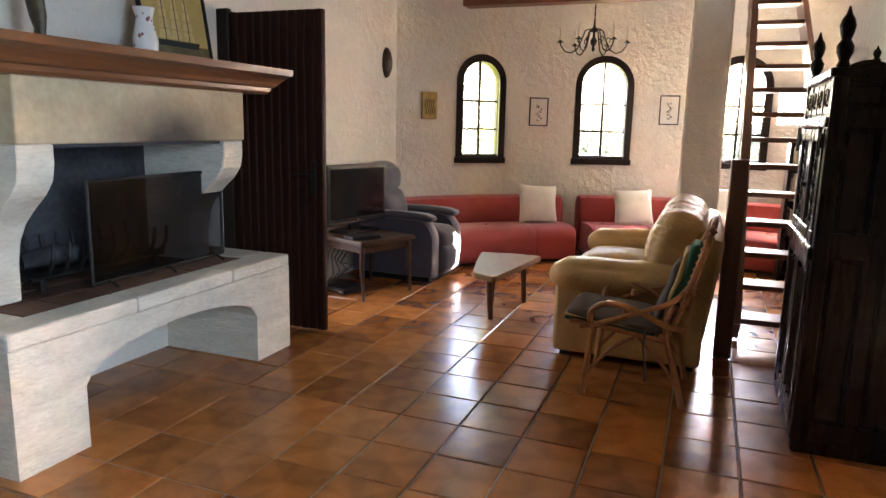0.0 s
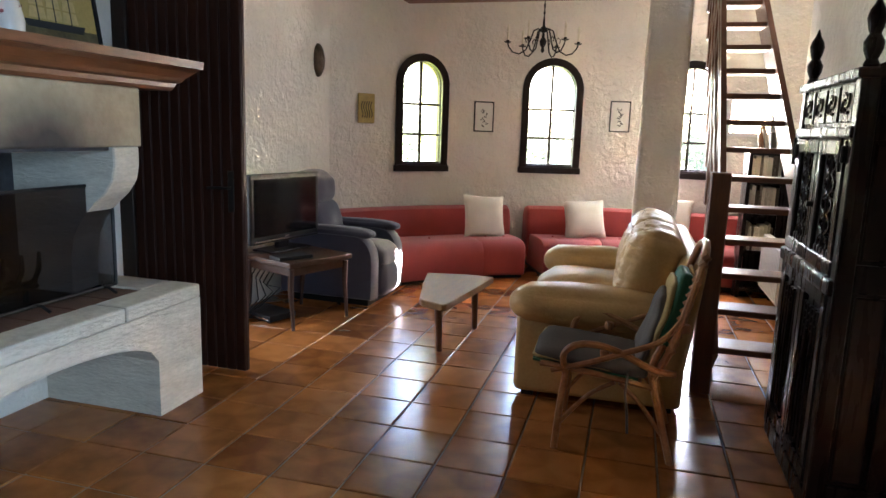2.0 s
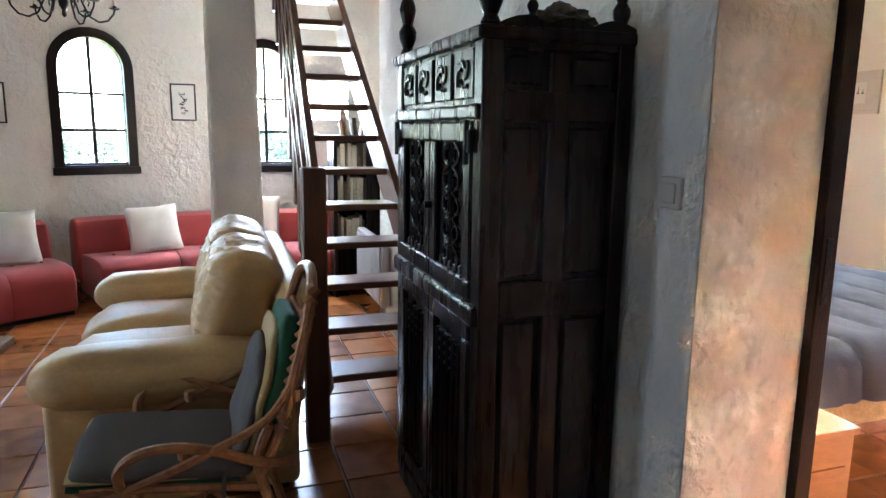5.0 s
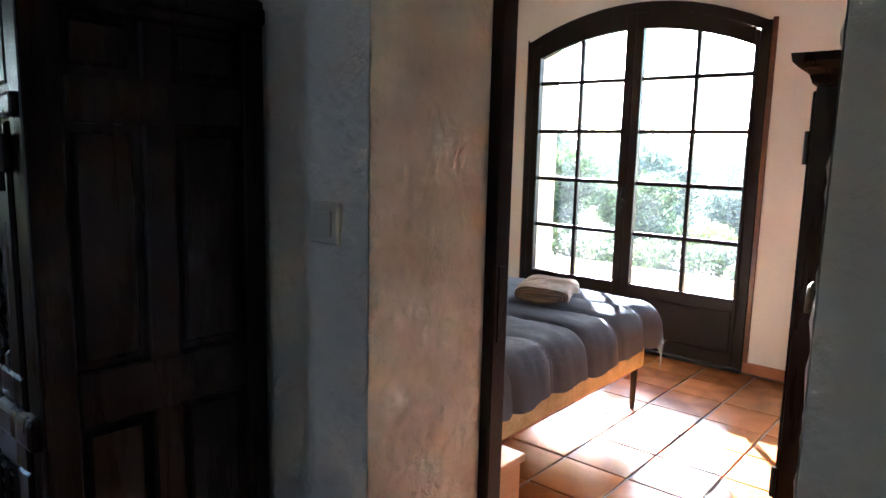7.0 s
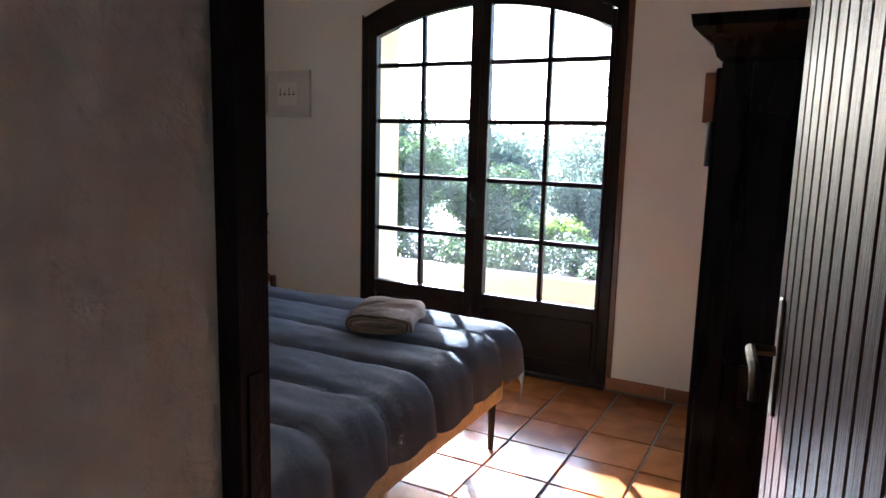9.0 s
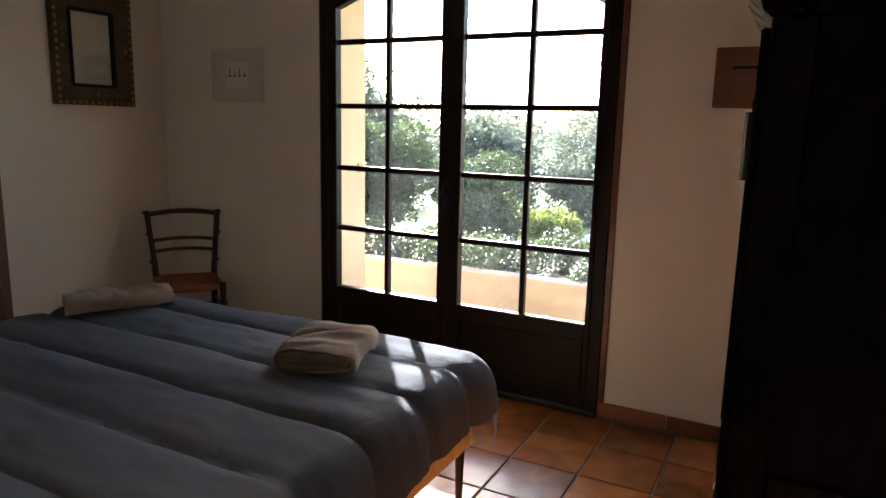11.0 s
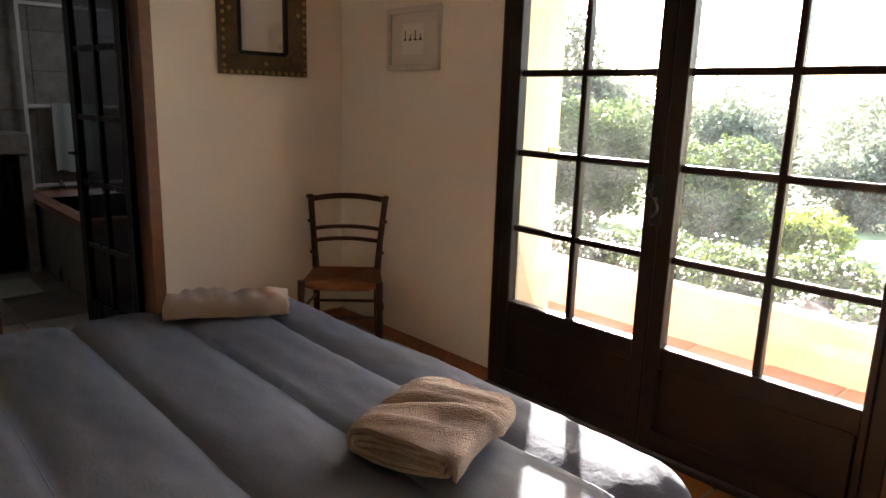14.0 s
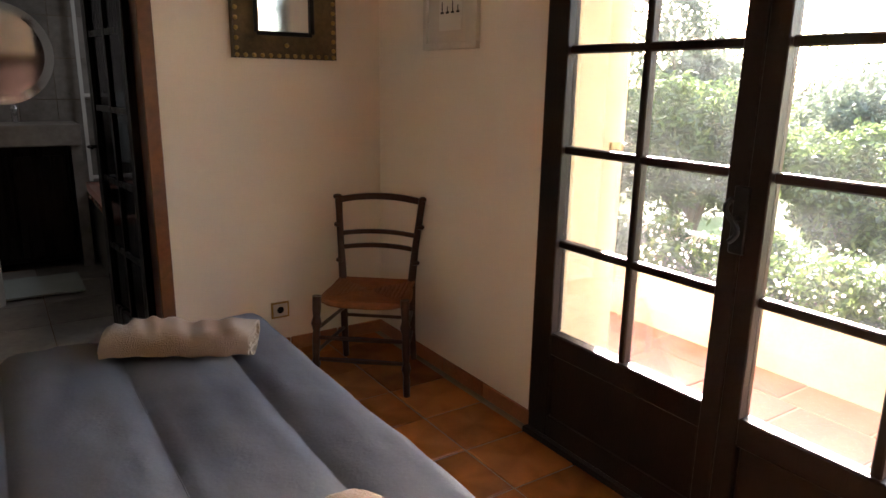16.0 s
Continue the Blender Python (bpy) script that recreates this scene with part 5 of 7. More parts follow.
    for k, mt in enumerate((M_GREEN, M_YELLOWCLOTH)):
        bm = B()
        vs = soft_box(bm, -0.255 - 0.003 * k, 0.2, -0.22 - 0.002 * k, 0.22, 0.005 + 0.022 * k, 0.022 + 0.018 * k, 0.01, 0.004)
        move(bm, vs, pose(-0.255, (Y0 + Y1) / 2, 0.358, 0, 5, 0))
        part("pad_piping", bm, mt, seat, "striped cloth edge", smooth=True)
    # the back pad is a sandwich: grey face, yellow edge, green backing
    for k, (xa, xb, z1, mt) in enumerate(((-0.075, -0.04, 0.31, M_SEATGREY), (-0.05, -0.022, 0.38, M_YELLOWCLOTH), (-0.034, 0.02, 0.43, M_GREEN))):
        bm = B()
        vs = soft_box(bm, xa, xb, Y0 + 0.01, Y1 - 0.01, 0.01 * k, z1, min(0.02, (xb - xa) * 0.48), 0.006, 16, 16, lump=0.012, seed=k)
        for v in vs:
            f = max(0.0, v.co.z / z1)
            v.co.y = (Y0 + Y1) / 2 + (v.co.y - (Y0 + Y1) / 2) * (1 - 0.42 * f ** 3)
            v.co.x += 0.012 * noise.noise(Vector((v.co.y * 7, v.co.z * 9, k))) - 0.05 * max(0, 0.15 - f)
        move(bm, vs, pose(0.0, 0, 0.39, 0, 16, 0))
        part("back_pad", bm, mt, e, smooth=True)
    bm = B()
    tube(bm, [(-0.1, Y0 - 0.01, 0.40), (-0.105, Y0 - 0.02, 0.3), (-0.09, Y0 - 0.02, 0.2), (-0.085, Y0 - 0.015, 0.12)], 0.006, 5)
    part("tie", bm, M_SEATGREY, e, "loose grey tie string")


rattan_chair()


# ---- living room: pillar, beam, lamp ----
bm = B()
vs = box(bm, -0.115, 0.215, 6.75, 7.08, 0, 2.53, bevel=0.035, seg=3)
bmesh.ops.subdivide_edges(bm, edges=[e for e in bm.edges if abs(e.verts[0].co.z - e.verts[1].co.z) > 1], cuts=9)
for v in bm.verts:
    f = 1.03 + 0.09 * (1 - v.co.z / 2.53)
    v.co.x, v.co.y = 0.05 + (v.co.x - 0.05) * f + 0.008 * noise.noise(v.co * 3), 6.915 + (v.co.y - 6.915) * f
structure("pillar", bm, M_ROUGH, "rough white plastered square pillar, slightly tapered")
bm = B()
box(bm, -2.3, 0.7, 6.82, 7.01, 2.53, 2.74, bevel=0.015)
structure("beam", bm, M_BEAM, "red-brown wooden ceiling beam")


def chandelier():
    x, y = -1.06, 7.3
    e = empty("chandelier", "dark metal chandelier with scrolled arms and candle lamps", "chandelier", at=(x, y, 0.07))
    bm = B()
    tube(bm, [(0, 0, 2.36), (0, 0, 2.93)], 0.006, 6)
    for k in range(7):
        z = 2.38 + 0.032 * k
        tube(bm, [(0.008 * math.cos(q) * (k % 2), 0.008 * math.cos(q) * (1 - k % 2), z + 0.018 * math.sin(q)) for q in [i * math.tau / 8 for i in range(8)]], 0.003, 5, closed=True)
    part("chain", bm, M_IRON, e)
    part("stem", lathe(B(), [(0.006, 2.05), (0.018, 2.07), (0.012, 2.1), (0.03, 2.13), (0.034, 2.16), (0.014, 2.19), (0.011, 2.24), (0.026, 2.27), (0.012, 2.3), (0.008, 2.37)], (0, 0, 0), 12), M_IRON, e, smooth=True)
    for k in range(6):
        a = math.tau * k / 6 + 0.25
        c, s = math.cos(a), math.sin(a)
        P = [(0.02, 2.24), (0.05, 2.27), (0.09, 2.25), (0.12, 2.16), (0.16, 2.07), (0.22, 2.035), (0.28, 2.05), (0.32, 2.10), (0.33, 2.135)]
        bm = B()
        tube(bm, [(r * c, r * s, z) for r, z in P], 0.007, 6)
        tube(bm, [(r * c, r * s, z) for r, z in ((0.12, 2.16), (0.14, 2.19), (0.165, 2.17), (0.155, 2.14))], 0.005, 5)
        arm = part("arm", bm, M_IRON, e, smooth=True)
        part("drip_pan", lathe(B(), [(0.008, 0), (0.034, 0.008), (0.036, 0.014), (0.014, 0.016), (0.013, 0.03)], (0.33 * c, 0.33 * s, 2.13), 12), M_IRON, arm, smooth=True)
        part("candle_tube", lathe(B(), [(0.011, 0), (0.011, 0.075), (0.004, 0.078), (0.012, 0.095), (0.013, 0.11), (0.004, 0.145)], (0.33 * c, 0.33 * s, 2.155), 10), M_CANDLE, arm, "ivory candle tube with a clear bulb", smooth=True)


chandelier()


# ---- living room: the stair ----
def stair():
    e = empty("open_stair", "steep open-tread varnished pine stair with slatted rail", "stairs")
    n, y0, d, r = 15, 4.78, 0.163, 0.19

    def right(i):
        return min(0.985, 0.90 - 0.0245 * (i - 5))

    for i in range(n):
        y, z = y0 + d * i, r * (i + 1) - 0.045
        part("tread", bx(0.40, right(i), y, y + 0.22, z, z + 0.036, bevel=0.005, seg=1), M_STAIRWOOD, e)
    # stringers follow the treads
    for side in (0, 1):
        bm = B()
        loops = []
        for i in (-0.55, n - 0.3):
            x = 0.36 if side == 0 else right(i) + 0.002
            y, z = y0 + d * i + 0.10, r * (i + 1) - 0.03
            z = max(z, 0.1)
            loops.append([(x, y - 0.09, z + 0.06), (x + 0.04, y - 0.09, z + 0.06), (x + 0.04, y + 0.11, z - 0.09), (x, y + 0.11, z - 0.09)])
        bridge(bm, loops)
        part("stringer", bm, M_BALUSTER, e)
    bm = B()
    box(bm, 0.245, 0.345, 4.47, 4.56, 0, 1.2, bevel=0.006, seg=1)
    part("newel_post", bm, M_BALUSTER, e)
    # raking rail boards between newel and the floor above
    for k, (lift, w) in enumerate(((0.98, 0.09), (0.72, 0.07), (0.46, 0.07), (0.22, 0.07))):
        bm = B()
        A, Bp = Vector((0.325, 4.54, 0.19 + lift)), Vector((0.345, 4.78 + d * 14.0, 0.19 * 15 + lift))
        if k == 0:
            A = Vector((0.31, 4.54, 1.14))
        loops = [[p + Vector((-0.015, 0, -w / 2)), p + Vector((0.015, 0, -w / 2)), p + Vector((0.015, 0, w / 2)), p + Vector((-0.015, 0, w / 2))] for p in (A, Bp)]
        bridge(bm, loops)
        part("handrail" if k == 0 else "rail_board", bm, M_BALUSTER, e)
    for k in range(11):
        y = 4.86 + k * 0.205
        z = 0.19 + (y - 4.78) / d * 0.19
        bm = B()
        box(bm, 0.322, 0.346, y, y + 0.085, z - 0.06, z + 0.99, bevel=0.004, seg=1)
        part("baluster", bm, M_BALUSTER, e)


stair()


# ---- living room: the carved cupboard ----
def armoire():
    e = empty("carved_armoire", "tall dark carved oak cupboard with turned finials", "cupboard")
    X0, X1, Y0, Y1, Z = 0.55, 0.985, 3.27, 4.10, 1.60
    part("carcass", bx(X0 + 0.025, X1, Y0 + 0.02, Y1 - 0.02, 0.06, Z - 0.02), M_DARKWOOD, e)
    part("plinth", bx(X0 + 0.005, X1, Y0 + 0.005, Y1 - 0.005, 0, 0.09, bevel=0.008), M_DARKWOOD, e)
    for y in (Y0, Y1 - 0.06):
        part("corner_post", bx(X0, X0 + 0.06, y, y + 0.06, 0.05, Z, bevel=0.006), M_DARKWOOD, e)
    part("corner_post", bx(X1 - 0.05, X1, Y0 - 0.001, Y0 + 0.04, 0.05, Z, bevel=0.006), M_DARKWOOD, e)
    # front frieze with four carved panels
    part("frieze", bx(X0 + 0.012, X0 + 0.04, Y0 + 0.06, Y1 - 0.06, 1.40, Z - 0.01), M_DARKWOOD, e)
    part("frieze_rail", bx(X0 - 0.012, X0 + 0.03, Y0 + 0.01, Y1 - 0.01, 1.385, 1.425, bevel=0.008), M_DARKWOOD, e)
    part("top_rail", bx(X0 - 0.015, X1, Y0 - 0.012, Y1 + 0.012, Z - 0.02, Z + 0.015, bevel=0.008), M_DARKWOOD, e)
    wy = (Y1 - Y0 - 0.12) / 4
    for k in range(4):
        y = Y0 + 0.06 + wy * k
        p = part("frieze_panel", bx(X0 + 0.004, X0 + 0.013, y + 0.015, y + wy - 0.015, 1.44, 1.57, bevel=0.004, seg=1), M_DARKWOOD, e)
        bm = B()
        c = y + wy / 2
        for q in range(4):
            a = q * math.pi / 2 + 0.78
            tube(bm, [(X0 + 0.002, c + math.cos(a + s * 1.6) * 0.05 * (1 - s * 0.6), 1.505 + math.sin(a + s * 1.6) * 0.045 * (1 - s * 0.6)) for s in [i / 7 for i in range(8)]], 0.006, 5)
        part("carving", bm, M_DARKWOOD, p, smooth=True)
    # two upper doors with carved panels, two lower doors
    mid = (Y0 + Y1) / 2
    for y0, y1, s in ((Y0 + 0.062, mid - 0.002, 1), (mid + 0.002, Y1 - 0.062, -1)):
        for z0, z1, up in ((0.90, 1.38, True), (0.12, 0.84, False)):
            d = part("door", bx(X0 + 0.012, X0 + 0.026, y0, y1, z0, z1), M_DARKWOOD, e)
            bm = B()
            fw = 0.055
            for a in ((y0, y1, z0, z0 + fw), (y0, y1, z1 - fw, z1), (y0, y0 + fw, z0 + fw, z1 - fw), (y1 - fw, y1, z0 + fw, z1 - fw)):
                box(bm, X0 - 0.006, X0 + 0.013, *a, bevel=0.005, seg=1)
            part("door_frame", bm, M_DARKWOOD, d)
            c, h = (y0 + y1) / 2, (z1 - z0) / 2 - fw
            zc = (z0 + z1) / 2
            bm = B()
            if up:
                for k in range(5):
                    zz = zc - h + h * 2 * (k + 0.5) / 5
                    for q in (-1, 1):
                        tube(bm, [(X0 + 0.006, c + q * (0.012 + 0.055 * math.sin(i / 9 * 3.0)), zz - 0.035 + 0.075 * i / 9) for i in range(10)], 0.006, 5)
                        tube(bm, [(X0 + 0.006, c + q * (0.04 + 0.022 * math.cos(i / 7 * 5)), zz + 0.022 * math.sin(i / 7 * 5)) for i in range(8)], 0.005, 5)
                tube(bm, [(X0 + 0.006, c, zc - h), (X0 + 0.006, c, zc + h)], 0.007, 5)
                for q in range(5):
                    box(bm, X0 - 0.002, X0 + 0.012, y0 + fw + 0.012 + q * 0.043, y0 + fw + 0.042 + q * 0.043, z0 + fw, z0 + fw + 0.03, bevel=0.006, seg=1)
            else:
                for q in range(5):
                    yy = y0 + fw + (y1 - y0 - 2 * fw) * (q + 0.5) / 5
                    tube(bm, [(X0 + 0.008, yy, z0 + fw + 0.03), (X0 + 0.004, yy, zc), (X0 + 0.008, yy, z1 - fw - 0.03)], 0.014, 6)
                for q in range(4):
                    box(bm, X0 + 0.0, X0 + 0.012, y0 + fw + 0.01, y1 - fw - 0.01, z1 - fw - 0.045 - q * 0.03, z1 - fw - 0.03 - q * 0.03, bevel=0.004, seg=1)
            part("carved_panel", bm, M_DARKWOOD, d, "carved relief panel", smooth=True)
        bm = B()
        hy = y0 if s > 0 else y1
        box(bm, X0 - 0.02, X0 - 0.004, hy - 0.02, hy + 0.02, 1.30, 1.36, bevel=0.004, seg=1)
        tube(bm, [(X0 - 0.018, hy, 1.27), (X0 - 0.018, hy, 1.385)], 0.008, 6)
        part("hinge", bm, M_IRON, e, "black iron hinge")
    bm = B()
    tube(bm, [(X0 - 0.006, mid - 0.02, 1.13), (X0 - 0.03, mid - 0.02, 1.13)], 0.012, 8)
    part("knob", bm, M_IRON, e)
    part("waist_moulding", bx(X0 - 0.018, X0 + 0.03, Y0 + 0.005, Y1 - 0.005, 0.84, 0.90, bevel=0.012, seg=2), M_DARKWOOD, e)
    # side: rails, stile and four sunk panels
    for z0, z1 in ((0.06, 0.15), (0.86, 0.96), (1.38, 1.46), (1.56, Z - 0.01)):
        part("side_rail", bx(X0 + 0.06, X1 - 0.05, Y0, Y0 + 0.024, z0, z1, bevel=0.005, seg=1), M_DARKWOOD, e)
    part("side_stile", bx((X0 + X1) / 2 - 0.03, (X0 + X1) / 2 + 0.03, Y0 + 0.001, Y0 + 0.024, 0.15, 1.56, bevel=0.005, seg=1), M_DARKWOOD, e)
    for x0, x1 in ((X0 + 0.06, (X0 + X1) / 2 - 0.03), ((X0 + X1) / 2 + 0.03, X1 - 0.05)):
        for z0, z1 in ((0.15, 0.86), (0.96, 1.38), (1.46, 1.56)):
            part("side_panel", bx(x0 + 0.012, x1 - 0.012, Y0 + 0.009, Y0 + 0.022, z0 + 0.012, z1 - 0.012, bevel=0.008, seg=1), M_DARKWOOD, e)
    # cresting and finials
    bm = B()
    k = 18
    pts = [(X0 + 0.05, Z)] + [(X0 + 0.05 + (X1 - X0 - 0.05) * i / k, Z + 0.025 + 0.018 * abs(math.sin(i / k * math.pi * 3))) for i in range(k + 1)] + [(X1, Z)]
    prism(bm, pts, -0.012, 0.012, Matrix(((1, 0, 0, 0), (0, 0, 1, Y0 + 0.012), (0, 1, 0, 0), (0, 0, 0, 1))))
    part("cresting", bm, M_DARKWOOD, e)
    fin = [(0.02, 0), (0.026, 0.012), (0.018, 0.03), (0.03, 0.06), (0.032, 0.085), (0.018, 0.11), (0.024, 0.13), (0.03, 0.16), (0.024, 0.185), (0.012, 0.205), (0.003, 0.235)]
    for x, y, s in ((X0 + 0.03, Y0 + 0.03, 1.0), (X0 + 0.03, Y1 - 0.03, 1.0), (X1 - 0.03, Y0 + 0.03, 0.75), ((X0 + X1) / 2 - 0.08, Y0 + 0.015, 0.35)):
        part("finial", lathe(B(), [(a * max(s, 0.5), b * s) for a, b in fin], (x, y, Z + 0.012), 12), M_DARKWOOD, e, "turned wooden finial", smooth=True)


armoire()
bm = B()
bmesh.ops.create_icosphere(bm, subdivisions=4, radius=1.0)
for v in bm.verts:
    c = v.co.copy()
    n_ = 1 + 0.45 * noise.noise(c * 2.5) + 0.2 * noise.noise(c * 7)
    v.co = Vector((0.84 + c.x * 0.085 * n_, 3.40 + c.y * 0.05 * n_, 1.645 + max(c.z, -0.6) * 0.05 * n_))
thing("dried_ornament", bm, M_BRONZE, "lumpy brown dried ornament on top of the cupboard", "ornament", smooth=True)


# ---- living room: bookcase, radiator and pictures ----
def bookcase():
    e = empty("bookcase", "dark wooden bookcase half full of books behind the stair", "bookcase", at=(0.80, 7.05, 0), rz=0)
    part("side", bx(0.0, 0.03, 0, 0.3, 0, 1.28), M_DARKWOOD, e)
    part("side", bx(0.62, 0.65, 0, 0.3, 0, 1.28), M_DARKWOOD, e)
    part("back", bx(0.03, 0.62, 0.28, 0.3, 0, 1.28), M_DARKWOOD, e)
    zs = (0.06, 0.40, 0.72, 1.0, 1.25)
    for z in zs:
        part("shelf", bx(0.03, 0.62, 0.0, 0.28, z, z + 0.025), M_DARKWOOD, e)
    part("door_panel", bx(0.26, 0.65, -0.03, -0.002, 0.0, 1.29, bevel=0.004, seg=1), M_DARKWOOD, e)
    rng = random.Random(8)
    for z in zs[1:4]:
        x = 0.035
        while x < 0.25:
            w, h = rng.uniform(0.018, 0.04), rng.uniform(0.19, 0.25)
            b = bx(x, x + w, 0.03, 0.22, z + 0.026, z + 0.026 + h, bevel=0.003, seg=1)
            o = thing("book", b, M_BOOK, "worn book standing on the shelf", "book", "books on the bookcase")
            o.matrix_world = pose(0.80, 7.05, 0)
            x += w + 0.002


bookcase()
for k, (x, h, t) in enumerate(((0.95, 0.2, -14), (1.0, 0.17, -8), (1.05, 0.19, 12))):
    b = bx(-0.015, 0.015, 0, 0.15, 0, h, bevel=0.003, seg=1)
    o = thing("book", b, M_BOOK, "book leaning on top of the bookcase", "book", "books on the bookcase")
    o.matrix_world = pose(x, 7.1, 1.28, 0, t, 0)
bm = B()
lathe(bm, [(0.03, 0), (0.035, 0.02), (0.02, 0.05), (0.03, 0.09), (0.035, 0.13), (0.02, 0.17), (0.025, 0.2), (0.012, 0.235)], (0.90, 7.17, 1.28), 12)
thing("carved_figurine", bm, M_RATTAN, "reddish carved wooden figurine on the bookcase", "figurine", smooth=True)


def radiator():
    e = empty("radiator", "white enamelled radiator low on the wall", "radiator", at=(0.985, 5.95, 0.12), rz=90)
    part("body", bx(0, 0.8, 0.0, 0.06, 0.06, 0.50, bevel=0.012), M_RADIATOR, e)
    for k in range(14):
        part("fin", bx(0.03 + 0.054 * k, 0.06 + 0.054 * k, 0.06, 0.072, 0.09, 0.47, bevel=0.004, seg=1), M_RADIATOR, e)
    bm = B()
    tube(bm, [(0.03, 0.03, 0.08), (0.03, 0.03, -0.13)], 0.009, 7)
    part("pipe", bm, M_RADIATOR, e)


radiator()


def framed_print(name, a, z, w, h, label, marks=7, seed=0):
    e = tagged(new(name), label, "picture", "framed prints on the round wall")
    e.matrix_world = ring_pose(a, z, R - 0.004)
    t = 0.012
    for q in ((-w / 2, w / 2, -h / 2, -h / 2 + t), (-w / 2, w / 2, h / 2 - t, h / 2), (-w / 2, -w / 2 + t, -h / 2 + t, h / 2 - t), (w / 2 - t, w / 2, -h / 2 + t, h / 2 - t)):
        part("frame_bar", bx(q[0], q[1], -0.018, 0.0, q[2], q[3], bevel=0.002, seg=1), M_BLACK, e)
    part("paper", bx(-w / 2 + t, w / 2 - t, -0.010, -0.004, -h / 2 + t, h / 2 - t), M_PAPER, e)
    rng = random.Random(seed)
    for k in range(marks):
        bm = B()
        zz = h * (-0.3 + 0.6 * k / marks)
        xx = 0.02 * math.sin(k * 1.7)
        tube(bm, [(xx + rng.uniform(-0.025, 0.025), -0.0105, zz + rng.uniform(-0.015, 0.015)) for _ in range(5)], 0.0042, 5)
        part("ink_mark", bm, M_INK, e)


framed_print("framed_print", -30.6, 1.527, 0.215, 0.31, "thin black-framed print with dark calligraphic marks", 8, 3)
framed_print("framed_print", -7.6, 1.575, 0.21, 0.32, "thin black-framed print with a row of dark signs", 8, 6)
e = tagged(new("gilt_panel"), "small old gold relief panel without a frame", "picture")
e.matrix_world = ring_pose(-51.1, 1.557, R - 0.002)
part("panel", bx(-0.09, 0.09, -0.02, 0, -0.14, 0.14, bevel=0.006), M_GILT, e)
bm = B()
for k in range(5):
    tube(bm, [(-0.05 + 0.025 * k + 0.01 * math.sin(i), -0.022, -0.09 + 0.022 * i) for i in range(8)], 0.005, 5)
part("relief", bm, M_BRONZE, e, smooth=True)
bm = B()
bmesh.ops.create_icosphere(bm, subdivisions=4, radius=1.0)
for v in bm.verts:
    c = v.co.copy()
    n_ = 0.14 * noise.noise(c * 4) + 0.08 * noise.noise(c * 9)
    v.co = Vector((max(0.0, c.x) * (0.055 + 0.05 * n_), c.y * 0.085 * (1 + n_ * 0.4), c.z * 0.145 * (1 + n_ * 0.3)))
    if c.x < 0:
        v.co.x = 0
o = thing("wall_plaque", bm, M_BRONZE, "oval dark bronze relief plaque on the wall", "plaque", smooth=True)
o.matrix_world = pose(WX + 0.001, 6.33, 1.945)
e = empty("light_switch", "square cream plastic light switch", "light switch")
part("plate", bx(EX - 0.018, EX - 0.0, 3.045, 3.125, 1.17, 1.25, bevel=0.004), M_PLATE, e)
part("rocker", bx(EX - 0.023, EX - 0.017, 3.06, 3.11, 1.185, 1.235, bevel=0.003), M_PLATE, e)


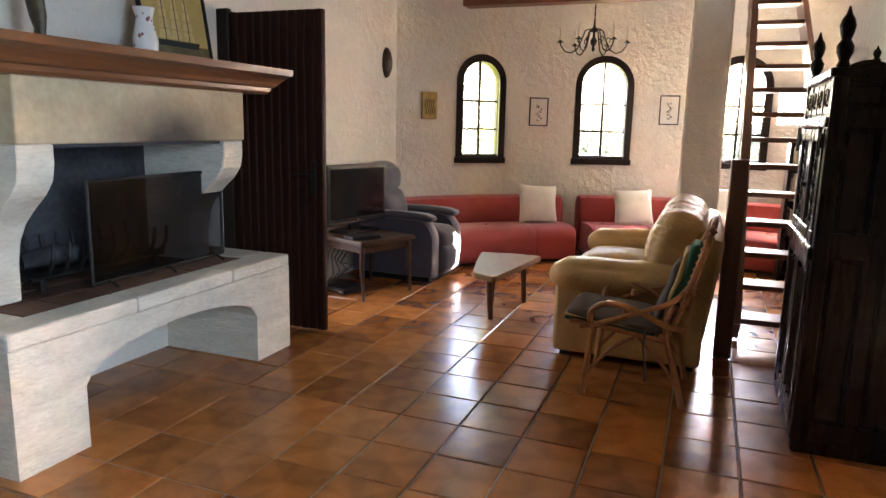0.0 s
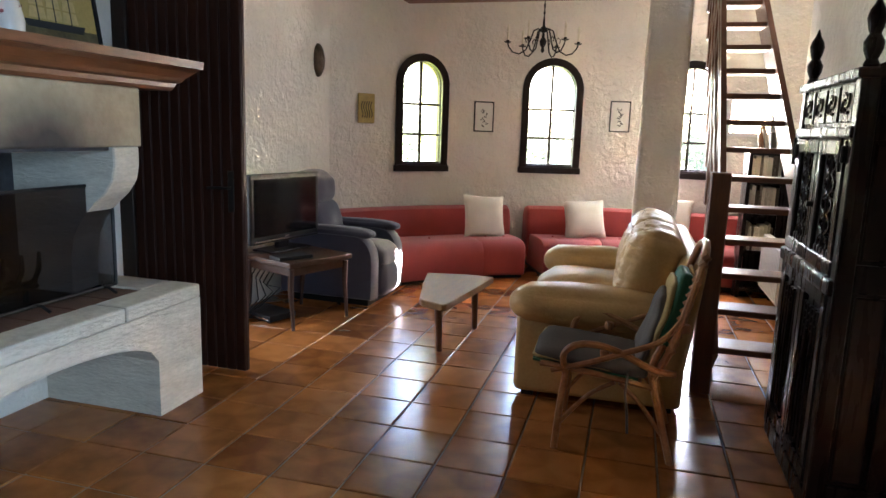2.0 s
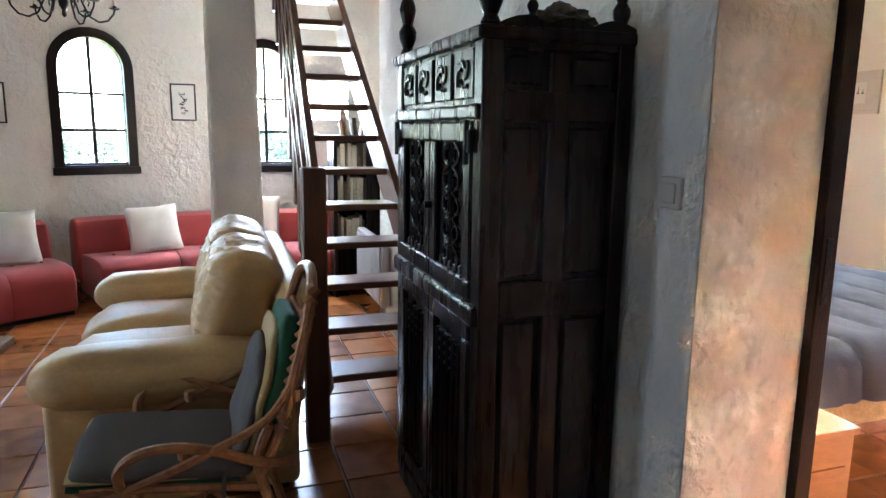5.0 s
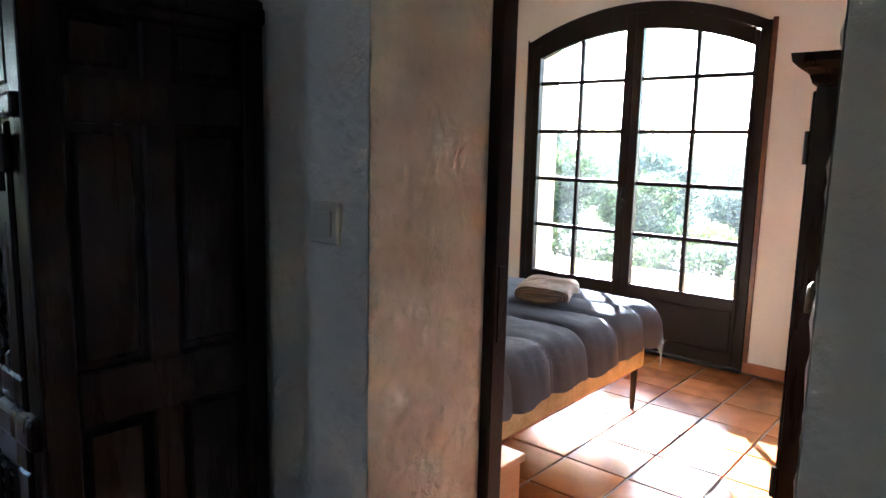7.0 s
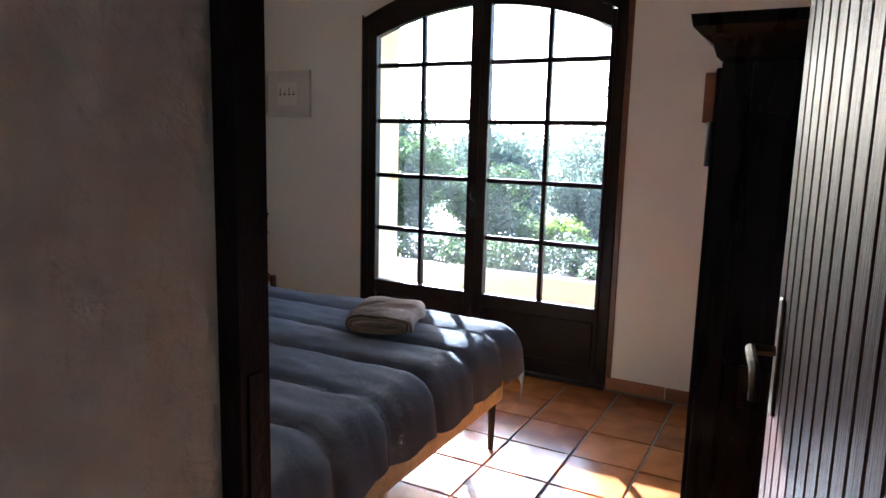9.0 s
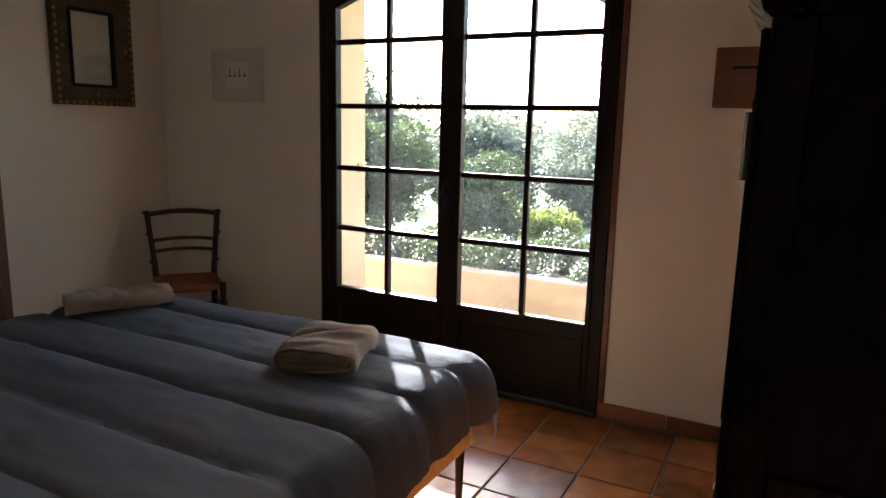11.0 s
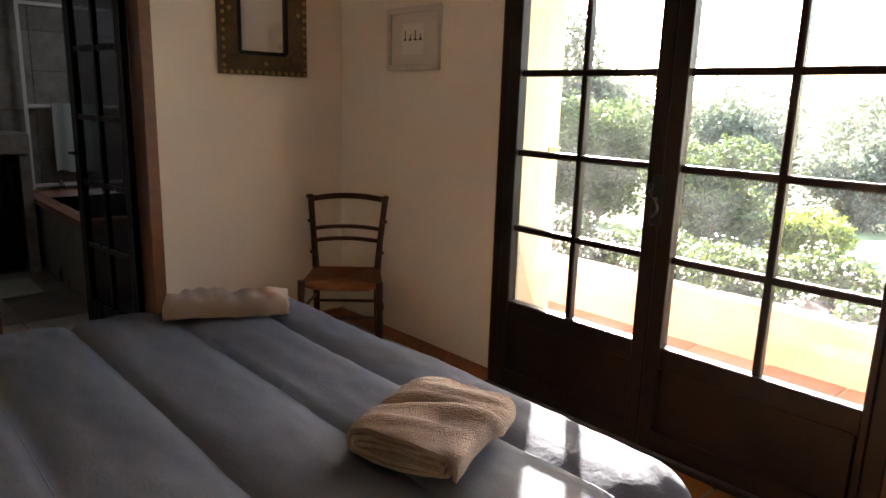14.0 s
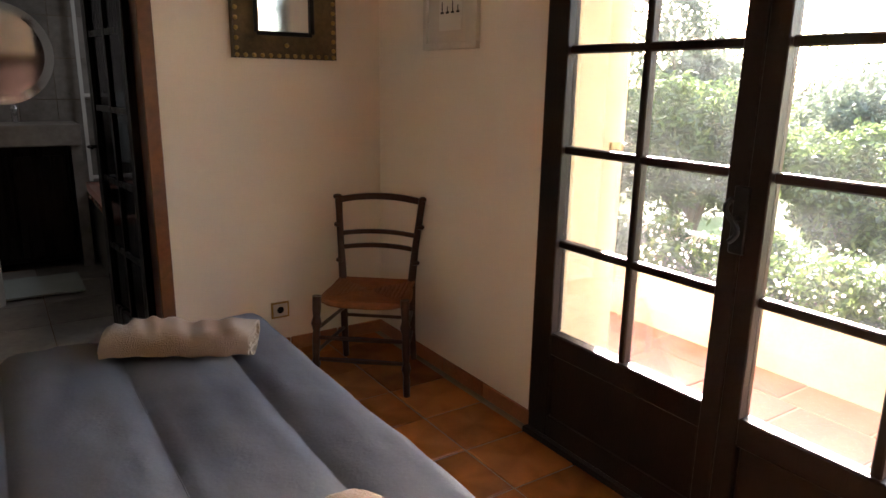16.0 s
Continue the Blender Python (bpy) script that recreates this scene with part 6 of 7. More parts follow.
# ---- bedroom ----
def bed():
    e = empty("bed", "double bed under a blue-grey channel-quilted cover", "bed")
    X0, X1, Y0, Y1 = 1.42, 3.56, 3.46, 5.40
    part("bed_base", bx(X0, X1 - 0.07, Y0 + 0.05, Y1 - 0.05, 0.24, 0.42, bevel=0.015), M_BEDBASE, e, "gold damask covered bed base")
    part("mattress", bx(X0, X1 - 0.06, Y0 + 0.05, Y1 - 0.05, 0.42, 0.555, bevel=0.05, seg=3), M_WHITE, e)
    for x in (X0 + 0.1, X1 - 0.08):
        for y in (Y0 + 0.1, Y1 - 0.1):
            bm = B()
            tube(bm, [(x, y, 0.23), (x, y, 0)], [0.018, 0.014], 8)
            part("leg", bm, M_IRON, e, "thin black metal leg")
    # the cover: one sheet draped over the mattress, swelling between seams that cross the bed
    seams = [X0 + 0.18 + 0.29 * k for k in range(8)]
    nx, ny = 110, 120
    ax0, ax1 = X0 - 0.0, X1 + 0.20
    ay0, ay1 = Y0 - 0.15, Y1 + 0.30
    bm = B()
    grid = []
    for i in range(nx + 1):
        row = []
        u = ax0 + (ax1 - ax0) * i / nx
        for j in range(ny + 1):
            w = ay0 + (ay1 - ay0) * j / ny
            d = min(abs(u - s) for s in seams)
            puff = 0.019 * (1 - math.exp(-(d / 0.035) ** 1.1)) - 0.008 * math.exp(-(d / 0.010) ** 2)
            z = 0.575 + 0.010 * noise.noise(Vector((u * 5, w * 2.2, 0.4))) + 0.006 * noise.noise(Vector((u * 14, w * 4, 2.0)))
            x, y = u, w

            def drape(over, soft, r=0.11):
                """Round an edge: distance past it becomes a fall."""
                if over <= -r:
                    return over, 0.0
                s_ = over + r
                a = s_ / r
                if a < math.pi / 2:
                    return -r + r * math.sin(a), r * (1 - math.cos(a))
                return 0.0 + soft * (s_ - r * math.pi / 2), r + (s_ - r * math.pi / 2)
            fall = 0.0
            ox, fx = drape(u - X1, 0.06, 0.07)
            if u - X1 > -0.07:
                x = X1 + ox
                fall += fx
            if w - Y0 < 0.11:
                oy, fy = drape(Y0 - w, 0.10)
                y = Y0 - oy
                fall += fy * (1.0 if fx < 0.02 else 0.75)
                y -= 0.008 * math.sin(u * 9 + 0.6) * min(1, fy * 4) + 0.01 * noise.noise(Vector((u * 9, w, 1))) * min(1, fy * 4)
            if w - Y1 > -0.11:
                oy, fy = drape(w - Y1, 0.05)
                y = Y1 + oy
                fall += fy
            if fx > 0.1:
                x += 0.02 * math.sin(w * 13) * min(1, fx * 4)
            sag = 0.0 if fall < 0.12 else 0.012 * math.sin(u * 21 + w * 9)
            hang = min(1.0, fall / 0.11)
            zz = z + puff * (1 - hang) - fall - 0.3 * sag
            zz += 0.004 * noise.noise(Vector((u * 30, w * 11, 5.0)))
            if fx > 0.1:
                x += 0.006 * noise.noise(Vector((w * 45, u * 4, 3.0)))
            if fx < 0.02:
                y += 0.006 * hang * noise.noise(Vector((u * 45, w * 4, 6.0)))
                y += puff * hang * (-1 if w < Y0 + 0.5 else 1)
            if fall > 0.05:
                zz = max(zz, 0.23 + 0.03 * math.sin(u * 7 + w * 5))
            row.append(bm.verts.new((x, y, zz)))
        grid.append(row)
    for i in range(nx):
        for j in range(ny):
            bm.faces.new((grid[i][j], grid[i + 1][j], grid[i + 1][j + 1], grid[i][j + 1]))
    lines = []
    for sx in seams:
        i = min(range(nx + 1), key=lambda q: abs(ax0 + (ax1 - ax0) * q / nx - sx))
        lines.append([grid[i][j].co + Vector((0, 0, -0.001)) for j in range(0, ny + 1, 2)])
    bmesh.ops.solidify(bm, geom=bm.faces[:], thickness=0.018)
    o = thing("quilted_bedspread", bm, M_QUILT, "blue-grey channel-quilted bedspread hanging over the bed", "bedspread", smooth=True)
    for ln in lines:
        bm = B()
        tube(bm, ln, 0.0025, 5)
        part("seam", bm, M_QUILT, o, "stitched seam")
    bm = B()
    for y in (Y0 + 0.08, Y1 - 0.08):
        tube(bm, [(EX2 + 0.03, y, 0), (EX2 + 0.03, y, 0.95)], 0.02, 8)
    box(bm, EX2 + 0.018, EX2 + 0.042, Y0 + 0.08, Y1 - 0.08, 0.5, 0.9, bevel=0.008)
    part("headboard", bm, M_NIGHT, e)


bed()


def folded_towel(at, rz, w, d, th, label, seed, turns=2.5):
    """A thick cloth wound flat on itself, its folded edges showing at both ends."""
    e = empty("folded_towel", label, "towel", "towels on the bed", at=at, rz=rz)
    rng = random.Random(seed)
    core = d / 2 - turns * th - th / 2 - 0.01
    steps = int(turns * 28)
    high = 0.004 + turns * th + th / 2
    loops = []
    n = 36
    for i in range(n + 1):
        s = -1 + 2 * i / n
        ends = abs(s) ** 12
        out, back = [], []
        for k in range(steps + 1):
            a = k / 28 * math.tau + 0.4
            o = th * a / math.tau
            c, sn = math.cos(a), math.sin(a)
            sup = (abs(c) ** 3.6 + abs(sn) ** 3.6) ** (-1 / 3.6)
            for side, row in ((0.30 * th, out), (-0.30 * th, back)):
                y = c * sup * (core + o + side)
                z = sn * sup * (0.004 + o + side)
                lift = (z + high) / (2 * high)
                x = s * w / 2 * (0.97 + 0.03 * rng.random() * ends) + 0.012 * noise.noise(Vector((a * 0.7, s * 0.5, seed + 2.0))) * abs(s) ** 3
                z += lift * (0.024 * noise.noise(Vector((x * 17 + y * 4, y * 5, seed))) + 0.013 * noise.noise(Vector((x * 34 + y * 12, y * 7, seed + 7.0))) - 0.008 * ends)
                z += 0.005 * noise.noise(Vector((y * 18, a * 0.3, x * 6 + seed)))
                y += 0.024 * noise.noise(Vector((x * 5, 0.3, seed + 5.0))) + 0.006 * noise.noise(Vector((x * 16, o * 40, seed)))
                row.append((x, y, z + high))
        loops.append(out + back[::-1])
    bm = B()
    bridge(bm, loops)
    part("folded_cloth", bm, M_TOWEL, e, smooth=True)
    return e


folded_towel((3.17, 3.93, 0.585), 22, 0.32, 0.31, 0.0165, "thick folded taupe terry towel", 2)
folded_towel((3.22, 5.09, 0.576), -28, 0.42, 0.20, 0.0165, "rolled taupe terry towel with flat band", 7)


def nightstand():
    e = empty("nightstand", "honey pine bedside unit with open drawers fronts", "nightstand")
    X0, X1, Y0, Y1, Z = 1.44, 1.80, 3.16, 3.47, 0.45
    part("top", bx(X0, X1 + 0.012, Y0 - 0.012, Y1, Z - 0.025, Z, bevel=0.005), M_NIGHT, e)
    for y in (Y0, Y1 - 0.02):
        part("side", bx(X0, X1, y, y + 0.02, 0.0, Z - 0.025), M_NIGHT, e)
    part("back", bx(X0, X0 + 0.015, Y0 + 0.02, Y1 - 0.02, 0, Z - 0.025), M_NIGHT, e)
    for k in range(3):
        z = 0.04 + 0.127 * k
        d = part("drawer", bx(X1 - 0.3, X1 - 0.012, Y0 + 0.024, Y1 - 0.024, z, z + 0.10, bevel=0.004, seg=1), M_NIGHT, e)
        part("divider", bx(X0 + 0.015, X1, Y0 + 0.02, Y1 - 0.02, z + 0.104, z + 0.12), M_NIGHT, e)
        bm = B()
        lathe(bm, [(0.006, 0), (0.006, 0.012), (0.014, 0.02), (0.012, 0.03)], (0, 0, 0), 10)
        bmesh.ops.transform(bm, matrix=pose(X1 - 0.013, (Y0 + Y1) / 2, z + 0.05, 0, 90, 0), verts=bm.verts)
        part("knob", bm, M_NIGHT, d, smooth=True)
    part("side_slat", bx(X0 + 0.03, X1 - 0.03, Y0 - 0.008, Y0, 0.16, 0.19), M_NIGHT, e)
    part("side_slat", bx(X0 + 0.03, X1 - 0.03, Y0 - 0.008, Y0, 0.29, 0.32), M_NIGHT, e)


nightstand()


def wardrobe():
    e = empty("wardrobe", "tall dark wooden wardrobe with moulded cornice", "wardrobe")
    X0, X1, Y0, Y1, Z = 2.46, 3.56, BS + 0.02, 2.60, 1.58
    part("carcass", bx(X0, X1, Y0, Y1, 0.08, Z, bevel=0.006), M_DARKWOOD, e)
    part("plinth", bx(X0 - 0.012, X1 + 0.012, Y0, Y1 + 0.012, 0, 0.1, bevel=0.008), M_DARKWOOD, e)
    prof = [(0.0, Z - 0.02), (0.012, Z - 0.01), (0.02, Z + 0.015), (0.045, Z + 0.035), (0.06, Z + 0.05), (0.065, Z + 0.075), (0.0, Z + 0.075)]
    bm = B()
    loops = []
    for o, z in prof[:-1]:
        loops.append([(X0 - o, Y0, z), (X1 + o, Y0, z), (X1 + o, Y1 + o, z), (X0 - o, Y1 + o, z)])
    bridge(bm, loops)
    part("cornice", bm, M_DARKWOOD, e, "moulded cornice")
    mid = (X0 + X1) / 2
    for x0, x1 in ((X0 + 0.02, mid - 0.003), (mid + 0.003, X1 - 0.02)):
        d = part("door", bx(x0, x1, Y1, Y1 + 0.014, 0.11, Z - 0.03, bevel=0.003, seg=1), M_DARKWOOD, e)
        for z0, z1 in ((0.2, 0.78), (0.9, 1.46)):
            part("door_panel", bx(x0 + 0.09, x1 - 0.09, Y1 + 0.012, Y1 + 0.022, z0, z1, bevel=0.008, seg=1), M_DARKWOOD, d)
        hx = x0 if x0 < mid - 0.1 else x1
        for z in (0.3, 1.38):
            bm = B()
            tube(bm, [(hx - 0.012, Y1 + 0.014, z - 0.05), (hx - 0.012, Y1 + 0.014, z + 0.05)], 0.009, 7)
            part("hinge", bm, M_IRON, d)
    bm = B()
    tube(bm, [(mid - 0.06 + 0.018 * math.cos(q), Y1 + 0.03, 0.83 + 0.018 * math.sin(q)) for q in [i * math.tau / 10 for i in range(10)]], 0.004, 5, closed=True)
    tube(bm, [(mid - 0.06, Y1 + 0.012, 0.848), (mid - 0.06, Y1 + 0.032, 0.848)], 0.006, 6)
    part("ring_pull", bm, M_STEEL, e, "small bright ring pull")
    # framed sides
    for z0, z1 in ((0.1, 0.2), (0.78, 0.88), (1.45, Z - 0.02)):
        part("side_rail", bx(X0 - 0.008, X0 + 0.002, Y0 + 0.06, Y1 - 0.06, z0, z1, bevel=0.003, seg=1), M_DARKWOOD, e)
    for y0, y1 in ((Y0, Y0 + 0.06), (Y1 - 0.06, Y1)):
        part("side_stile", bx(X0 - 0.008, X0 + 0.002, y0, y1, 0.1, Z - 0.02, bevel=0.003, seg=1), M_DARKWOOD, e)


wardrobe()


def bedroom_chair():
    """Local +y is the way the chair faces."""
    e = empty("rush_seat_chair", "dark turned wooden chair with woven rush seat", "chair", at=(4.205, 5.80, 0), rz=140)
    e.scale = (1.07, 1.07, 0.945)
    S = 0.445
    # seat
    bm = B()
    n = 28
    pts = []
    for k in range(n):
        a = k * math.tau / n
        c, s = math.cos(a), math.sin(a)
        q = (abs(c) ** 3.2 + abs(s) ** 3.2) ** (-1 / 3.2)
        wx = 0.205 if s > 0 else 0.175
        pts.append((c * q * (0.19 + 0.018 * s), s * q * 0.19))
    loops = []
    for f, z in ((0.94, S - 0.022), (1.0, S - 0.014), (1.0, S), (0.95, S + 0.012), (0.6, S + 0.008), (0.05, S + 0.004)):
        loops.append([(x * f, y * f, z) for x, y in pts])
    bridge(bm, loops)
    seat = part("seat", bm, M_RUSH, e, "woven rush seat", smooth=True)
    for q in range(4):
        bm = B()
        a = q * math.pi / 2
        for k in range(9):
            f = 0.12 + 0.1 * k
            tube(bm, [Matrix.Rotation(a, 3, "Z") @ Vector((s * 0.19 * f, 0.185 * f, S + 0.010)) for s in (-0.92, 0, 0.92)], 0.008, 5)
        part("weave", bm, M_RUSH, seat, smooth=True)

    def turned(x, y, z0, z1, dx=0.0, dy=0.0, r=0.016):
        bm = B()
        rings = []
        m = 14
        rad = []
        for k in range(m + 1):
            s = k / m
            rr = r * (1 - 0.25 * (1 - s))
            if k in (4, 10):
                rr *= 1.3
            if k in (3, 5, 9, 11):
                rr *= 0.85
            rings.append((x + dx * (1 - s), y + dy * (1 - s), z0 + (z1 - z0) * s))
            rad.append(rr)
        return tube(bm, rings, rad, 9)

    for s in (-1, 1):
        part("front_leg", turned(s * 0.185, 0.165, 0, S + 0.03, s * 0.012, 0.015, 0.019), M_CHAIRWOOD, e, smooth=True)
        bm = B()
        tube(bm, [(s * 0.165, -0.215, 0), (s * 0.16, -0.175, 0.2), (s * 0.16, -0.165, S), (s * 0.172, -0.185, 0.62), (s * 0.188, -0.225, 0.79), (s * 0.195, -0.245, 0.87)], [0.014, 0.017, 0.019, 0.016, 0.016, 0.017], 9)
        for z, yy in ((0.55, -0.176), (0.73, -0.21), (0.87, -0.245)):
            lathe(bm, [(0.012, -0.012), (0.021, -0.006), (0.021, 0.006), (0.012, 0.012)], (s * (0.165 + 0.035 * (z - 0.45) / 0.42), yy, z), 9)
        part("back_post", bm, M_CHAIRWOOD, e, smooth=True)
    for z, y, h, w, bow in ((0.855, -0.245, 0.032, 0.19, 0.03), (0.685, -0.20, 0.022, 0.178, 0.025), (0.615, -0.188, 0.022, 0.172, 0.022)):
        bm = B()
        loops = []
        for k in range(11):
            s = -1 + 2 * k / 10
            yy, zz = y - bow * (1 - s * s), z + (0.018 if h > 0.03 else 0.012) * (1 - s * s)
            loops.append([(s * w, yy - 0.008, zz - h / 2), (s * w, yy + 0.008, zz - h / 2), (s * w, yy + 0.008, zz + h / 2), (s * w, yy - 0.008, zz + h / 2)])
        bridge(bm, loops)
        part("back_slat", bm, M_CHAIRWOOD, e, smooth=True)
    for z in (0.2, 0.31):
        for s in (-1, 1):
            bm = B()
            tube(bm, [(s * 0.188, 0.17, z), (s * 0.16, -0.18, z - 0.02)], 0.009, 7)
            part("stretcher", bm, M_CHAIRWOOD, e)
        bm = B()
        tube(bm, [(-0.185, 0.17, z - 0.04), (0.0, 0.17, z - 0.04), (0.185, 0.17, z - 0.04)], [0.009, 0.013, 0.009], 7)
        part("stretcher", bm, M_CHAIRWOOD, e)
    bm = B()
    tube(bm, [(-0.16, -0.175, 0.25), (0.16, -0.175, 0.25)], 0.009, 7)
    part("stretcher", bm, M_CHAIRWOOD, e)


bedroom_chair()


def wall_mirror():
    e = empty("wall_mirror", "mirror in a wide studded bronze frame", "mirror")
    X0, X1, Z0, Z1, Y = 3.775, 4.275, 1.47, 2.12, BN
    t = 0.115
    for nm, pts in (("bottom", [(X0, Z0), (X1, Z0), (X1 - t, Z0 + t), (X0 + t, Z0 + t)]), ("top", [(X0 + t, Z1 - t), (X1 - t, Z1 - t), (X1, Z1), (X0, Z1)]),
                    ("left", [(X0, Z0), (X0 + t, Z0 + t), (X0 + t, Z1 - t), (X0, Z1)]), ("right", [(X1 - t, Z0 + t), (X1, Z0), (X1, Z1), (X1 - t, Z1 - t)])):
        bm = B()
        lo = [bm.verts.new((x, Y - 0.001, z)) for x, z in pts]
        hi = [bm.verts.new((x, Y - (0.05 if abs(x - (X0 + X1) / 2) > 0.2 or abs(z - (Z0 + Z1) / 2) > 0.3 else 0.022), z)) for x, z in pts]
        bm.faces.new(hi)
        bm.faces.new(lo[::-1])
        for k in range(4):
            bm.faces.new((lo[k], lo[(k + 1) % 4], hi[(k + 1) % 4], hi[k]))
        part("frame_side", bm, M_MIRRORFRAME, e)
    g = part("glass", bx(X0 + t, X1 - t, Y - 0.018, Y - 0.012, Z0 + t, Z1 - t), M_MIRROR, e)
    bm = B()
    for a in ((X0 + t, X1 - t, Z0 + t - 0.012, Z0 + t + 0.008), (X0 + t, X1 - t, Z1 - t - 0.008, Z1 - t + 0.012), (X0 + t - 0.012, X0 + t + 0.008, Z0 + t, Z1 - t), (X1 - t - 0.008, X1 - t + 0.012, Z0 + t, Z1 - t)):
        box(bm, a[0], a[1], Y - 0.034, Y - 0.016, a[2], a[3], bevel=0.003, seg=1)
    part("inner_rim", bm, M_BLACK, e)
    stud = bpy.data.meshes.new("stud")
    bm = B()
    lathe(bm, [(0.011, 0), (0.010, 0.006), (0.004, 0.011)], (0, 0, 0), 10)
    bm.to_mesh(stud)
    bm.free()
    stud.materials.append(M_BRASS)
    ring_pts = [(X0 + 0.014 + (X1 - X0 - 0.028) * k / 12, z) for k in range(13) for z in (Z0 + 0.013, Z1 - 0.013)] + [(x, Z0 + (Z1 - Z0) * k / 15) for k in range(1, 15) for x in (X0 + 0.013, X1 - 0.013)]
    ring_pts += [((X0 + X1) / 2, Z0 + 0.06), (X0 + 0.05, (Z0 + Z1) / 2), (X1 - 0.05, (Z0 + Z1) / 2)]
    for x, z in ring_pts:
        o = new("stud", stud)
        o.parent = e
        o.matrix_world = pose(x, Y - 0.046, z, 90, 0, 0)


M_MIRRORFRAME = material("hammered_bronze", (0.10, 0.068, 0.032), 0.42, metal=0.55, var=0.45, scale=10, grain=40, bump=0.3)
wall_mirror()


def boat_picture():
    e = empty("boat_picture", "pale white-framed box picture with tiny boats", "picture")
    X, Y0, Y1, Z0, Z1 = BX, 5.44, 5.85, 1.515, 1.83
    t = 0.03
    for a in ((Y0, Y1, Z0, Z0 + t), (Y0, Y1, Z1 - t, Z1), (Y0, Y0 + t, Z0 + t, Z1 - t), (Y1 - t, Y1, Z0 + t, Z1 - t)):
        part("frame_bar", bx(X - 0.025, X - 0.001, *a, bevel=0.003, seg=1), M_PALEFRAME, e)
    part("mat", bx(X - 0.012, X - 0.002, Y0 + t, Y1 - t, Z0 + t, Z1 - t), M_PALEFRAME, e)
    part("sheet", bx(X - 0.014, X - 0.011, Y0 + 0.12, Y1 - 0.12, Z0 + 0.08, Z1 - 0.08), M_PAPER, e)
    zc = Z0 + 0.15
    for k in range(4):
        y = Y0 + 0.145 + 0.04 * k
        bm = B()
        box(bm, X - 0.017, X - 0.0138, y - 0.010, y + 0.010, zc, zc + 0.008)
        box(bm, X - 0.017, X - 0.0138, y - 0.0015, y + 0.0015, zc, zc + 0.03 + 0.02 * (k % 2))
        part("boat", bm, M_INK, e)


M_PALEFRAME = material("pale_limed_frame", (0.64, 0.60, 0.53), 0.6, var=0.05, scale=6, grain=60, bump=0.08)
boat_picture()
e = empty("wooden_plaque", "brown wooden board hung on the wall", "plaque")
part("board", bx(BX - 0.035, BX - 0.002, 2.60, 2.91, 1.50, 1.75, bevel=0.008), M_MANTEL, e)
part("carved_line", bx(BX - 0.037, BX - 0.034, 2.66, 2.84, 1.66, 1.672), M_DOORWOOD, e)
e = empty("wall_socket", "small cream socket in a brass surround", "socket")
part("surround", bx(3.905, 4.0, BN - 0.008, BN - 0.001, 0.185, 0.27, bevel=0.002), M_BRASS, e)
part("plate", bx(3.915, 3.99, BN - 0.012, BN - 0.007, 0.195, 0.26, bevel=0.002), M_PLATE, e)
bm = B()
tube(bm, [(3.952, BN - 0.0125, 0.228), (3.952, BN - 0.009, 0.228)], 0.018, 12)
part("inset", bm, M_BLACK, e)


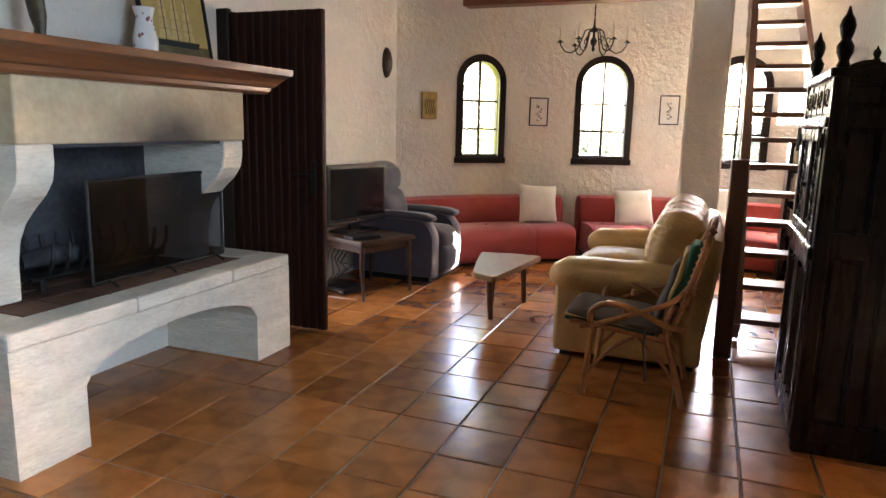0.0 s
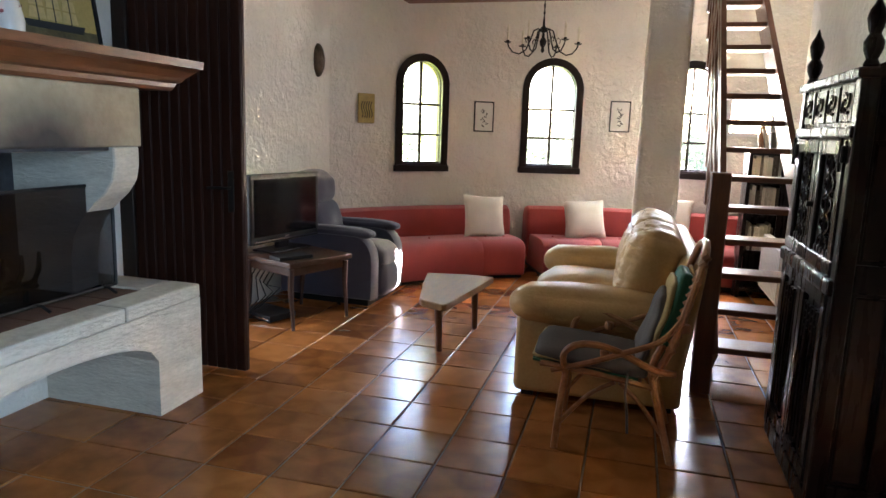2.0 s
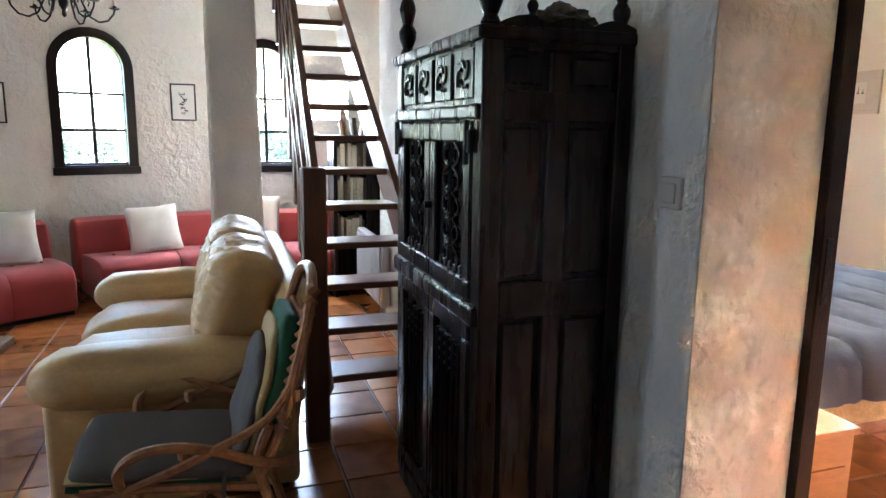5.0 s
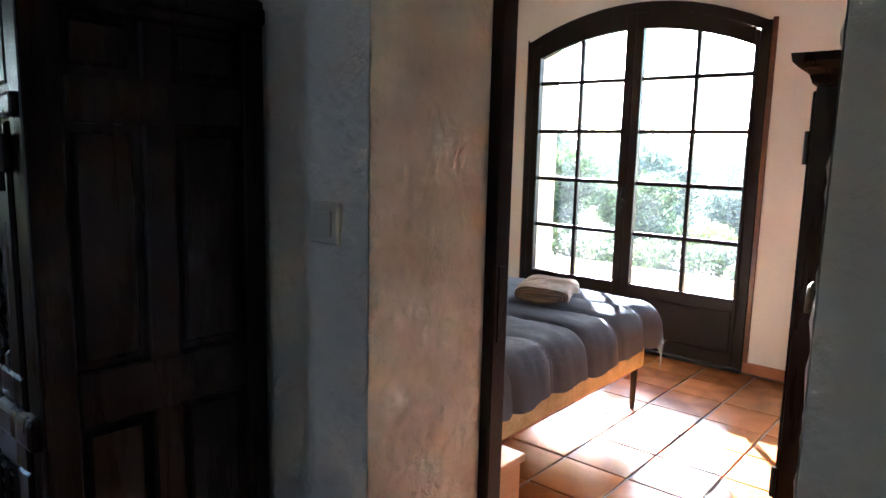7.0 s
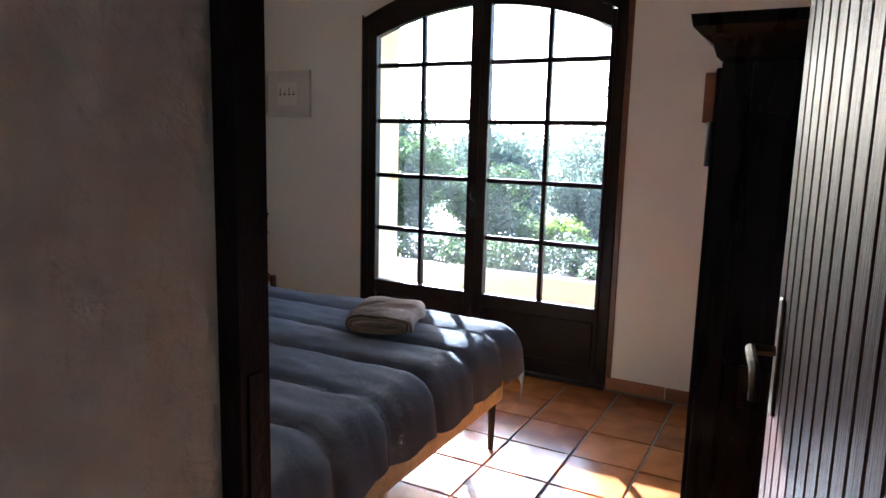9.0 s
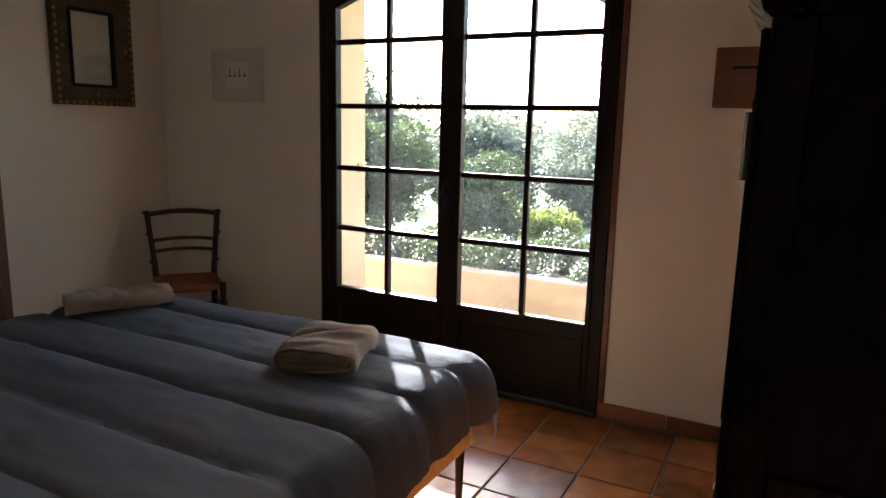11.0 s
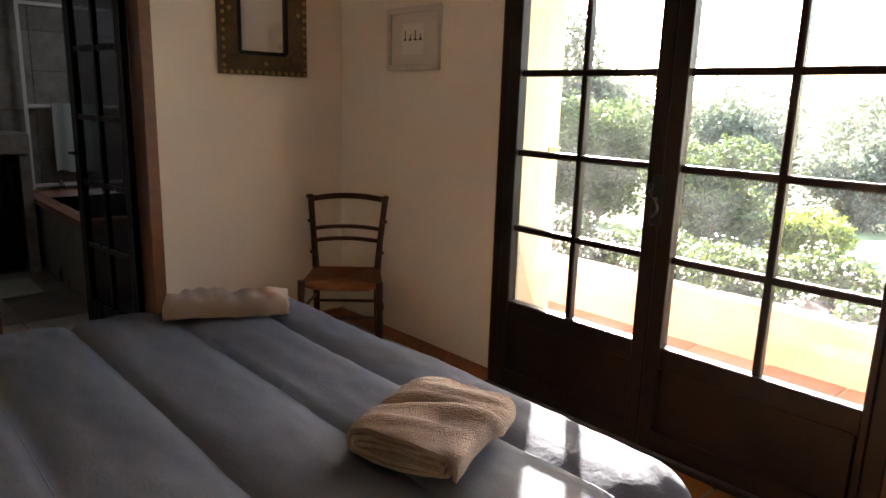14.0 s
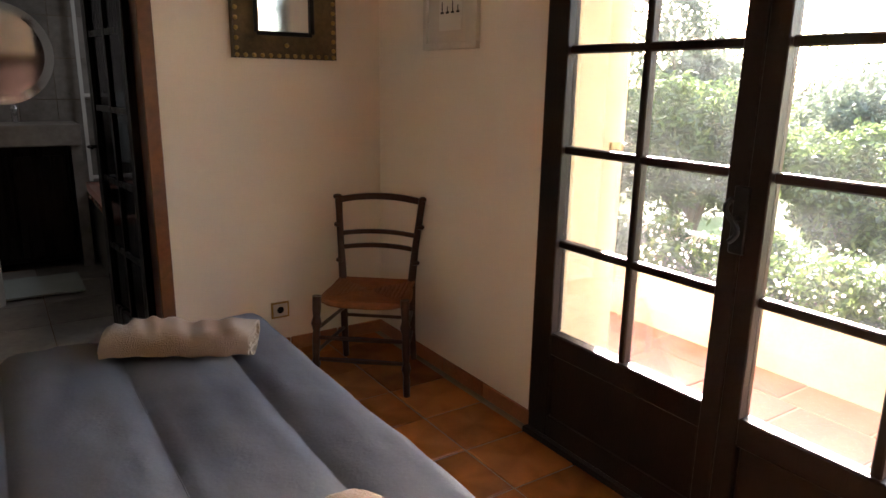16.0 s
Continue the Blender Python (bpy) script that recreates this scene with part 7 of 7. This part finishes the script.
# ---- bathroom beyond the bedroom ----
def bathroom():
    X0, X1, Y0, Y1 = 2.5, 4.5, BN + 0.13, 9.05
    bm = B()
    box(bm, X0 - 0.0, X0 + 0.02, Y0, Y1, 0, 2.4)
    box(bm, X1, X1 + 0.4, Y0, Y1 + 0.05, 0, 2.9)
    box(bm, X0, X1 + 0.4, Y1, Y1 + 0.08, 0, 2.9)
    structure("wall_bathroom", bm, M_SMOOTH, "plain bathroom outer walls")
    structure("ceiling_bathroom", bx(X0, X1 + 0.4, Y0 - 0.13, Y1 + 0.08, 2.4, 2.5), M_CEIL)
    fl = structure("floor_bathroom", bx(X0, X1, BN, Y1, -0.1, -0.006), M_GROUT, "dark grey tiled bathroom floor")
    for i in range(4):
        for j in range(6):
            part("floor_tile", bx(X0 + 0.03 + 0.45 * i, X0 + 0.475 + 0.45 * i, BN + 0.14 + 0.45 * j, BN + 0.585 + 0.45 * j, -0.01, 0.0, bevel=0.003, seg=1), M_BATHTILE, fl)
    wt = structure("wall_tiling", bx(X0 + 0.02, X1, Y1 - 0.02, Y1, 0, 2.4), M_GROUT, "grey marbled wall tiles of the bathroom")
    for i in range(8):
        for j in range(8):
            part("wall_tile", bx(X0 + 0.025 + 0.247 * i, X0 + 0.268 + 0.247 * i, Y1 - 0.028, Y1 - 0.019, 0.3 * j, 0.3 * j + 0.296, bevel=0.002, seg=1), M_BATHTILE, wt)
    # doorway trim and the glazed door folded open into the bathroom
    fr = tagged(new("door_frame_3"), "red-brown wooden bathroom door frame", "door frame", kind="structure")
    part("jamb", bx(3.385, 3.445, BN - 0.02, BN + 0.14, 0, 2.06, bevel=0.004, seg=1), M_MANTEL, fr)
    part("jamb", bx(2.655, 2.715, BN - 0.02, BN + 0.14, 0, 2.06, bevel=0.004, seg=1), M_MANTEL, fr)
    part("head", bx(2.715, 3.385, BN - 0.019, BN + 0.139, 2.01, 2.06, bevel=0.004, seg=1), M_MANTEL, fr)
    d = tagged(new("door_3"), "dark glazed bathroom door standing open", "door", kind="structure")
    d.matrix_world = pose(3.37, BN + 0.14, 0, 0, 0, 97)
    for x0, x1, z0, z1 in ((0, 0.07, 0.01, 2.0), (0.59, 0.66, 0.01, 2.0), (0.07, 0.59, 0.01, 0.16), (0.07, 0.59, 1.92, 2.0)):
        part("rail", bx(x0, x1, -0.018, 0.018, z0, z1, bevel=0.004, seg=1), M_DARKWOOD, d)
    for z in (0.5, 0.86, 1.22, 1.58):
        part("glazing_bar", bx(0.07, 0.59, -0.012, 0.012, z - 0.014, z + 0.014), M_DARKWOOD, d)
    part("glazing_bar", bx(0.316, 0.344, -0.0125, 0.0125, 0.16, 1.92), M_DARKWOOD, d)
    part("pane", bx(0.07, 0.59, -0.002, 0.002, 0.16, 1.92), M_MESH, d)
    h = B()
    tube(h, [(0.62, 0.02, 1.02), (0.62, 0.06, 1.02), (0.54, 0.062, 1.02)], 0.008, 7)
    part("handle", h, M_IRON, d, smooth=True)
    # bathtub
    e = empty("bathtub", "dusky pink bathtub in a grey tiled surround", "bathtub")
    part("surround", bx(3.40, X1, 7.45, Y1 - 0.03, 0, 0.52, bevel=0.01), M_BATHTILE, e)
    bm = B()
    out = [(3.36, 7.42), (X1 - 0.01, 7.42), (X1 - 0.01, Y1 - 0.04), (3.36, Y1 - 0.04)]
    loops = []
    for ins, z in ((0.0, 0.52), (0.0, 0.56), (0.03, 0.572), (0.09, 0.565), (0.13, 0.50), (0.2, 0.25)):
        loops.append([(x + (ins if x < 4 else -ins), y + (ins if y < 8 else -ins), z) for x, y in out])
    bridge(bm, loops)
    part("tub", bm, M_PINK, e, "dusky pink tub rim", smooth=False)
    bm = B()
    tube(bm, [(3.62, Y1 - 0.07, 0.62), (3.62, Y1 - 0.14, 0.64), (3.62, Y1 - 0.18, 0.60)], 0.016, 8)
    part("tap", bm, M_STEEL, e, smooth=True)
    # shower screen and towel on its rail
    e = empty("shower_screen", "white-framed shower screen beside the bath", "shower screen")
    for z in (0.60, 1.22, 1.98):
        part("rail", bx(3.44, 4.1, Y1 - 0.10, Y1 - 0.075, z, z + 0.025), M_WHITE, e)
    part("post", bx(3.42, 3.445, Y1 - 0.10, Y1 - 0.075, 0.58, 2.0), M_WHITE, e)
    bm = B()
    n = 14
    loops = []
    for k in range(n + 1):
        x = 3.60 + 0.34 * k / n
        yy = Y1 - 0.125 + 0.012 * math.sin(k * 1.3)
        loops.append([(x, yy - 0.008, 0.72 + 0.01 * math.sin(k)), (x, yy + 0.008, 0.72 + 0.01 * math.sin(k)), (x, yy + 0.008, 1.255), (x, yy - 0.008, 1.255)])
    bridge(bm, loops)
    thing("hanging_towel", bm, M_PALETOWEL, "pale green towel hanging on a rail", "towel", smooth=True)
    # vanity
    e = empty("vanity_unit", "dark wooden vanity under a marbled top", "vanity")
    part("cupboard", bx(X0 + 0.05, 3.27, 8.66, Y1 - 0.03, 0.06, 0.89), M_DARKWOOD, e)
    for k in range(2):
        part("door", bx(X0 + 0.07 + 0.35 * k, X0 + 0.4 + 0.35 * k, 8.645, 8.66, 0.1, 0.82, bevel=0.004, seg=1), M_DARKWOOD, e)
    bm = B()
    box(bm, X0 + 0.03, 3.36, 8.60, Y1 - 0.03, 0.89, 1.04, bevel=0.008)
    part("worktop", bm, M_BATHTILE, e, "grey marbled tile worktop")
    part("side_panel", bx(3.29, 3.36, 8.62, Y1 - 0.03, 0, 0.89), M_BATHTILE, e)
    bm = B()
    lathe(bm, [(0.02, 0), (0.02, 0.08), (0.025, 0.1), (0.012, 0.12)], (2.98, Y1 - 0.12, 1.04), 10)
    tube(bm, [(2.98, Y1 - 0.12, 1.11), (2.98, Y1 - 0.2, 1.13), (2.98, Y1 - 0.24, 1.10)], 0.011, 8)
    thing("basin_tap", bm, M_STEEL, "small chrome mixer tap on the vanity", "tap", smooth=True)
    bm = B()
    prof = [(0.36, 0), (0.36, 0.01), (0.3, 0.012), (0.0, 0.012)]
    lathe(bm, prof, (0, 0, 0), 40)
    o = thing("round_mirror", bm, M_MIRROR, "round mirror above the vanity", "mirror", smooth=False)
    o.matrix_world = pose(2.92, Y1 - 0.03, 1.52, 90, 0, 0)
    bm = B()
    g = bmesh.ops.create_grid(bm, x_segments=24, y_segments=16, size=1.0)
    for v in bm.verts:
        v.co = Vector((2.86 + v.co.x * 0.36, 8.15 + v.co.y * 0.24, 0.012 + 0.008 * noise.noise(v.co * 3)))
    bmesh.ops.solidify(bm, geom=bm.faces[:], thickness=-0.012)
    thing("bath_mat", bm, M_PALETOWEL, "pale crumpled bath mat on the floor", "bath mat", smooth=True)
    # unseen fill lamp added to brighten the bathroom, which has no window
    area_lamp("bathroom_daylight", (X1 - 0.05, 8.0, 1.9), (3.2, 8.0, 0.9), 0.7, 0.5, 0.25)


bathroom()


# ---- garden ----
def flower_hedge():
    e = empty("flower_hedge", "low green hedge covered in small white flowers", "hedge")
    rng = random.Random(5)
    blobs = []
    for k in range(52):
        y = -1.0 + 0.22 * k
        blobs.append((6.40 + rng.uniform(-0.18, 0.4), y, 0.27 + rng.uniform(0, 0.12), rng.uniform(0.16, 0.25)))
    leaf_cloud("foliage", blobs, 42000, 0.028, M_LEAF, "", "", e, 3, 0.8)
    vs, fs = [], []
    for b in blobs:
        for _ in range(48):
            d = Vector((rng.gauss(-0.35, 1), rng.gauss(0, 1), abs(rng.gauss(0.3, 0.8)))).normalized()
            c = Vector(b[:3]) + d * b[3] * rng.uniform(0.92, 1.1)
            up = (d + Vector((-0.3, 0, 0.4))).normalized()
            a = up.orthogonal().normalized()
            q = up.cross(a)
            s = rng.uniform(0.007, 0.014)
            n = len(vs)
            for k in range(5):
                t = k * math.tau / 5
                vs.append(c + (a * math.cos(t) + q * math.sin(t)) * s)
            vs.append(c + up * s * 0.5)
            fs += [(n + k, n + (k + 1) % 5, n + 5) for k in range(5)]
    me = bpy.data.meshes.new("flowers")
    me.from_pydata(vs, [], fs)
    me.materials.append(M_PETAL)
    o = new("flowers", me)
    o.parent = e
    o["kind"] = "stuff"


flower_hedge()
for x, y, r, h, mt, n, text in ((8.7, 7.4, 1.05, 1.45, M_LEAF, 16000, "dense glossy green garden shrub"), (9.3, 6.15, 0.75, 1.2, M_LEAF, 12000, "bright green rounded garden shrub"),
                               (9.0, 9.1, 1.2, 1.6, M_LEAF, 15000, "tall green garden shrub near the house"), (9.4, 11.8, 1.5, 2.2, M_LEAF, 14000, "large green shrub beyond the terrace"),
                               (9.7, 5.35, 0.5, 0.55, M_LIME, 6000, "low yellow-green shrub in full sun")):
    shrub("garden_shrub", x, y, -0.2, r, h, mt, text, int(x * 7 + y), n, 0.05)
for k, (x, y, r, h) in enumerate(((12.0, 9.9, 1.5, 3.0), (14.6, 8.7, 1.5, 2.0), (17.6, 9.7, 1.9, 2.7), (17.6, 7.1, 1.25, 1.8), (23.0, 9.0, 2.2, 3.0), (22.0, 5.4, 1.5, 1.9), (13.5, 14.0, 2.2, 3.2), (27.0, 7.4, 2.0, 2.6), (34.0, 12.0, 3.4, 4.2), (19.0, 13.5, 2.6, 4.0), (36.0, 5.5, 3.0, 3.4))):
    shrub("olive_tree", x, y, -0.25 - 0.07 * max(0, x - 8), r, h, M_OLIVE, "grey-green olive tree in the garden", 40 + k, 9000, 0.085, category="tree")


def pine(x, y, h, seed):
    """A tall tree with a high open crown."""
    e = empty("pine_tree", "tall pine with open needle clumps against the sky", "tree")
    rng = random.Random(seed)
    bm = B()
    tube(bm, [(x, y, -0.4), (x + 0.1, y - 0.1, h * 0.4), (x - 0.1, y + 0.1, h * 0.75), (x, y, h)], [0.16, 0.13, 0.09, 0.03], 8)
    blobs = []
    for k in range(24):
        z = h * rng.uniform(0.45, 1.0)
        a = k * 2.4
        d = rng.uniform(0.6, 2.2) * (1.15 - z / h * 0.6)
        tip = Vector((x + math.cos(a) * d, y + math.sin(a) * d, z + rng.uniform(-0.1, 0.4)))
        tube(bm, [(x, y, z - 0.3), tip], [0.04, 0.012], 5)
        blobs.append((*tip, rng.uniform(0.3, 0.65)))
    part("trunk", bm, M_BARK, e)
    leaf_cloud("crown", blobs, 14000, 0.08, M_LEAF, "", "", e, seed, 0.18)


for k, (x, y, r, h) in enumerate(((-9.0, 22.0, 3.0, 2.9), (-4.2, 24.0, 2.6, 2.2), (-0.6, 27.0, 2.6, 2.0), (2.5, 25.0, 2.4, 2.2))):
    shrub("garden_tree", x, y, -0.3, r, h, M_OLIVE, "leafy grey-green tree outside the arched windows", 80 + k, 8000, 0.10, category="tree")
pine(9.9, 4.45, 4.8, 61)
pine(12.0, 13.5, 4.6, 63)
rng = random.Random(31)
for k in range(16):
    bm = B()
    bmesh.ops.create_icosphere(bm, subdivisions=3, radius=1.0)
    s = rng.uniform(0.15, 0.4)
    off = Vector((rng.uniform(0, 9), rng.uniform(0, 9), k))
    for v in bm.verts:
        v.co = Vector((v.co.x * s * 1.3, v.co.y * s, v.co.z * s * 0.55)) * (1 + 0.35 * noise.noise(v.co * 1.6 + off))
    o = thing("garden_rock", bm, M_ROCK, "pale rounded rock at the lawn edge", "rock", "rocks on the lawn")
    gx = 12.6 + rng.uniform(-1.6, 1.6)
    o.matrix_world = pose(gx, 3.8 + 0.2 * k + rng.uniform(-0.3, 0.3), -0.27 - 0.07 * (gx - 8), 0, 0, rng.uniform(0, 180))
e = empty("shutter_catch", "small brass shutter catch on the ochre reveal", "catch")
part("plate", bx(4.84, 4.90, FW1 - 0.044, FW1 - 0.034, 1.10, 1.16, bevel=0.003), M_BRASS, e)
bm = B()
tube(bm, [(4.87, FW1 - 0.04, 1.13), (4.87, FW1 - 0.075, 1.13), (4.87, FW1 - 0.078, 1.16)], 0.006, 6)
part("hook", bm, M_BRASS, e)

tiles()
